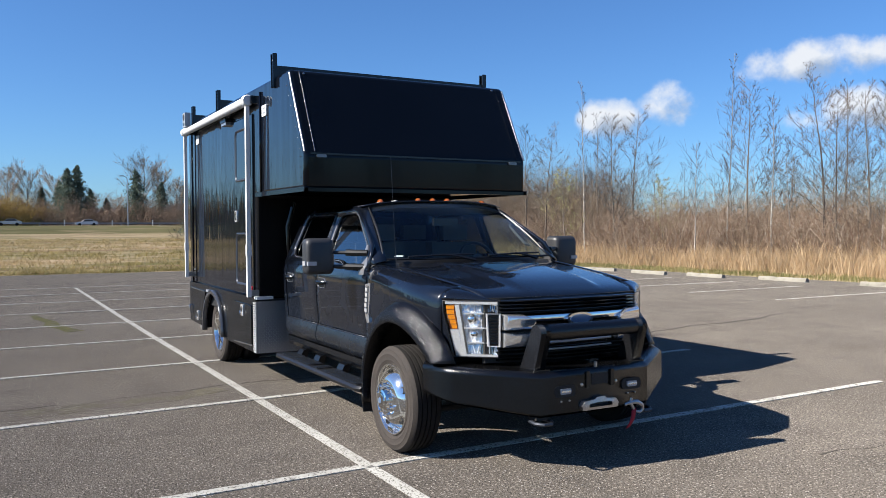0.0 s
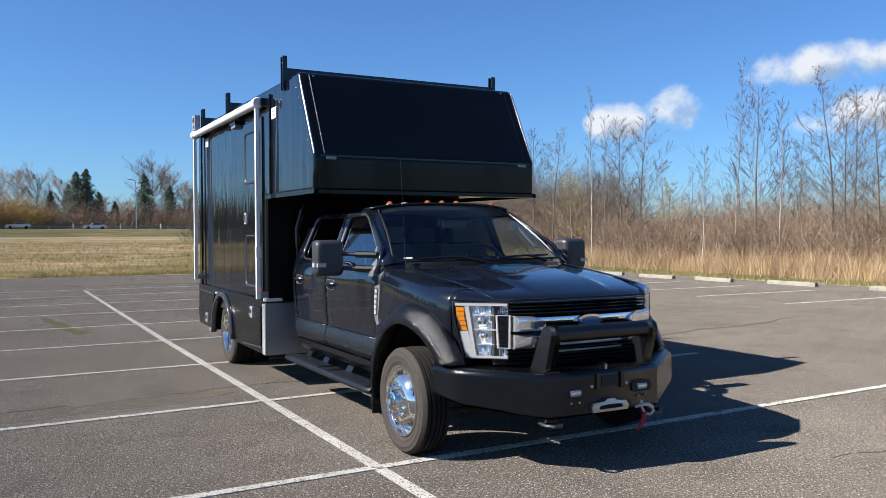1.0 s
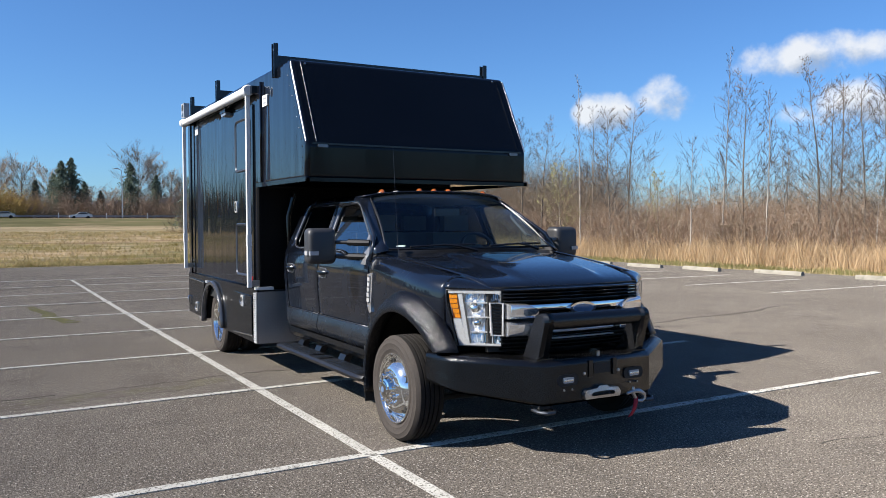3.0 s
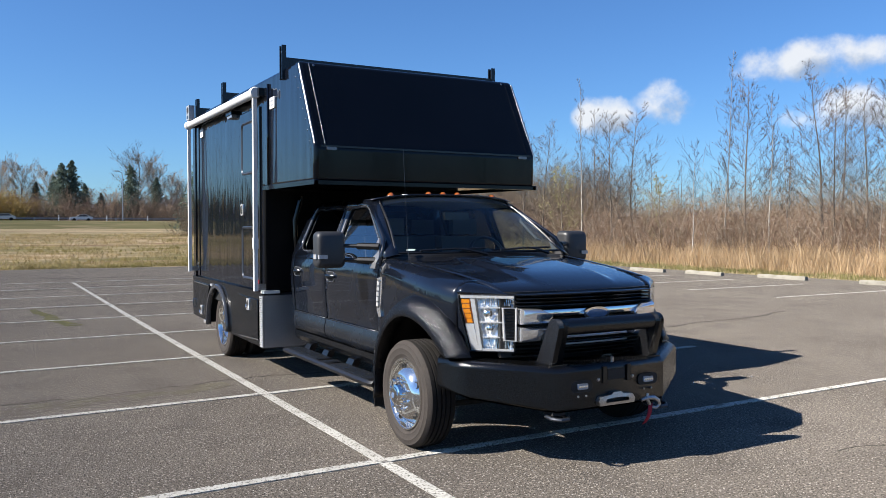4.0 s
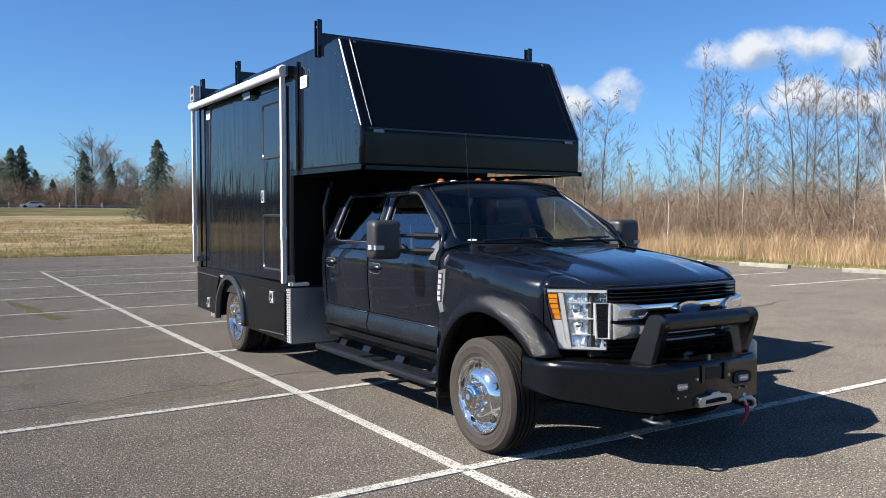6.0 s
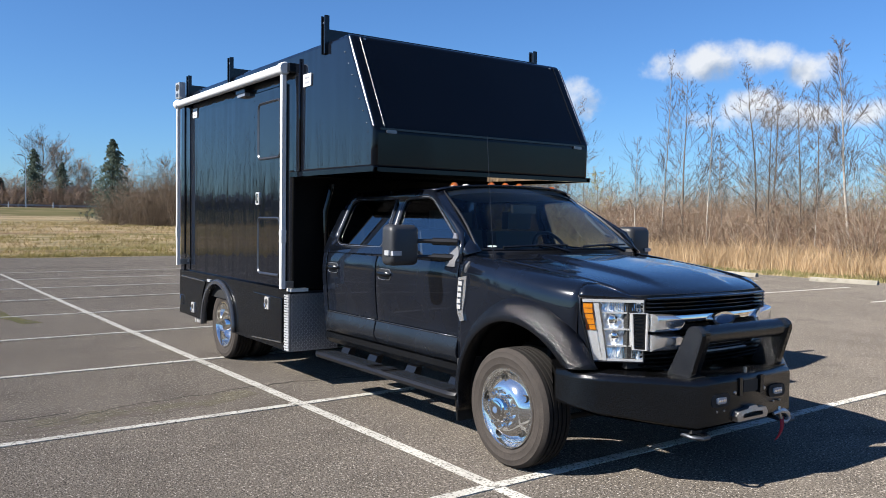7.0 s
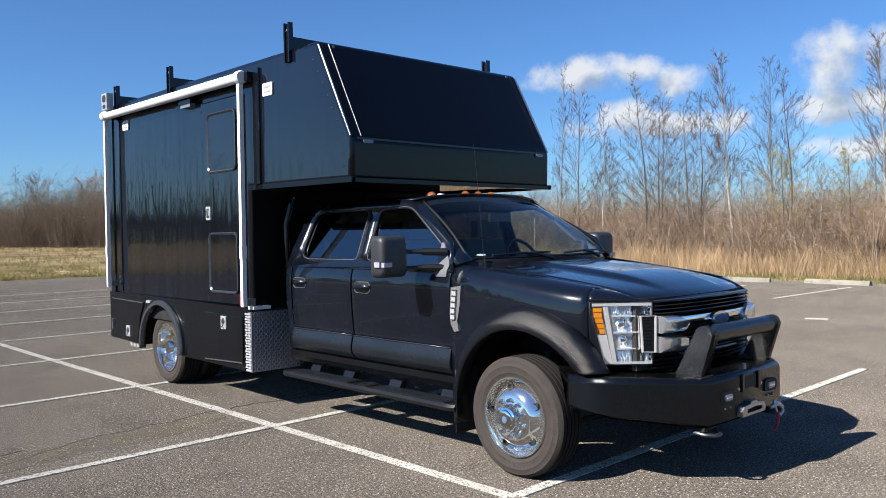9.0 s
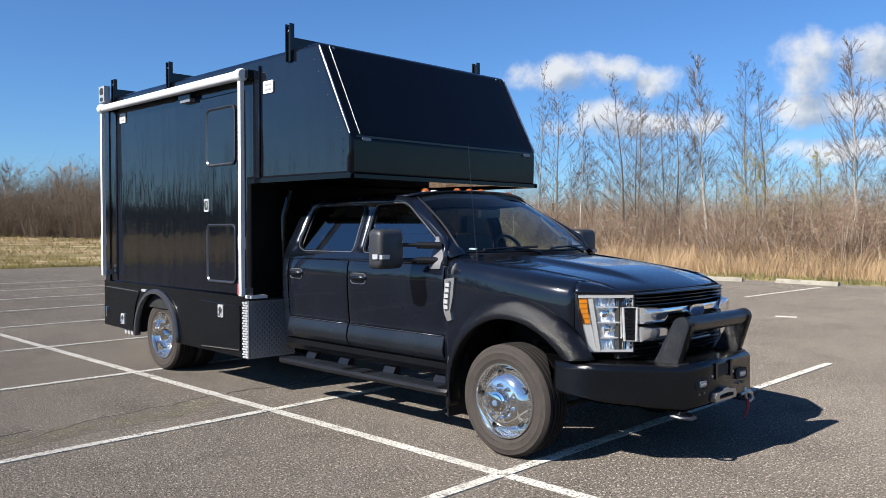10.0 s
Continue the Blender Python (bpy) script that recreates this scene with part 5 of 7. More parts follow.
def hood(u, y):
    z = float(np.interp(-y, [-v for v in HOOD_Y], HOOD_ZC))
    x = u * float(np.interp(-y, (-0.6, 0.4, 0.78), (0.835, 0.765, 0.700)))
    a = abs(u)
    dome = 0.032 * (1 / (1 + math.exp((a - 0.50) / 0.020))) * float(np.interp(-y, (-0.6, -0.3, 0.45, 0.70), (0.4, 1, 1, 0.0)))
    sag = -0.012 * a ** 3.0
    bow = 0.09 * a ** 2.2 * float(np.interp(-y, (0.2, 0.78), (0, 1))) + 0.16 * a ** 2 * float(np.interp(y, (0.2, 0.6), (0, 1)))
    return (x, y + bow, z + dome + sag - 0.012)


bm = bmesh.new()
bm_grid(bm, hood, sorted(set(steps(-1, 1, 29) + [-0.56, -0.53, -0.47, -0.44, 0.44, 0.47, 0.53, 0.56])), HOOD_Y)
hood_ob = part("hood", bm, M_PAINT, truck, "long glossy black hood with a raised middle", thick=0.008)
for k in range(9):
    x = -0.40 + 0.10 * k
    p = hood(x / 0.70, -0.735)
    bm = bmesh.new()
    bm_box(bm, x - 0.030, x + 0.030, p[1] - 0.006, p[1] + 0.010, p[2] - 0.018, p[2] - 0.001)
    bevel(bm, 0.003)
    part("raised_bar", bm, M_PAINT, hood_ob)
bm = bmesh.new()
bm_grid(bm, lambda u, t: (u * 0.86, lerp(0.56 + 0.15 * u * u, 0.53 + 0.19 * u * u, t) + 0.05 * t, lerp(1.405, 1.452, t) - 0.03 * abs(u) ** 3), ROOF_X, (0, 0.3, 0.6, 1))
part("cowl", bm, M_PLASTIC, truck, "black plastic cowl below the windscreen", thick=0.01)
for x0, x1 in ((-0.66, -0.05), (0.10, 0.72)):
    w = part_empty("wiper", truck, "black windscreen wiper")
    bm = bmesh.new()
    a, b = Vector(shield(x0 / 0.86, 0.01)), Vector(shield(x1 / 0.86, 0.035))
    up = Vector((0, -0.018, 0.014))
    bm_tube(bm, [a + up, a.lerp(b, 0.5) + up * 1.4, b + up], 0.009, 6)
    part("blade", bm, M_PLASTIC, w)
    bm = bmesh.new()
    base = Vector(shield(x1 / 0.86 * 0.92, -0.02)) + Vector((0, -0.02, -0.01))
    bm_tube(bm, [base, base.lerp(a.lerp(b, 0.5) + up * 1.7, 0.6) + Vector((0, -0.012, 0.008)), a.lerp(b, 0.5) + up * 1.7], [0.016, 0.011, 0.008], 6)
    part("arm", bm, M_PLASTIC, w)

# --- front fenders with their flares ---
FEND_Y = [0.705, 0.66, 0.60, 0.55, 0.48, 0.40, 0.30, 0.20, 0.10, 0.0, -0.10, -0.20, -0.30, -0.37, -0.43, -0.48]


def fender(y, t):
    """t runs from the arch or sill (0) over the side to the hood's edge (1)."""
    edge = hood(1.0, y if y < 0.6 else 0.6)
    if y > 0.6:
        edge = (0.86, y, 1.408)
    r = 0.63
    low = 0.575 if y > 0.62 else (0.42 + math.sqrt(max(0, r * r - (y - 0.0) ** 2)) if abs(y) < r else 0.76)
    low = max(low, 0.575 if y > 0 else 0.76)
    wide = float(np.interp(-y, (-0.705, -0.3, 0.1, 0.35, 0.50), (1.005, 1.012, 1.005, 0.978, 0.926)))
    zs = edge[2]
    shoulder = zs - 0.125
    if t < 0.6:
        z = lerp(low, shoulder, t / 0.6)
        x = wide + 0.006 * math.sin(math.pi * t / 0.6)
    else:
        a = (t - 0.6) / 0.4 * math.pi / 2
        x = lerp(edge[0] + 0.006, wide, math.cos(a) ** 0.8)
        z = lerp(shoulder, zs + 0.002, math.sin(a) ** 0.9)
    return x, y, z


def flare_ring(a, t):
    """The bolt-on arch flare: a runs along the arch, t across it."""
    c, d = math.cos(a), math.sin(a)
    ry = 0.70 if c < 0 else 0.655
    outer = (0.0 + ry * c, 0.42 + 0.735 * d)
    inner = (0.0 + (0.555 if c > 0 else 0.565) * c, 0.42 + 0.57 * d)
    prof = ((0.0, 0.985), (0.10, 1.03), (0.32, 1.085), (0.62, 1.112), (0.88, 1.118), (0.97, 1.112), (1.0, 1.085), (1.0, 1.00))
    f, x = prof[t]
    front = max(0.0, -c)
    z = lerp(outer[1], inner[1], f)
    return x - 0.095 * front ** 2, lerp(outer[0], inner[0], f), max(z, 0.748) if c < 0 else z


for s in BOTH:
    bm = bmesh.new()
    bm_grid(bm, lambda y, t: (s * fender(y, t)[0], fender(y, t)[1], fender(y, t)[2]), FEND_Y, steps(0, 0.6, 6) + steps(0.66, 1, 7))
    fen = part("front_fender", bm, M_PAINT, truck, "glossy black front fender", thick=0.004)
    bm = bmesh.new()
    bm_grid(bm, lambda a, t: (s * flare_ring(a, t)[0], flare_ring(a, t)[1], flare_ring(a, t)[2]), steps(radians(-14), radians(155), 30), range(8))
    part("wheel_flare", bm, M_FLARE, fen, "textured black wheel arch flare", thick=0.006)
    # badge plate behind the wheel arch
    bm = bmesh.new()
    pts = [(0.585, 1.262), (0.690, 1.245), (0.705, 1.05), (0.695, 0.975), (0.660, 0.918), (0.612, 0.93), (0.628, 1.00), (0.600, 1.12)]
    bm_prism(bm, pts, "x", s * 1.002, s * 1.028)
    bevel(bm, 0.006)
    badge = part("side_badge", bm, M_BRIGHT, fen, "tall chrome badge plate with raised bars")
    bm = bmesh.new()
    bm_prism(bm, [(0.618, 1.232), (0.678, 1.224), (0.690, 1.05), (0.680, 0.995), (0.640, 1.005), (0.632, 1.10)], "x", s * 1.027, s * 1.0295)
    part("badge_inset", bm, M_GUN, badge, "dark inset of the badge")
    for k in range(5):
        z = 1.203 - 0.044 * k
        y = 0.632 + 0.006 * min(k, 3)
        bm = bmesh.new()
        bm_box(bm, min(s * 1.029, s * 1.036), max(s * 1.029, s * 1.036), y, y + 0.042, z - 0.0155, z + 0.0155)
        bevel(bm, 0.004)
        part("badge_bar", bm, M_SILVER, badge)
    bm = bmesh.new()
    bm_tube(bm, [(s * 0.975, 0.612, 1.365), (s * 0.992, 0.616, 1.335), (s * 0.998, 0.624, 1.300), (s * 0.994, 0.632, 1.275)], [0.010, 0.020, 0.021, 0.010], 10)
    part("camera_pod", bm, M_POD, fen, "grey pod on the fender behind the hood")

# --- interior behind the glass ---
bm = bmesh.new()
bm_loft(bm, [[(x, y, z) for y, z in ((0.62, 1.30), (0.68, 1.415), (0.95, 1.43), (1.12, 1.385), (1.16, 1.25), (1.10, 0.95), (0.70, 0.95))] for x in steps(-0.86, 0.86, 6)])
bevel(bm, 0.02)
part("dashboard", bm, M_DASH, truck, "dark moulded dashboard")
wheel = part_empty("steering_wheel", truck, "dark three-spoke steering wheel")
bm = bmesh.new()
tilt = pose(0.42, 1.25, 1.405, 62)
bm_tube(bm, [tilt @ Vector((0.19 * math.cos(a), 0.19 * math.sin(a), 0)) for a in (2 * math.pi * k / 28 for k in range(29))], 0.016, 8)
part("rim", bm, M_PLASTIC, wheel)
bm = bmesh.new()
for a in (0, 180, 270):
    bm_tube(bm, [tilt @ Vector((0.05 * math.cos(radians(a)), 0.05 * math.sin(radians(a)), -0.02)), tilt @ Vector((0.185 * math.cos(radians(a)), 0.185 * math.sin(radians(a)), 0))], 0.018, 6)
bm_lathe(bm, [(0.001, 0.03), (0.06, 0.02), (0.07, -0.02), (0.001, -0.03)], (0, 0, 0), 1, 18, "z")
for v in bm.verts:
    if abs(v.co.x) < 0.08 and abs(v.co.y) < 0.08 and abs(v.co.z) < 0.05:
        v.co = tilt @ v.co
part("spokes", bm, M_DASH, wheel)


def seat(x, y, wide):
    st = part_empty("seat", truck, "dark fabric seat")
    for nm, ring in (("cushion", (y - 0.50, y + 0.05, 0.82, 1.0)), ("backrest", (y, y + 0.14, 0.98, 1.58)), ("headrest", (y + 0.07, y + 0.16, 1.60, 1.76))):
        bm = bmesh.new()
        wd = wide if nm != "headrest" else min(wide, 0.28)
        bm_box(bm, x - wd / 2, x + wd / 2, *ring)
        if nm == "backrest":
            for v in bm.verts:
                v.co.y += (v.co.z - 0.98) * 0.18
        bevel(bm, 0.05, 3)
        part(nm, bm, M_LEATHER, st)


seat(-0.42, 1.62, 0.52)
seat(0.42, 1.62, 0.52)
seat(-0.42, 2.55, 0.60)
seat(0.42, 2.55, 0.60)
bm = bmesh.new()
bm_box(bm, -0.90, 0.90, 0.75, 2.90, 0.70, 0.78)
part("cab_floor", bm, M_DASH, truck)
bm = bmesh.new()
bm_grid(bm, lambda u, t: (u * 0.74, lerp(1.38, 2.84, t), roof_z(u) - 0.05), ROOF_X, (0, 0.5, 1))
part("headliner", bm, M_LINING, truck, thick=0.01)
bm = bmesh.new()
bm_box(bm, -0.13, 0.13, 1.13, 1.16, 1.74, 1.81)
bevel(bm, 0.02)
part("inside_mirror", bm, M_PLASTIC, truck)

bm = bmesh.new()
ring = [(0.040 * math.cos(a), 0.013 * math.sin(a)) for a in (2 * math.pi * k / 20 for k in range(20))]
bm_loft(bm, [[tuple(Vector(shield(-0.845 + x / 0.86, 0.055 + z / 0.85)) + Vector((0, d, -d * 0.6))) for x, z in ring] for d in (0.004, 0.007)])
part("sticker", bm, M_STICKER, truck, "small white oval sticker inside the windscreen")
bm = bmesh.new()
bm_tube(bm, [(0.79, 0.88, 1.55), (0.755, 0.90, 1.56), (0.725, 1.02, 1.66), (0.71, 1.10, 1.73), (0.735, 1.13, 1.75)], [0.012, 0.014, 0.014, 0.014, 0.012], 8)
part("grab_handle", bm, M_LEATHER, truck, "grey grab handle on the inside of the pillar")

# --- towing mirrors ---
for s in BOTH:
    mir = part_empty("towing_mirror", truck, "large black extended towing mirror")
    bm = bmesh.new()
    rings = []
    for t, grow in ((0, 0.74), (0.010, 0.88), (0.030, 0.965), (0.065, 1.0), (0.15, 1.0)):
        ring = rrect(0, 0, 0.262 * grow, 0.312 * grow, 0.045 * grow, 5)
        rings.append([(s * 1.315 - s * 0.02 * (t * 6) + px, 0.975 + t, 1.478 + pz) for px, pz in ring])
    bm_loft(bm, rings)
    part("shell", bm, M_SHELL, mir, "black textured mirror shell")
    bm = bmesh.new()
    bm_prism(bm, rrect(s * 1.297, 1.478, 0.235, 0.285, 0.06, 5), "y", 1.1255, 1.129)
    part("mirror_glass", bm, M_CHROME, mir)
    for z in (1.505, 1.385):
        bm = bmesh.new()
        bm_tube(bm, [(s * 0.955, 0.82, z), (s * 1.06, 0.90, z + 0.004), (s * 1.22, 1.03, z + 0.006)], 0.020, 8, 0.8)
        bm_tube(bm, [(s * 0.955, 0.80, z), (s * 1.10, 0.925, z + 0.004)], 0.033, 8, 0.85)
        part("arm", bm, M_PLASTIC, mir)
    bm = bmesh.new()
    rings = []
    for z, y0, y1, x in ((1.320, 0.755, 0.872, 1.016), (1.365, 0.748, 0.880, 1.012), (1.405, 0.742, 0.884, 0.990), (1.440, 0.755, 0.886, 0.978), (1.515, 0.815, 0.886, 0.950), (1.575, 0.862, 0.884, 0.926)):
        rings.append([(s * x, y0, z), (s * x, y1, z), (s * (x - 0.05), y1, z), (s * (x - 0.05), y0, z)])
    bm_loft(bm, rings)
    bevel(bm, 0.008)
    part("mounting", bm, M_SAIL, mir, "bright silver mirror mounting in the window corner")
    bm = bmesh.new()
    bm_box(bm, s * 1.395 - 0.038, s * 1.395 + 0.038, 0.962, 1.00, 1.402, 1.436)
    bevel(bm, 0.005)
    part("marker_light", bm, M_FLOODLENS, mir, "small clear marker light")
    bm = bmesh.new()
    bm_box(bm, min(s * 1.432, s * 1.450), max(s * 1.432, s * 1.450), 1.00, 1.06, 1.402, 1.44)
    bevel(bm, 0.005)
    part("side_light", bm, M_FLOODLENS, mir)

# --- headlights ---
def head_dir(s):
    a, b = Vector((s * 0.922, -0.505, 0)), Vector((s * 0.632, -0.762, 0))
    return a, b


grille = part_empty("grille", truck, "black slatted grille with heavy chrome bars")
for s in BOTH:
    a, b = head_dir(s)
    along = (b - a)
    ln = along.length
    along.normalize()
    out = Vector((along.y * s, -along.x * s, 0))
    if out.y > 0:
        out = -out

    def at(u, z, d=0.0):
        u = u + (1 - u) * 0.20 * max(0.0, min(1.0, (1.10 - z) / 0.30))
        p = a + along * (u * ln) + out * d
        return (p.x, p.y, z)

    def slab(bm, u0, u1, z0, z1, d0, d1, off=0.006):
        lo = [at(u0, z0, d0), at(u1, z0, d0), at(u1, z1, d0), at(u0, z1, d0)]
        hi = [at(u0, z0, d1), at(u1, z0, d1), at(u1, z1, d1), at(u0, z1, d1)]
        bm_loft(bm, [lo, hi])
        if off:
            bevel(bm, off)

    head = part_empty("headlight", truck, "tall clear headlight with chrome and an amber corner")
    bm = bmesh.new()
    slab(bm, -0.04, 1.0, 0.785, 1.188, -0.16, -0.075, 0)
    part("housing", bm, M_PLASTIC, head)
    bm = bmesh.new()
    shine = random.Random(4)
    depth = {}
    us, zs = steps(0.0, 0.99, 15), steps(0.795, 1.180, 12)
    for u in us:
        for z in zs:
            depth[u, z] = -0.052 + shine.uniform(0, 0.022)
    bm_grid(bm, lambda u, z: at(u, z, depth[u, z]), us, zs)
    part("reflector", bm, M_REFLECT, head, "faceted chrome reflector", smooth=0)
    # polished bezel round the light: column beside the amber bars, upper and lower arms, shelves between the lamps
    for u0, u1, z0, z1, d1, mt in ((0.180, 0.262, 0.79, 1.158, -0.004, M_SILVER), (0.0, 1.0, 1.162, 1.184, 0.000, M_SILVER), (0.268, 1.0, 0.786, 0.803, -0.002, M_SILVER), (0.266, 0.295, 0.80, 1.16, -0.014, M_CHROME),
                                   (0.30, 0.77, 1.090, 1.099, -0.016, M_SILVER), (0.30, 0.77, 0.985, 0.996, -0.012, M_SILVER), (0.30, 0.77, 0.880, 0.889, -0.016, M_SILVER), (0.745, 0.785, 0.89, 1.088, -0.018, M_SILVER), (0.98, 1.0, 1.10, 1.165, -0.010, M_SILVER),
                                   (0.98, 1.0, 0.80, 0.862, -0.010, M_SILVER), (0.30, 0.335, 1.00, 1.088, -0.02, M_SILVER), (0.30, 0.335, 0.892, 0.982, -0.02, M_SILVER), (0.78, 0.95, 1.125, 1.150, -0.030, M_GUN)):
        bm = bmesh.new()
        slab(bm, u0, u1, z0, z1, -0.068, d1, 0)
        bevel(bm, 0.010 if z1 - z0 > 0.3 and u1 < 0.265 else 0.005, 3)
        part("inner_bezel", bm, mt, head)
    for z, rad in ((1.052, 0.036), (0.948, 0.028)):
        bm = bmesh.new()
        bm_lathe(bm, [(0.001, -0.020), (rad * 0.6, -0.015), (rad * 0.9, 0.0), (rad, 0.010)], at(0.50, z, -0.026), 1, 18, "y")
        part("projector", bm, M_CHROME, head, "round glass projector")
    for k in range(17):
        u = 0.315 + 0.038 * k
        for z0, z1, fan in ((0.808, 0.872, 0.020), (1.106, 1.156, -0.016)):
            bm = bmesh.new()
            tip = fan * (k - 8) / 8
            lo = [at(u, z0, -0.060), at(u + 0.022, z0, -0.060), at(u + 0.022 + tip, z1, -0.060), at(u + tip, z1, -0.060)]
            hi = [at(u + 0.006, z0, -0.022), at(u + 0.012, z0, -0.022), at(u + 0.012 + tip, z1, -0.030), at(u + 0.006 + tip, z1, -0.030)]
            bm_loft(bm, [lo, hi])
            part("light_fin", bm, M_CHROME if k % 3 else M_REFLECT, head)
    for k in range(5):
        z = 0.986 + 0.0345 * k
        bm = bmesh.new()
        slab(bm, 0.012 + 0.012 * (4 - k), 0.165, z, z + 0.029, -0.066, -0.008, 0.005)
        part("amber_bar", bm, M_AMBER, head, "amber turn signal bar")
    bm = bmesh.new()
    slab(bm, 0.0, 0.172, 0.980, 1.164, -0.068, -0.030, 0.004)
    part("amber_back", bm, M_ORANGE, head, "deep amber reflector")
    bm = bmesh.new()
    slab(bm, 0.0, 0.176, 0.79, 0.978, -0.066, -0.010, 0)
    bevel(bm, 0.016, 3)
    part("corner_bezel", bm, M_SILVER, head, "smooth chrome corner of the headlight")
    bm = bmesh.new()
    us, zs = steps(-0.035, 1.0, 8), steps(0.785, 1.188, 6)
    bm_grid(bm, lambda u, z: at(u, z, 0.012 * math.sin(math.pi * min(1, max(0, u))) + 0.002), us, zs)
    pane("lens", bm, M_LENS, head, (0, -1, 0), "clear headlight lens")
    # vent beside the grille, framed in chrome, standing before the light
    bm = bmesh.new()
    slab(bm, 0.790, 1.04, 0.868, 1.096, -0.05, 0.006, 0.004)
    part("vent_backing", bm, M_DARK, grille)
    bm = bmesh.new()
    fr = [at(0.795, 0.866, 0.014), at(0.795, 1.096, 0.014), at(1.04, 1.096, 0.020), at(1.04, 0.866, 0.020)]
    bm_tube(bm, fr + fr[:2], 0.0085, 8)
    part("vent_frame", bm, M_SILVER, grille, "chrome frame of the side vent")
    for k in range(10):
        z = 0.880 + 0.0222 * k
        bm = bmesh.new()
        slab(bm, 0.825, 1.0, z - 0.006, z + 0.006, 0.004, 0.014, 0)
        part("vent_slat", bm, M_SATIN, grille)
    # bodywork that closes the corner above and beside the light
    bm = bmesh.new()

    def brow(u, t):
        """Round bodywork from the top of the light up to the edge of the hood."""
        low, edge = Vector(at(u, 1.192, 0.004)), hood(1.0, lerp(-0.47, -0.775, u))
        round_, turn = lerp(1.0, 0.45, max(0.0, u)), t * math.pi / 2
        flat, up = lerp(t, 1 - math.cos(turn) ** 0.8, round_), lerp(t, math.sin(turn) ** 0.9, round_)
        return lerp(low.x, s * (edge[0] + 0.004), flat), lerp(low.y, edge[1], flat), lerp(low.z, edge[2] + 0.001, up)
    bm_grid(bm, brow, steps(-0.06, 1.0, 12), steps(0, 1, 9))
    part("fender_nose", bm, M_PAINT, truck, thick=0.004)
    bm = bmesh.new()
    bm_grid(bm, lambda z, t: tuple(Vector((s * 0.930, -0.478, z)).lerp(Vector(at(-0.03, z, 0.002)), t)), steps(0.74, 1.20, 9), steps(0, 1, 4))
    part("fender_corner", bm, M_PAINT, truck, thick=0.004)
    bm = bmesh.new()
    rim = [at(u, 0.785, 0) for u in us] + [at(1.0, z, 0) for z in zs] + [at(u, 1.188, 0) for u in us[::-1]] + [at(-0.035, z, 0) for z in zs[::-1]]
    bm_tube(bm, rim, 0.005, 6)
    part("lens_rim", bm, M_PLASTIC, head)

# --- grille ---


def grille_y(x):
    return -0.845 + 0.10 * (abs(x) / 0.75) ** 2.6


def bar(bm, x0, x1, z0, z1, depth, n=9, sag=0.0, off=0.0):
    """A bar that follows the grille's bow, with a rounded face."""
    rings = []
    for x in steps(x0, x1, n):
        y = grille_y(x) - off
        zc, h = (z0 + z1) / 2 - sag * abs(x), (z1 - z0) / 2
        rings.append([(x, y + depth, zc + h), (x, y + depth * 0.35, zc + h), (x, y + 0.006, zc + h * 0.72), (x, y, zc + h * 0.2), (x, y + 0.003, zc - h * 0.5), (x, y + depth * 0.35, zc - h), (x, y + depth, zc - h)])
    bm_loft(bm, rings)


bm = bmesh.new()
bm_loft(bm, [[(x, grille_y(x) + 0.075, 0.74), (x, grille_y(x) + 0.075, 1.205), (x, grille_y(x) + 0.11, 1.205), (x, grille_y(x) + 0.11, 0.74)] for x in steps(-0.70, 0.70, 11)])
part("backing", bm, M_DARK, grille)
for z in (1.185, 1.160, 1.135, 1.110):
    bm = bmesh.new()
    bar(bm, -0.62, 0.62, z - 0.008, z + 0.008, 0.06)
    part("slat", bm, M_SATIN, grille)
for z in (0.965, 0.935, 0.905, 0.845, 0.815, 0.785, 0.760):
    bm = bmesh.new()
    bar(bm, -0.62 if z < 0.85 else -0.34, 0.62 if z < 0.85 else 0.34, z - 0.007, z + 0.007, 0.06, 9, 0, -0.015)
    part("slat", bm, M_SATIN, grille)
bm = bmesh.new()
bar(bm, -0.595, 0.555, 1.018, 1.088, 0.08, 15, 0, 0.025)
part("upper_bar", bm, M_CHROME, grille, "broad chrome bar across the grille")
bm = bmesh.new()
bar(bm, -0.34, 0.34, 0.862, 0.892, 0.06, 11, 0, 0.0)
part("middle_bar", bm, M_SILVER, grille, "thin chrome bar")
bm = bmesh.new()
bar(bm, -0.345, 0.345, 0.816, 0.832, 0.05, 11, 0, 0.0)
part("lower_bar", bm, M_SILVER, grille, "thin chrome bar")


def wedge(s, outline, off):
    """A chrome block that follows the grille's bow, with bevelled edges."""
    bm = bmesh.new()
    cx, cz = sum(p[0] for p in outline) / len(outline), sum(p[1] for p in outline) / len(outline)
    rings = []
    for k, (d, gx, gz) in enumerate(((0.07, 1.0, 1.0), (0.012 - off, 1.0, 1.0), (-0.008 - off, 0.96, 0.78), (-0.016 - off, 0.90, 0.36))):
        rings.append([(s * (cx + (x - cx) * gx), grille_y(x) + d, cz + (z - cz) * gz + (0.014 if k == 3 else 0.004 if k == 2 else 0)) for x, z in outline])
    bm_loft(bm, rings)
    bevel(bm, 0.004, 2)
    return bm


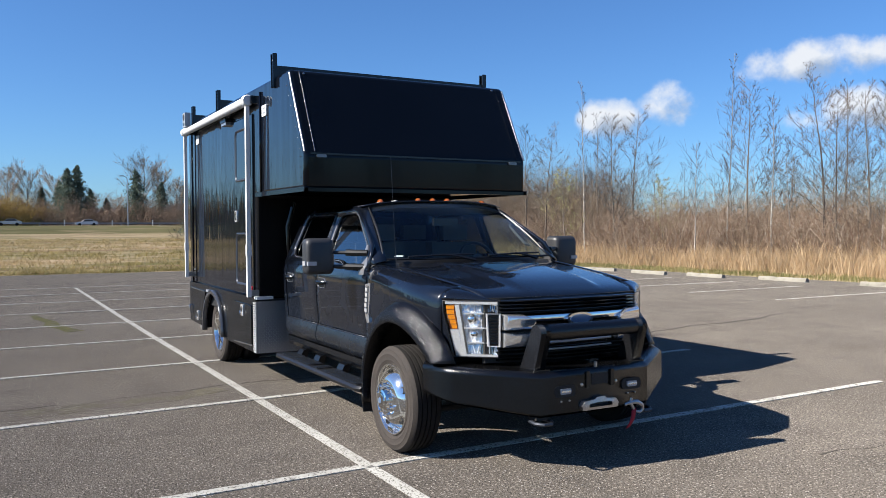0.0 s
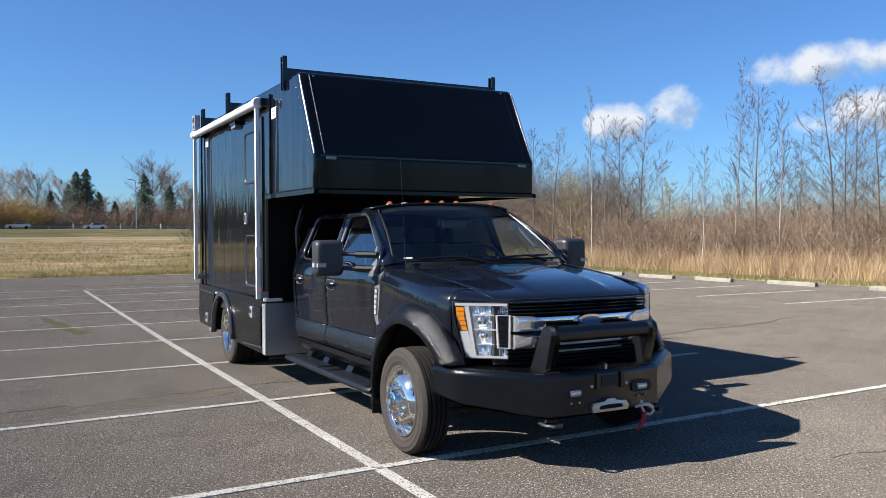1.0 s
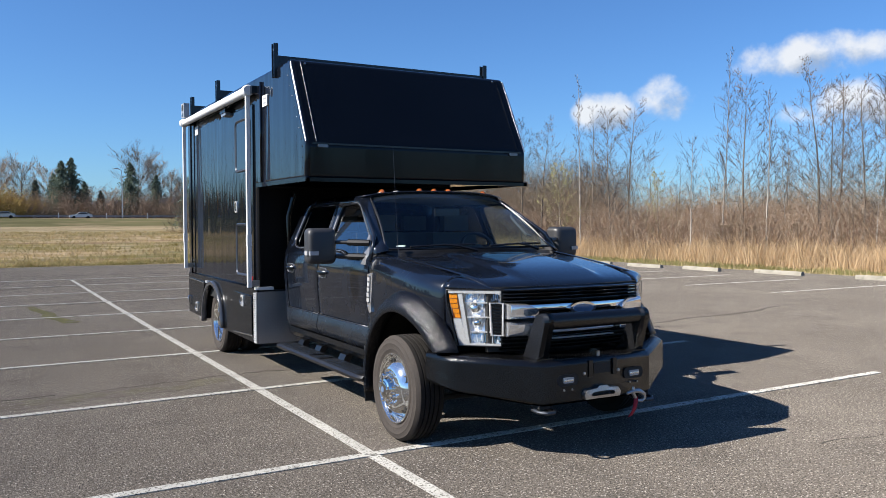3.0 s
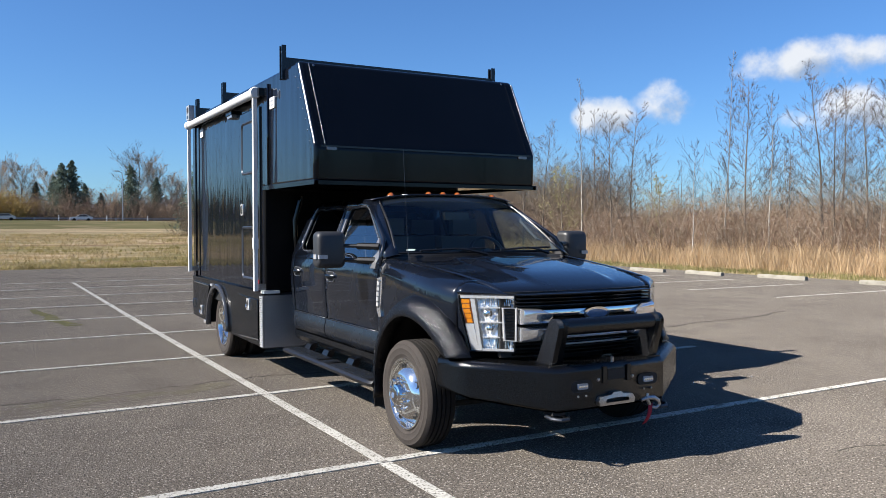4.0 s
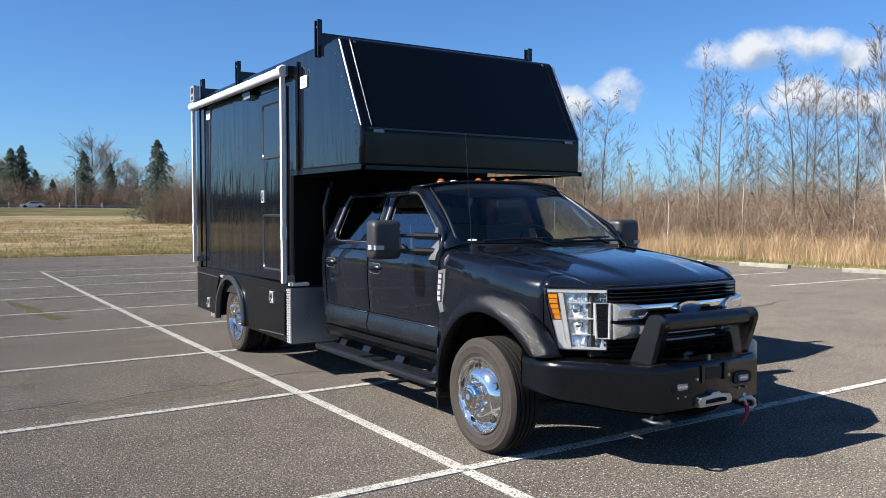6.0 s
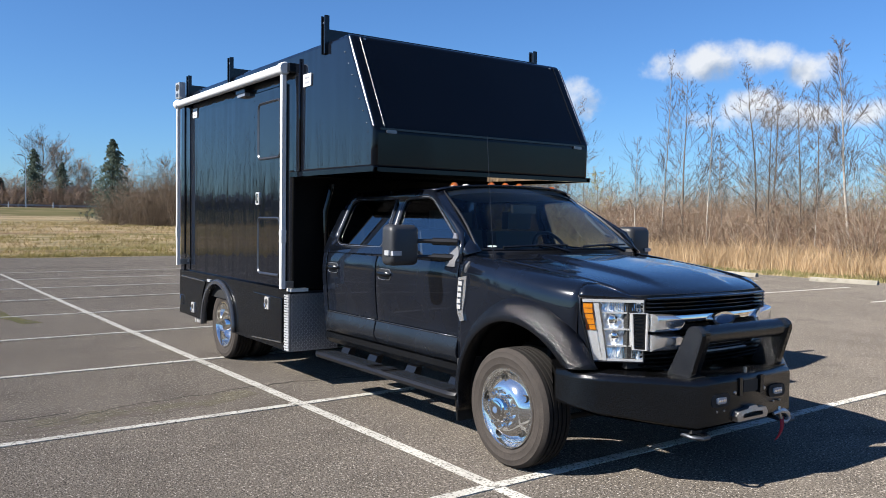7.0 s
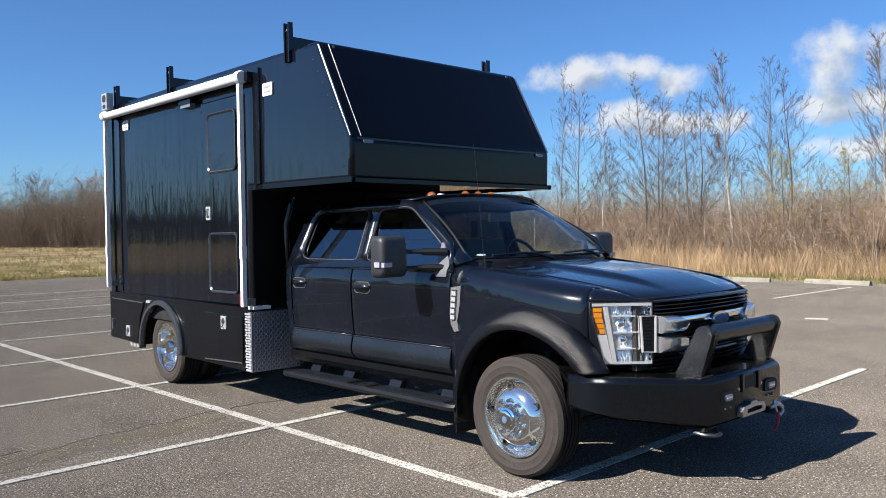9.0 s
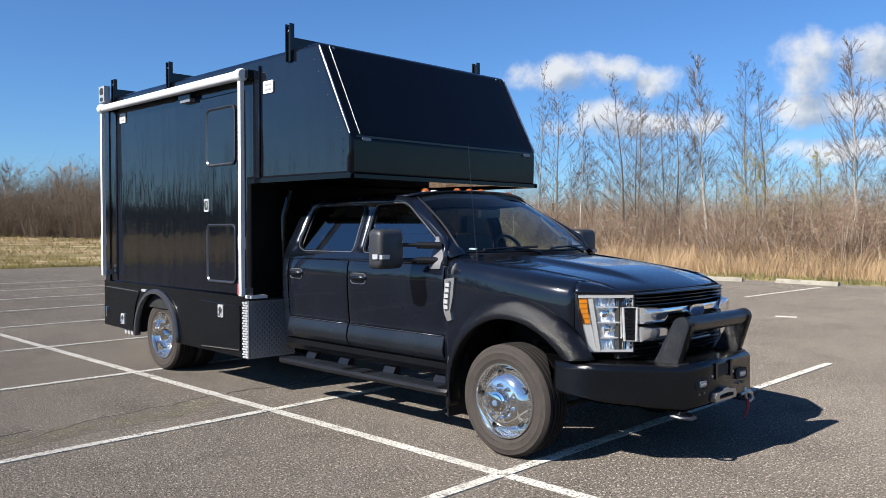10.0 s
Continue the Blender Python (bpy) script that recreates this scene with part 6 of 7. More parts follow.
for s in BOTH:
    part("bar_end", wedge(s, [(0.612, 0.984), (0.612, 1.094), (0.47, 1.088), (0.405, 1.055), (0.385, 1.022), (0.41, 0.988)], 0.048), M_BRIGHT, grille, "pointed chrome end of the grille bar")
    part("block", wedge(s, [(0.612, 0.858), (0.612, 0.962), (0.40, 0.956), (0.372, 0.93), (0.378, 0.862)], 0.034), M_BRIGHT, grille, "chrome block below the grille bar")
bm = bmesh.new()
ring = [(0.120 * math.cos(a), 0.048 * math.sin(a)) for a in (2 * math.pi * k / 32 for k in range(32))]
bm_prism(bm, [(x, 1.040 + z) for x, z in ring], "y", -0.895, -0.850)
bevel(bm, 0.006)
part("oval_plate", bm, M_CHROME, grille, "chrome-rimmed oval plate")
bm = bmesh.new()
bm_prism(bm, [(x * 0.78, 1.040 + z * 0.66) for x, z in ring], "y", -0.9, -0.892)
part("oval_inlay", bm, M_BLUE, grille, "plain blue inlay")

# --- steel bumper with push bar ---
bumper = part_empty("bumper", truck, "heavy black textured steel bumper")
PLAN = [(-1.068, -0.430, 0.735, 0.525), (-0.960, -0.700, 0.732, 0.468), (-0.497, -1.090, 0.712, 0.395), (0.0, -1.098, 0.712, 0.395), (0.462, -1.090, 0.712, 0.395), (0.960, -0.720, 0.732, 0.468), (1.130, -0.430, 0.735, 0.525)]
line = PLAN
bm = bmesh.new()
rings = []
for x, y, t, b in line:
    k = 0.80 if abs(x) > 0.6 else 0.86
    roll = [(x * (1 - 0.034 * (1 - math.cos(q))), y + 0.042 * (1 - math.cos(q)), t - 0.046 * (1 - math.sin(q))) for q in steps(0, math.pi / 2, 7)]
    rings.append(roll + [(x * k, y + 0.30, t + 0.005), (x * k, y + 0.32, t - 0.05), (x * 0.97, y + 0.06, max(b + 0.05, t - 0.16)), (x * 0.98, y + 0.03, b), (x, y, b + 0.03)])
bm_loft(bm, rings)
bevel(bm, 0.007, 2, 24)
even(part("bumper_shell", bm, M_BUMPER, bumper, "black textured bumper shell", smooth=0))
bm = bmesh.new()
bm_prism(bm, [(-0.52, -1.03), (0.52, -1.03), (0.70, -0.55), (-0.70, -0.55)], "z", 0.42, 0.44)
part("skid_plate", bm, M_DARK, bumper)
for s, xi, xo in ((-1, 0.420, 0.505), (1, 0.372, 0.452)):
    bm = bmesh.new()
    lean = [(-0.845, 0.715)] + [(-1.045 + 0.060 * math.cos(a), 0.978 + 0.060 * math.sin(a)) for a in steps(radians(25), radians(195), 11)] + [(-1.025, 0.715)]
    bm_prism(bm, lean, "x", s * xi, s * xo)
    bevel(bm, 0.008, 2)
    even(part("upright", bm, M_LINER, bumper, "leaning textured steel upright", smooth=0))
    bm = bmesh.new()
    bm_prism(bm, [(s * (xi - 0.03), -0.80), (s * (xo + 0.02), -0.80), (s * (xo + 0.02), -1.045), (s * (xi - 0.03), -1.045)], "z", 0.708, 0.721)
    bevel(bm, 0.004)
    part("foot_plate", bm, M_BUMPER, bumper)
bm = bmesh.new()
bm_tube(bm, [(-0.50, -1.045, 0.978), (0.448, -1.045, 0.978)], 0.0575, 24)
bevel(bm, 0.012, 2, 60)
part("top_tube", bm, M_BUMPER, bumper, "thick textured steel cross tube")
for s in BOTH:
    pod = part_empty("fog_light", truck, "small LED light in a black slot")
    bm = bmesh.new()
    bm_prism(bm, rrect(s * 0.30, 0.568, 0.170, 0.072, 0.026), "y", -1.0995, -1.085)
    part("slot", bm, M_DARK, pod, "black recessed slot")
    bm = bmesh.new()
    outer, inner = rrect(s * 0.30, 0.568, 0.180, 0.080, 0.032), rrect(s * 0.30, 0.568, 0.168, 0.070, 0.026)
    rings = [[(x, -1.086, z) for x, z in outer], [(x, -1.101, z) for x, z in outer], [(x, -1.101, z) for x, z in inner], [(x, -1.086, z) for x, z in inner]]
    bm_loft(bm, rings, True, False)
    part("slot_rim", bm, M_DARK, pod)
    bm = bmesh.new()
    bm_prism(bm, rrect(s * 0.30, 0.568, 0.092, 0.040, 0.012), "y", -1.110, -1.096)
    bevel(bm, 0.004)
    part("lens", bm, M_FLOODLENS, pod, "clear LED lens")
    for k in range(4):
        bm = bmesh.new()
        bm_lathe(bm, [(0.001, -0.003), (0.008, -0.002), (0.010, 0.002)], (s * 0.30 - 0.030 + 0.020 * k, -1.110, 0.568), 1, 10, "y")
        part("led", bm, M_ALLOY, pod)
    for dx in (-0.03, 0.04):
        bm = bmesh.new()
        bm_lathe(bm, [(0.001, -0.006), (0.007, -0.005), (0.009, 0.004)], (s * 0.30 + dx, -1.094, 0.498), 1, 10, "y")
        part("bolt", bm, M_STEEL, bumper)
    bm = bmesh.new()
    bm_lathe(bm, [(0.001, -0.010), (0.011, -0.008), (0.014, 0.004)], (s * 0.155, -1.096, 0.600), 1, 12, "y")
    part("bolt", bm, M_STEEL, bumper)
bm = bmesh.new()
bm_prism(bm, rrect(0.005, 0.630, 0.15, 0.075, 0.008), "y", -1.1015, -1.09)
part("winch_hatch", bm, M_DARK, bumper)
for x in (-0.105, 0.115):
    bm = bmesh.new()
    bm_box(bm, x - 0.016, x + 0.016, -1.110, -1.090, 0.575, 0.690)
    bevel(bm, 0.005)
    part("bracket", bm, M_COAT, bumper)
bm = bmesh.new()
bm_tube(bm, [(0.0, -1.06, 0.71), (0.0, -1.06, 0.745)], 0.012, 10)
part("stud", bm, M_STEEL, bumper)
fair = part_empty("fairlead", truck, "grey cast aluminium rope fairlead")
bm = bmesh.new()
outer = [(-0.155, 0.415), (-0.165, 0.455), (-0.140, 0.495), (-0.04, 0.505), (-0.02, 0.525), (0.06, 0.525), (0.08, 0.505), (0.175, 0.495), (0.20, 0.455), (0.19, 0.415)]
inner = [(-0.095, 0.440), (-0.100, 0.455), (-0.090, 0.472), (-0.035, 0.476), (-0.015, 0.478), (0.05, 0.478), (0.07, 0.476), (0.125, 0.472), (0.135, 0.455), (0.130, 0.440)]
outer, inner = [[(-0.012 + (x - 0.02) * 0.90, 0.45 + (z - 0.45) * 0.8) for x, z in ring] for ring in (outer, inner)]
rings = [[(x, -1.092, z) for x, z in outer], [(x, -1.135, z) for x, z in outer], [(x, -1.140, z) for x, z in inner], [(x, -1.092, z) for x, z in inner]]
bm_loft(bm, rings, True, False)
bevel(bm, 0.006)
part("casting", bm, M_STEEL, fair)
bm = bmesh.new()
bm_box(bm, -0.115, 0.090, -1.102, -1.092, 0.440, 0.475)
part("opening", bm, M_DARK, fair)
hook = part_empty("winch_hook", truck, "steel winch hook with a red strap")
bm = bmesh.new()
bm_tube(bm, [(0.20, -1.14, 0.430), (0.26, -1.15, 0.445), (0.31, -1.15, 0.440), (0.35, -1.15, 0.415), (0.36, -1.15, 0.385), (0.33, -1.15, 0.365), (0.29, -1.15, 0.375)], [0.012, 0.016, 0.018, 0.018, 0.016, 0.014, 0.008], 8)
bm_tube(bm, [(0.255, -1.15, 0.475), (0.25, -1.15, 0.43), (0.275, -1.15, 0.39)], [0.010, 0.014, 0.012], 8)
part("hook", bm, M_STEEL, hook)
bm = bmesh.new()
bm_grid(bm, lambda t, u: (lerp(0.275, 0.215, t) + u * 0.020, -1.155 - 0.02 * math.sin(t * 3), lerp(0.395, 0.265, t) + u * 0.006), steps(0, 1, 7), (-1, 0, 1))
part("strap", bm, M_STRAP, hook, "red webbing strap", thick=0.005)
for x in (-0.46, 0.44):
    tow = part_empty("tow_loop", truck, "steel tow loop below the bumper")
    bm = bmesh.new()
    bm_box(bm, x - 0.05, x + 0.05, -1.05, -0.95, 0.375, 0.42)
    bevel(bm, 0.01)
    part("mount", bm, M_DARK, tow)
    bm = bmesh.new()
    bm_tube(bm, [(x - 0.062, -0.98, 0.365), (x - 0.066, -1.07, 0.360), (x - 0.03, -1.115, 0.358), (x + 0.03, -1.115, 0.358), (x + 0.066, -1.07, 0.360), (x + 0.062, -0.98, 0.365)], 0.014, 8)
    part("loop", bm, M_GUN, tow)

# --- side steps ---
for s in BOTH:
    step = part_empty("side_step", truck, "long black side step with ribbed treads")
    bm = bmesh.new()
    rings = []
    for y, k in ((0.56, 0.75), (0.60, 0.95), (0.66, 1.0), (2.74, 1.0), (2.80, 0.95), (2.84, 0.75)):
        rings.append([(s * (1.06 + (x - 1.06) * k), y, z) for x, z in ((1.165, 0.388), (1.155, 0.362), (0.985, 0.358), (0.955, 0.375), (0.965, 0.402), (1.145, 0.408))])
    bm_loft(bm, rings)
    bevel(bm, 0.008)
    part("board", bm, M_PLASTIC, step)
    for y0, y1 in ((0.66, 1.52), (1.60, 1.76), (1.84, 2.74)):
        bm = bmesh.new()
        bm_prism(bm, [(s * x, y) for x, y in rrect(1.055, (y0 + y1) / 2, 0.165, y1 - y0, 0.03)], "z", 0.404, 0.4115)
        part("tread_pad", bm, M_PLASTIC, step)
        for k in range(8):
            x = 0.985 + 0.0185 * k
            bm = bmesh.new()
            bm_box(bm, min(s * x, s * (x + 0.009)), max(s * x, s * (x + 0.009)), y0 + 0.03, y1 - 0.03, 0.4105, 0.416)
            part("tread_rib", bm, M_CLAD, step)
    for y in (0.80, 1.42, 2.05, 2.55):
        bm = bmesh.new()
        bm_loft(bm, [[(s * x, y + d, z) for x, z in ((1.00, 0.372), (0.985, 0.408), (0.955, 0.462), (0.90, 0.470), (0.90, 0.430), (0.93, 0.38), (0.94, 0.362))] for d in (-0.07, 0.07)])
        bevel(bm, 0.006)
        part("bracket", bm, M_COAT, step)

# --- the box body ---
BACK, FRONT, NOSE, BOXW = 6.64, 3.20, 1.60, 1.235
box = part_empty("box_body", truck, "black panelled box body reaching over the cab")
bm = bmesh.new()
prof = [(BACK, 0.955), (FRONT, 0.955), (FRONT, 2.105), (NOSE + 0.01, 2.085), (NOSE, 2.43), (2.05, 3.280), (BACK, 3.300)]
bm_prism(bm, prof, "x", -BOXW, BOXW)
bmesh.ops.triangulate(bm, faces=[f for f in bm.faces if len(f.verts) > 4])
edges = [e for e in bm.edges if len(e.link_faces) == 2 and e.calc_face_angle(0) > radians(20)]
bmesh.ops.bevel(bm, geom=edges, offset=0.042, segments=4, profile=0.5, affect="EDGES", clamp_overlap=True)
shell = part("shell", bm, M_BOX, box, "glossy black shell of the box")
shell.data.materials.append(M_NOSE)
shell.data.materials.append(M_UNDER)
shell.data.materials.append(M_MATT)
# materials by facing; the front wall's dull black stands in for cavity shade
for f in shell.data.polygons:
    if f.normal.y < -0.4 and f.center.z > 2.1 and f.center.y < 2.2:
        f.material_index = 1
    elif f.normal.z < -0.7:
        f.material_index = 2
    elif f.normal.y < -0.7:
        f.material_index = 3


def side_strip(name, y0, y1, z0, z1, s, mat, out=0.012, off=0.003, parent=None, label=""):
    bm = bmesh.new()
    bm_box(bm, min(s * (BOXW - 0.004), s * (BOXW + out)), max(s * (BOXW - 0.004), s * (BOXW + out)), y0, y1, z0, z1)
    if off:
        bevel(bm, off)
    return part(name, bm, mat, parent or box, label)


# mouldings of the nose: bright folded corner edges, the lip below, rivets
for s in BOTH:
    off_face = Vector((0, -0.85, 0.45)).normalized()
    foot, top = Vector((0, NOSE, 2.43)), Vector((0, 2.05, 3.28))
    bm = bmesh.new()
    bm_tube(bm, [foot.lerp(top, t) + off_face * -0.012 + Vector((s * (BOXW - 0.010), 0, 0)) for t in (0.02, 0.3, 0.7, 0.965)], [0.010, 0.013, 0.013, 0.010], 10)
    part("corner_bead", bm, M_BEAD, box, "bright folded corner edge")
    bm = bmesh.new()
    bm_tube(bm, [foot.lerp(top, t) + off_face * 0.003 + Vector((s * (BOXW - 0.105), 0, 0)) for t in (0.015, 0.5, 0.97)], 0.0038, 8)
    # sunlit glint put into the material: bright seam sunward, black on the far side
    part("seam_bead", bm, M_BEAD if s < 0 else M_NOSE, box, "thin seam along the sloping front")
    c = foot.lerp(top, 0.955) + Vector((s * (BOXW - 0.15), 0, 0))
    bm = bmesh.new()
    bm_tube(bm, [c, c + off_face * 0.006, c + off_face * 0.009], [0.013, 0.011, 0.003], 8)
    part("screw", bm, M_STEEL, box)
    bm = bmesh.new()
    bm_prism(bm, [(FRONT, 2.080), (NOSE - 0.01, 2.068), (NOSE - 0.01, 2.112), (FRONT, 2.125)], "x", s * (BOXW - 0.03), s * (BOXW + 0.012))
    bevel(bm, 0.008, 2)
    part("lower_lip", bm, M_NOSE, box, "black lip along the bottom of the nose")
    for k in range(7):
        t = (k + 0.5) / 7
        bm = bmesh.new()
        bm_lathe(bm, [(0.001, 0.007), (0.006, 0.005), (0.009, 0.0)], (s * (BOXW - 0.001), lerp(1.69, 2.14, t), lerp(2.42, 3.18, t)), s, 8, "x")
        part("rivet", bm, M_GUN, box)
    for z in (2.20, 2.30, 2.40):
        bm = bmesh.new()
        bm_lathe(bm, [(0.001, 0.007), (0.006, 0.005), (0.009, 0.0)], (s * (BOXW - 0.001), 1.70, z), s, 8, "x")
        part("rivet", bm, M_SATIN, box)
    # joint strips that part the side into panels
    side_strip("joint_strip", 2.985, 3.085, 2.13, 3.20, s, M_BOX, 0.022, 0.006)
    side_strip("joint_strip", 6.285, 6.315, 1.00, 3.15, s, M_BOX, 0.010)
    side_strip("joint_strip", 6.50, 6.63, 0.98, 3.20, s, M_BOX, 0.014, 0.006)
    bm = bmesh.new()
    bm_prism(bm, [(FRONT, 0.93), (BACK + 0.01, 0.955), (BACK + 0.01, 0.985), (FRONT, 0.965)], "x", s * (BOXW - 0.02), s * (BOXW + 0.026))
    bevel(bm, 0.006)
    part("floor_rail", bm, M_SATIN, box, "black rail along the floor of the box")
bm = bmesh.new()
bm_box(bm, -BOXW, BOXW, NOSE - 0.010, NOSE + 0.03, 2.068, 2.104)
bevel(bm, 0.010)
part("lower_lip", bm, M_NOSE, box)
bm = bmesh.new()
bm_box(bm, -BOXW + 0.06, BOXW - 0.06, NOSE - 0.004, NOSE + 0.02, 2.414, 2.432)
bevel(bm, 0.004)
part("fold_strip", bm, M_SATIN, box)
for x in (-1.07, 1.07):
    mk = part_empty("marker_light", truck, "small clear marker light")
    bm = bmesh.new()
    bm_prism(bm, rrect(x, 2.402, 0.100, 0.028, 0.012), "y", NOSE - 0.014, NOSE + 0.02)
    bevel(bm, 0.004)
    part("lens", bm, M_MARKER, mk)

# side door of the box
door = side_strip("entry_door", 3.31, 4.115, 0.99, 3.00, -1, M_BOX, 0.010, 0.004, truck, label="black side door with two framed windows, closed")
D_X = BOXW + 0.010
for z0, z1, nm in ((2.285, 2.885, "upper"), (1.085, 1.690, "lower")):
    cy, cz, w, h = 3.715, (z0 + z1) / 2, 0.585, z1 - z0
    bm = bmesh.new()
    outer, inner = rrect(cy, cz, w, h, 0.07, 6), rrect(cy, cz, w - 0.055, h - 0.055, 0.05, 6)
    rings = [[(-D_X + 0.002, y, z) for y, z in outer], [(-D_X - 0.014, y, z) for y, z in outer], [(-D_X - 0.018, y, z) for y, z in rrect(cy, cz, w - 0.02, h - 0.02, 0.065, 6)], [(-D_X - 0.004, y, z) for y, z in inner]]
    bm_loft(bm, rings, True, False)
    part("window_frame", bm, M_GUN, door, "dark metal window frame with rounded corners")
    bm = bmesh.new()
    bm_prism(bm, inner, "x", -D_X - 0.006, -D_X + 0.001)
    part("window_pane", bm, M_PRIVGLOSS if nm == "upper" else M_BOX, door, "dark tinted glass" if nm == "upper" else "black glossy lower panel")
latch = part_empty("latch", truck, "chrome paddle latch")
bm = bmesh.new()
bm_prism(bm, rrect(4.01, 1.885, 0.095, 0.135, 0.012), "x", -D_X - 0.012, -D_X)
bevel(bm, 0.004)
part("plate", bm, M_SILVER, latch)
bm = bmesh.new()
bm_prism(bm, rrect(4.01, 1.885, 0.062, 0.095, 0.010), "x", -D_X - 0.0135, -D_X - 0.010)
part("recess", bm, M_DARK, latch)
bm = bmesh.new()
bm_box(bm, -D_X - 0.026, -D_X - 0.010, 3.985, 4.03, 1.862, 1.918)
bevel(bm, 0.006)
part("paddle", bm, M_ALLOY, latch)
side_strip("door_gap", 4.116, 4.126, 0.99, 3.02, -1, M_DARK, 0.003, 0)
side_strip("door_gap", 3.31, 4.126, 3.001, 3.012, -1, M_DARK, 0.003, 0)
side_strip("hinge", 3.285, 3.309, 0.99, 3.00, -1, M_SATIN, 0.018, 0.005)
for k in range(12):
    bm = bmesh.new()
    bm_lathe(bm, [(0.001, 0.006), (0.005, 0.005), (0.007, 0.0)], (-BOXW, 4.145, 1.06 + 0.17 * k), -1, 8, "x")
    part("rivet", bm, M_SATIN, box)
porch = part_empty("porch_light", truck, "small black and clear lamp above the door")
bm = bmesh.new()
bm_box(bm, -BOXW - 0.07, -BOXW + 0.01, 4.26, 4.52, 3.035, 3.075)
bevel(bm, 0.012)
part("hood", bm, M_SATIN, porch)
bm = bmesh.new()
bm_box(bm, -BOXW - 0.06, -BOXW, 4.28, 4.50, 3.000, 3.037)
bevel(bm, 0.012)
part("lens", bm, M_MARKER, porch)
bm = bmesh.new()
bm_prism(bm, rrect(3.375, 1.035, 0.058, 0.115, 0.006), "x", -BOXW - 0.018, -BOXW)
part("reflector", bm, M_RED, box, "red side reflector")
for y, z, w, h in ((2.84, 2.98, 0.165, 0.118), (6.09, 3.00, 0.165, 0.118)):
    stick = part_empty("notice", truck, "small white notice with grey print")
    bm = bmesh.new()
    bm_prism(bm, rrect(y, z, w, h, 0.012), "x", -BOXW - 0.012, -BOXW)
    part("card", bm, M_STICKER, stick)
    for dz in (0.022, -0.022):
        bm = bmesh.new()
        bm_box(bm, -BOXW - 0.0145, -BOXW - 0.011, y - 0.05, y + 0.05, z + dz - 0.008, z + dz + 0.008)
        part("print_bar", bm, M_GREYPRINT, stick)
for z in (1.10, 1.16):
    side_strip("clip", 6.33, 6.37, z, z + 0.03, -1, M_STEEL, 0.014, 0.004)

# --- lower skirt with lockers ---
for s in BOTH:
    skirt = part_empty("skirt", truck, "black side skirt with locker doors")
    X0, X1 = BOXW - 0.03, BOXW + 0.012

    def plate(name, outline, mat, x0, x1, off=0.004, parent=skirt, label=""):
        bm = bmesh.new()
        bm_prism(bm, outline, "x", s * x0, s * x1)
        if off:
            bmesh.ops.triangulate(bm, faces=[f for f in bm.faces if len(f.verts) > 8])
            bevel(bm, off)
        return part(name, bm, mat, parent, label)

    arch = [(5.17 + 0.50 * math.cos(a), 0.40 + 0.49 * math.sin(a)) for a in steps(0, math.pi, 19)]
    bm = bmesh.new()
    outline = [(FRONT + 0.06, 0.36), (FRONT + 0.06, 0.93), (6.655, 0.955), (6.655, 0.42)] + [(5.67, 0.40)] + arch[1:-1] + [(4.67, 0.37)]
    edges = []
    v = [bm.verts.new((s * X1, y, z)) for y, z in outline]
    edges = [bm.edges.new((v[i], v[(i + 1) % len(v)])) for i in range(len(v))]
    bmesh.ops.triangle_fill(bm, use_beauty=True, edges=edges)
    part("panel", bm, M_SATIN, skirt, thick=0.02, smooth=0)
    bm = bmesh.new()
    bm_grid(bm, lambda a, t: (s * (BOXW + (0.016, 0.045, 0.060, 0.062, 0.045, 0.0)[t]), 5.17 + (0.555, 0.553, 0.54, 0.505, 0.495, 0.492)[t] * math.cos(a), 0.40 + (0.545, 0.543, 0.53, 0.495, 0.485, 0.482)[t] * math.sin(a)),
            steps(radians(-4), radians(182), 26), range(6))
    part("wheel_flare", bm, M_GUNPAINT, skirt, "dark glossy rolled wheel arch", thick=0.006)
    bm = bmesh.new()
    bm_grid(bm, lambda a, x: (s * x, 5.17 + 0.51 * math.cos(a), 0.40 + 0.50 * math.sin(a)), steps(radians(0), radians(180), 18), (0.62, BOXW))
    part("wheel_liner", bm, M_MATT, skirt, thick=0.01)
    locker = plate("locker_door", [(3.34, 0.435), (4.10, 0.405), (4.10, 0.885), (3.34, 0.875)], M_SATIN, X1 + 0.010, X1 + 0.024, 0.004, label="black locker door with a chrome latch")
    plate("edge_strip", [(3.34, 0.428), (4.10, 0.398), (4.10, 0.410), (3.34, 0.440)], M_ALLOY, X1 + 0.020, X1 + 0.030, 0, skirt, "bright edge below the locker door")
    locker2 = plate("locker_door", [(5.80, 0.46), (6.56, 0.47), (6.56, 0.905), (5.62, 0.890), (5.72, 0.74)], M_SATIN, X1 + 0.010, X1 + 0.022, 0.004, label="black rear locker door")
    plate("edge_strip", [(5.64, 0.888), (6.55, 0.905), (6.55, 0.915), (5.64, 0.898)], M_ALLOY, X1 + 0.018, X1 + 0.028, 0, skirt)
    for y, z, lk in ((3.69, 0.800, locker), (6.06, 0.535, locker2)):
        la = part_empty("latch", truck, "chrome folding latch")
        bm = bmesh.new()
        bm_prism(bm, rrect(y, z, 0.100, 0.130, 0.010), "x", s * (X1 + 0.020), s * (X1 + 0.036))
        bevel(bm, 0.004)
        part("plate", bm, M_SILVER, la)
        bm = bmesh.new()
        bm_lathe(bm, [(0.001, 0.010), (0.024, 0.008), (0.032, 0.002), (0.036, -0.002)], (s * (X1 + 0.036), y, z + 0.012), s, 16, "x")
        part("ring", bm, M_DARK, la)
        bm = bmesh.new()
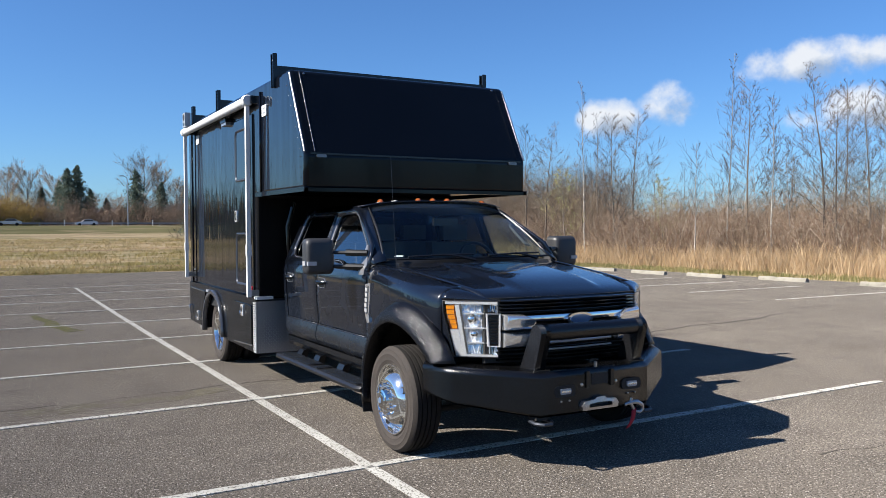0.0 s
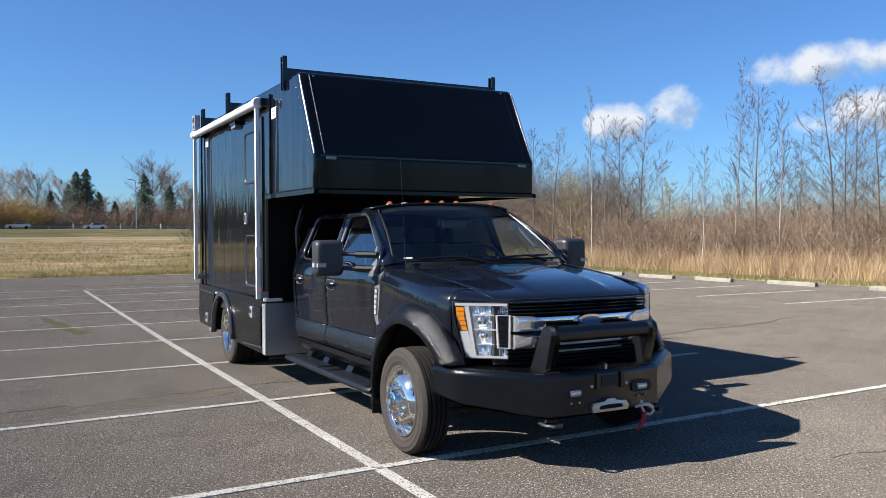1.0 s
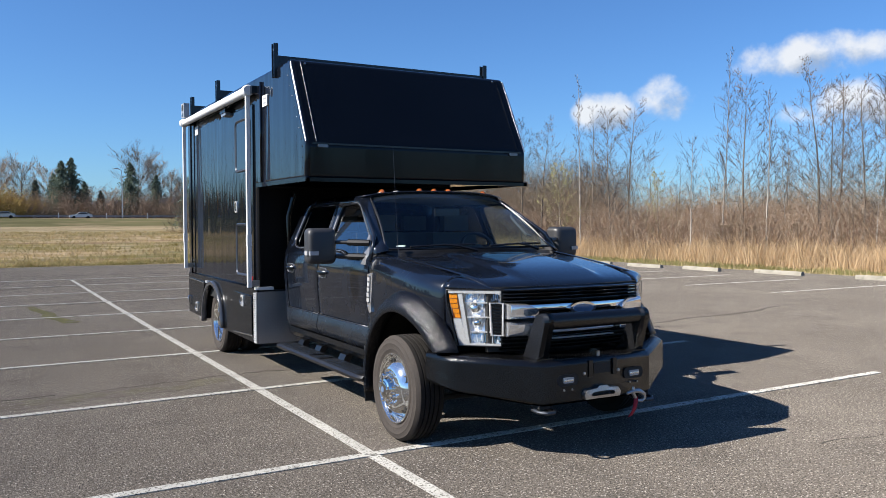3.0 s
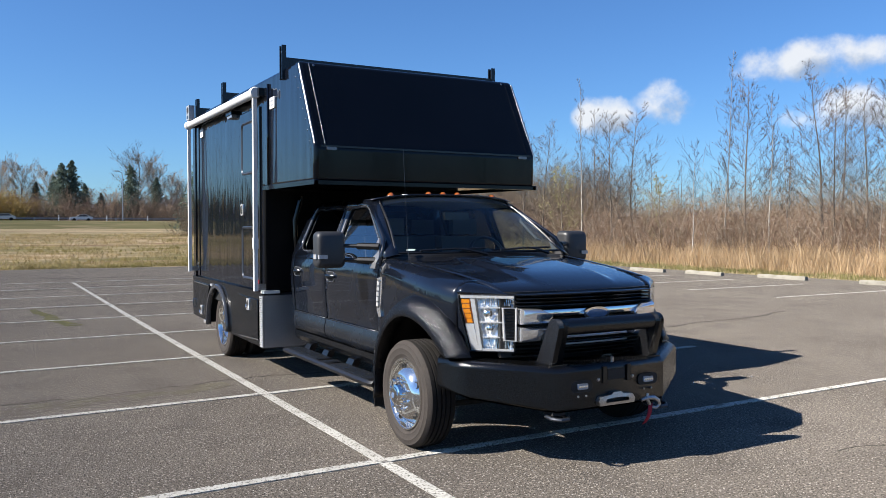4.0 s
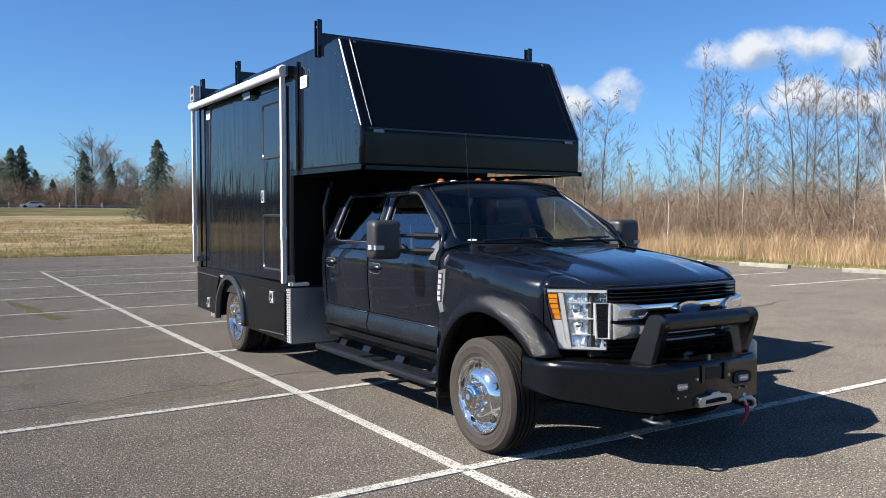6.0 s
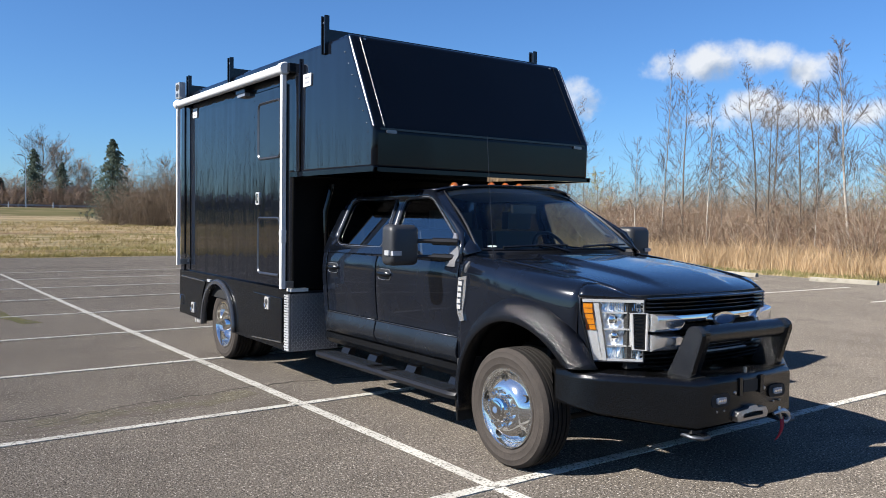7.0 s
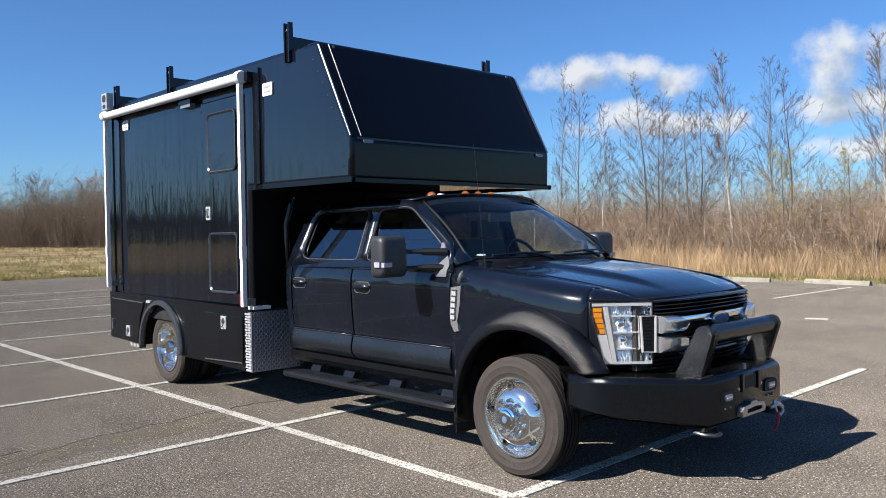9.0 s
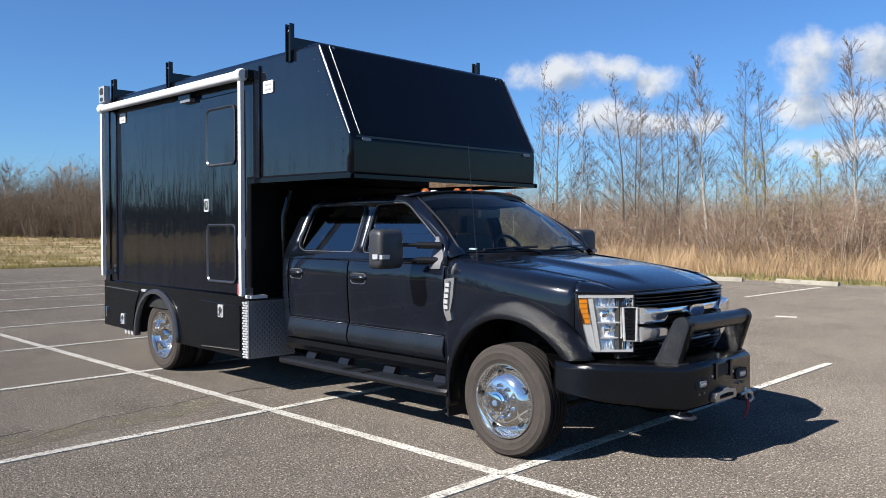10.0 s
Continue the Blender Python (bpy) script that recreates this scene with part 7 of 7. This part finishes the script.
        bm_tube(bm, [(s * (X1 + 0.050), y + 0.024 * math.cos(a), z - 0.005 + 0.040 * math.sin(a)) for a in steps(math.pi, 2 * math.pi, 9)], 0.006, 6)
        part("pull", bm, M_ALLOY, la)
    bm = bmesh.new()
    bm_tube(bm, [(s * (X1 + 0.005), 6.52, 0.66), (s * (X1 + 0.045), 6.52, 0.65), (s * (X1 + 0.045), 6.52, 0.54), (s * (X1 + 0.005), 6.52, 0.53)], 0.008, 8)
    part("grab_handle", bm, M_ALLOY, skirt)
    bm = bmesh.new()
    bm_prism(bm, rrect(5.48, 0.915, 0.11, 0.032, 0.014), "x", s * X1, s * (X1 + 0.030))
    bevel(bm, 0.004)
    part("marker_light", bm, M_FLOODLENS, skirt, "small clear marker light")
    bm = bmesh.new()
    for y in (5.90, 5.99, 6.08):
        bm_tube(bm, [(s * 1.13, y, 0.385), (s * 1.19, y, 0.375), (s * 1.235, y, 0.372)], [0.03, 0.035, 0.03], 10)
    part("air_fitting", bm, M_SILVER, skirt, "dull steel fittings below the skirt")
    # tread plate on the front corner: a side strip with raised bars and the front face
    guard = part_empty("stone_guard", truck, "bright aluminium tread plate on the lower front corner of the box")
    bm = bmesh.new()
    bm_prism(bm, [(s * (BOXW + 0.018), FRONT + 0.12), (s * (BOXW + 0.018), FRONT - 0.012), (s * 0.72, FRONT - 0.012), (s * 0.72, FRONT + 0.005), (s * (BOXW + 0.004), FRONT + 0.004), (s * (BOXW + 0.004), FRONT + 0.12)], "z", 0.355, 0.93)
    part("plate", bm, M_PLATE, guard)
    bm = bmesh.new()
    for k in range(22):
        z = 0.372 + 0.0255 * k
        for j in range(2):
            y = FRONT + 0.020 + 0.05 * j + (0.012 if k % 2 else 0)
            bm_box(bm, min(s * (BOXW + 0.018), s * (BOXW + 0.025)), max(s * (BOXW + 0.018), s * (BOXW + 0.025)), y - 0.022, y + 0.022, z - 0.0088, z + 0.0088)
    part("side_treads", bm, M_BARS, guard)
    bm = bmesh.new()
    for i in range(19):
        for k in range(21):
            x, z = 0.735 + 0.0272 * i, 0.370 + 0.0272 * k
            d = 0.0088 * (1 if (i + k) % 2 else -1)
            a, b, wv = Vector((x - 0.0088, 0, z - d)), Vector((x + 0.0088, 0, z + d)), Vector((0, 0, 0.0036))
            q = [bm.verts.new((s * p.x, FRONT - 0.0165, p.z)) for p in (a - wv, b - wv, b + wv, a + wv)]
            o = [bm.verts.new((s * p.x, FRONT - 0.0115, p.z)) for p in (a - wv * 1.3, b - wv * 1.3, b + wv * 1.3, a + wv * 1.3)]
            bm.faces.new(q)
            for e in range(4):
                bm.faces.new((q[e], q[(e + 1) % 4], o[(e + 1) % 4], o[e]))
    part("front_treads", bm, M_FRONTBARS, guard, smooth=0)
    bm = bmesh.new()
    bm_box(bm, min(s * 1.08, s * (BOXW + 0.03)), max(s * 1.08, s * (BOXW + 0.03)), FRONT - 0.075, FRONT + 0.03, 0.955, 0.985)
    bevel(bm, 0.006)
    part("corner_step", bm, M_WHITE if s < 0 else M_SATIN, truck, "small white bracket at the foot of the awning arm")

bm = bmesh.new()
bm_box(bm, -1.15, 1.15, 6.60, 6.70, 0.42, 0.62)
bevel(bm, 0.02)
part("rear_bumper", bm, M_SATIN, truck)
bm = bmesh.new()
bm_box(bm, -BOXW + 0.02, BOXW - 0.02, FRONT + 0.002, 6.60, 0.72, 0.95)
part("subframe", bm, M_DARK, truck)
# pipes between cab and box
for x in (-0.90,):
    bm = bmesh.new()
    bm_tube(bm, [(x, 3.10, 0.95), (x, 3.10, 1.35), (x - 0.02, 3.09, 1.75), (x + 0.05, 3.08, 2.02)], 0.030, 14)
    part("intake_pipe", bm, M_UNDER, truck, "black pipe behind the cab")

# --- awning along the side ---
awning = part_empty("awning", truck, "rolled white awning with folded white arms")
A_X, A_Y0, A_Y1 = -1.335, 3.175, 6.475
bm = bmesh.new()
bm_tube(bm, [(A_X, A_Y0 + 0.03, 3.125), (A_X, A_Y1 - 0.02, 3.145)], [0.050, 0.045], 18)
part("roll", bm, M_WHITE, awning, "rolled white awning fabric")
bm = bmesh.new()
bm_box(bm, A_X + 0.02, A_X + 0.09, A_Y0 + 0.05, A_Y1 - 0.05, 3.135, 3.19)
bevel(bm, 0.012)
part("rail", bm, M_SATIN, awning)
for y, z0, z1 in ((A_Y0, 3.12, 0.985), (A_Y1, 3.14, 1.055)):
    bm = bmesh.new()
    bm_box(bm, A_X - 0.022, A_X + 0.020, y - 0.024, y + 0.024, z1, z0 + 0.05)
    bevel(bm, 0.010, 3)
    part("outer_tube", bm, M_WHITE, awning)
    bm = bmesh.new()
    bm_box(bm, A_X - 0.026, A_X + 0.025, y - 0.028, y + 0.028, 1.44, 1.56)
    bevel(bm, 0.012, 3)
    part("lock", bm, M_WHITE, awning)
    bm = bmesh.new()
    bm_lathe(bm, [(0.001, -0.045), (0.052, -0.043), (0.062, -0.03), (0.062, 0.03), (0.052, 0.043), (0.001, 0.045)], (A_X, y, z0 + 0.005), 1, 20, "y")
    part("end_cap", bm, M_WHITE, awning)
    bm = bmesh.new()
    bm_box(bm, A_X + 0.02, -BOXW + 0.004, y - 0.03, y + 0.03, z1 + 0.01, z1 + 0.075)
    bevel(bm, 0.008)
    part("foot", bm, M_STEEL, awning)
    bm = bmesh.new()
    bm_box(bm, A_X + 0.02, -BOXW + 0.004, y - 0.10, y - 0.02, z0 - 0.03, z0 + 0.05)
    bevel(bm, 0.014)
    part("bracket", bm, M_SATIN, awning)

# --- roof rack ---
for y in (2.475, 4.845, 6.33):
    rack = part_empty("rack_bar", truck, "black roof rack bar with upright ends")
    bm = bmesh.new()
    bm_box(bm, -1.24, 1.24, y - 0.028, y + 0.028, 3.305, 3.385)
    bevel(bm, 0.006)
    part("cross_bar", bm, M_SATIN, rack)
    for s in BOTH:
        bm = bmesh.new()
        for dy in (-0.042, 0.026):
            bm_box(bm, s * 1.245 - 0.022, s * 1.245 + 0.022, y + dy, y + dy + 0.016, 3.165, 3.505)
        bm_box(bm, s * 1.245 - 0.006, s * 1.245 + 0.006, y - 0.030, y + 0.030, 3.165, 3.485)
        bevel(bm, 0.003, 1)
        part("upright", bm, M_SATIN, rack)
        bm = bmesh.new()
        bm_lathe(bm, [(0.001, 0.010), (0.011, 0.008), (0.013, 0.0)], (s * 1.252, y, 3.44), s, 10, "x")
        part("bolt", bm, M_STEEL, rack)
        bm = bmesh.new()
        bm_box(bm, s * 1.20 - 0.035, s * 1.20 + 0.035, y - 0.04, y + 0.04, 3.258, 3.31)
        bevel(bm, 0.004)
        part("pad", bm, M_SATIN, rack)
flood = part_empty("flood_light", truck, "pale grey square flood lamp on the rear rack bar")
bm = bmesh.new()
bm_box(bm, -1.36, -1.28, 6.36, 6.52, 3.22, 3.42)
bevel(bm, 0.02, 3)
part("housing", bm, M_LAMPGREY, flood)
bm = bmesh.new()
bm_prism(bm, rrect(6.44, 3.355, 0.105, 0.085, 0.035), "x", -1.364, -1.355)
part("lens", bm, M_DARK, flood)
bm = bmesh.new()
bm_prism(bm, rrect(6.44, 3.258, 0.085, 0.045, 0.015), "x", -1.364, -1.355)
part("sensor", bm, M_GUN, flood)
bm = bmesh.new()
bm_box(bm, -1.29, -1.22, 6.36, 6.42, 3.20, 3.24)
part("bracket", bm, M_STEEL, flood)
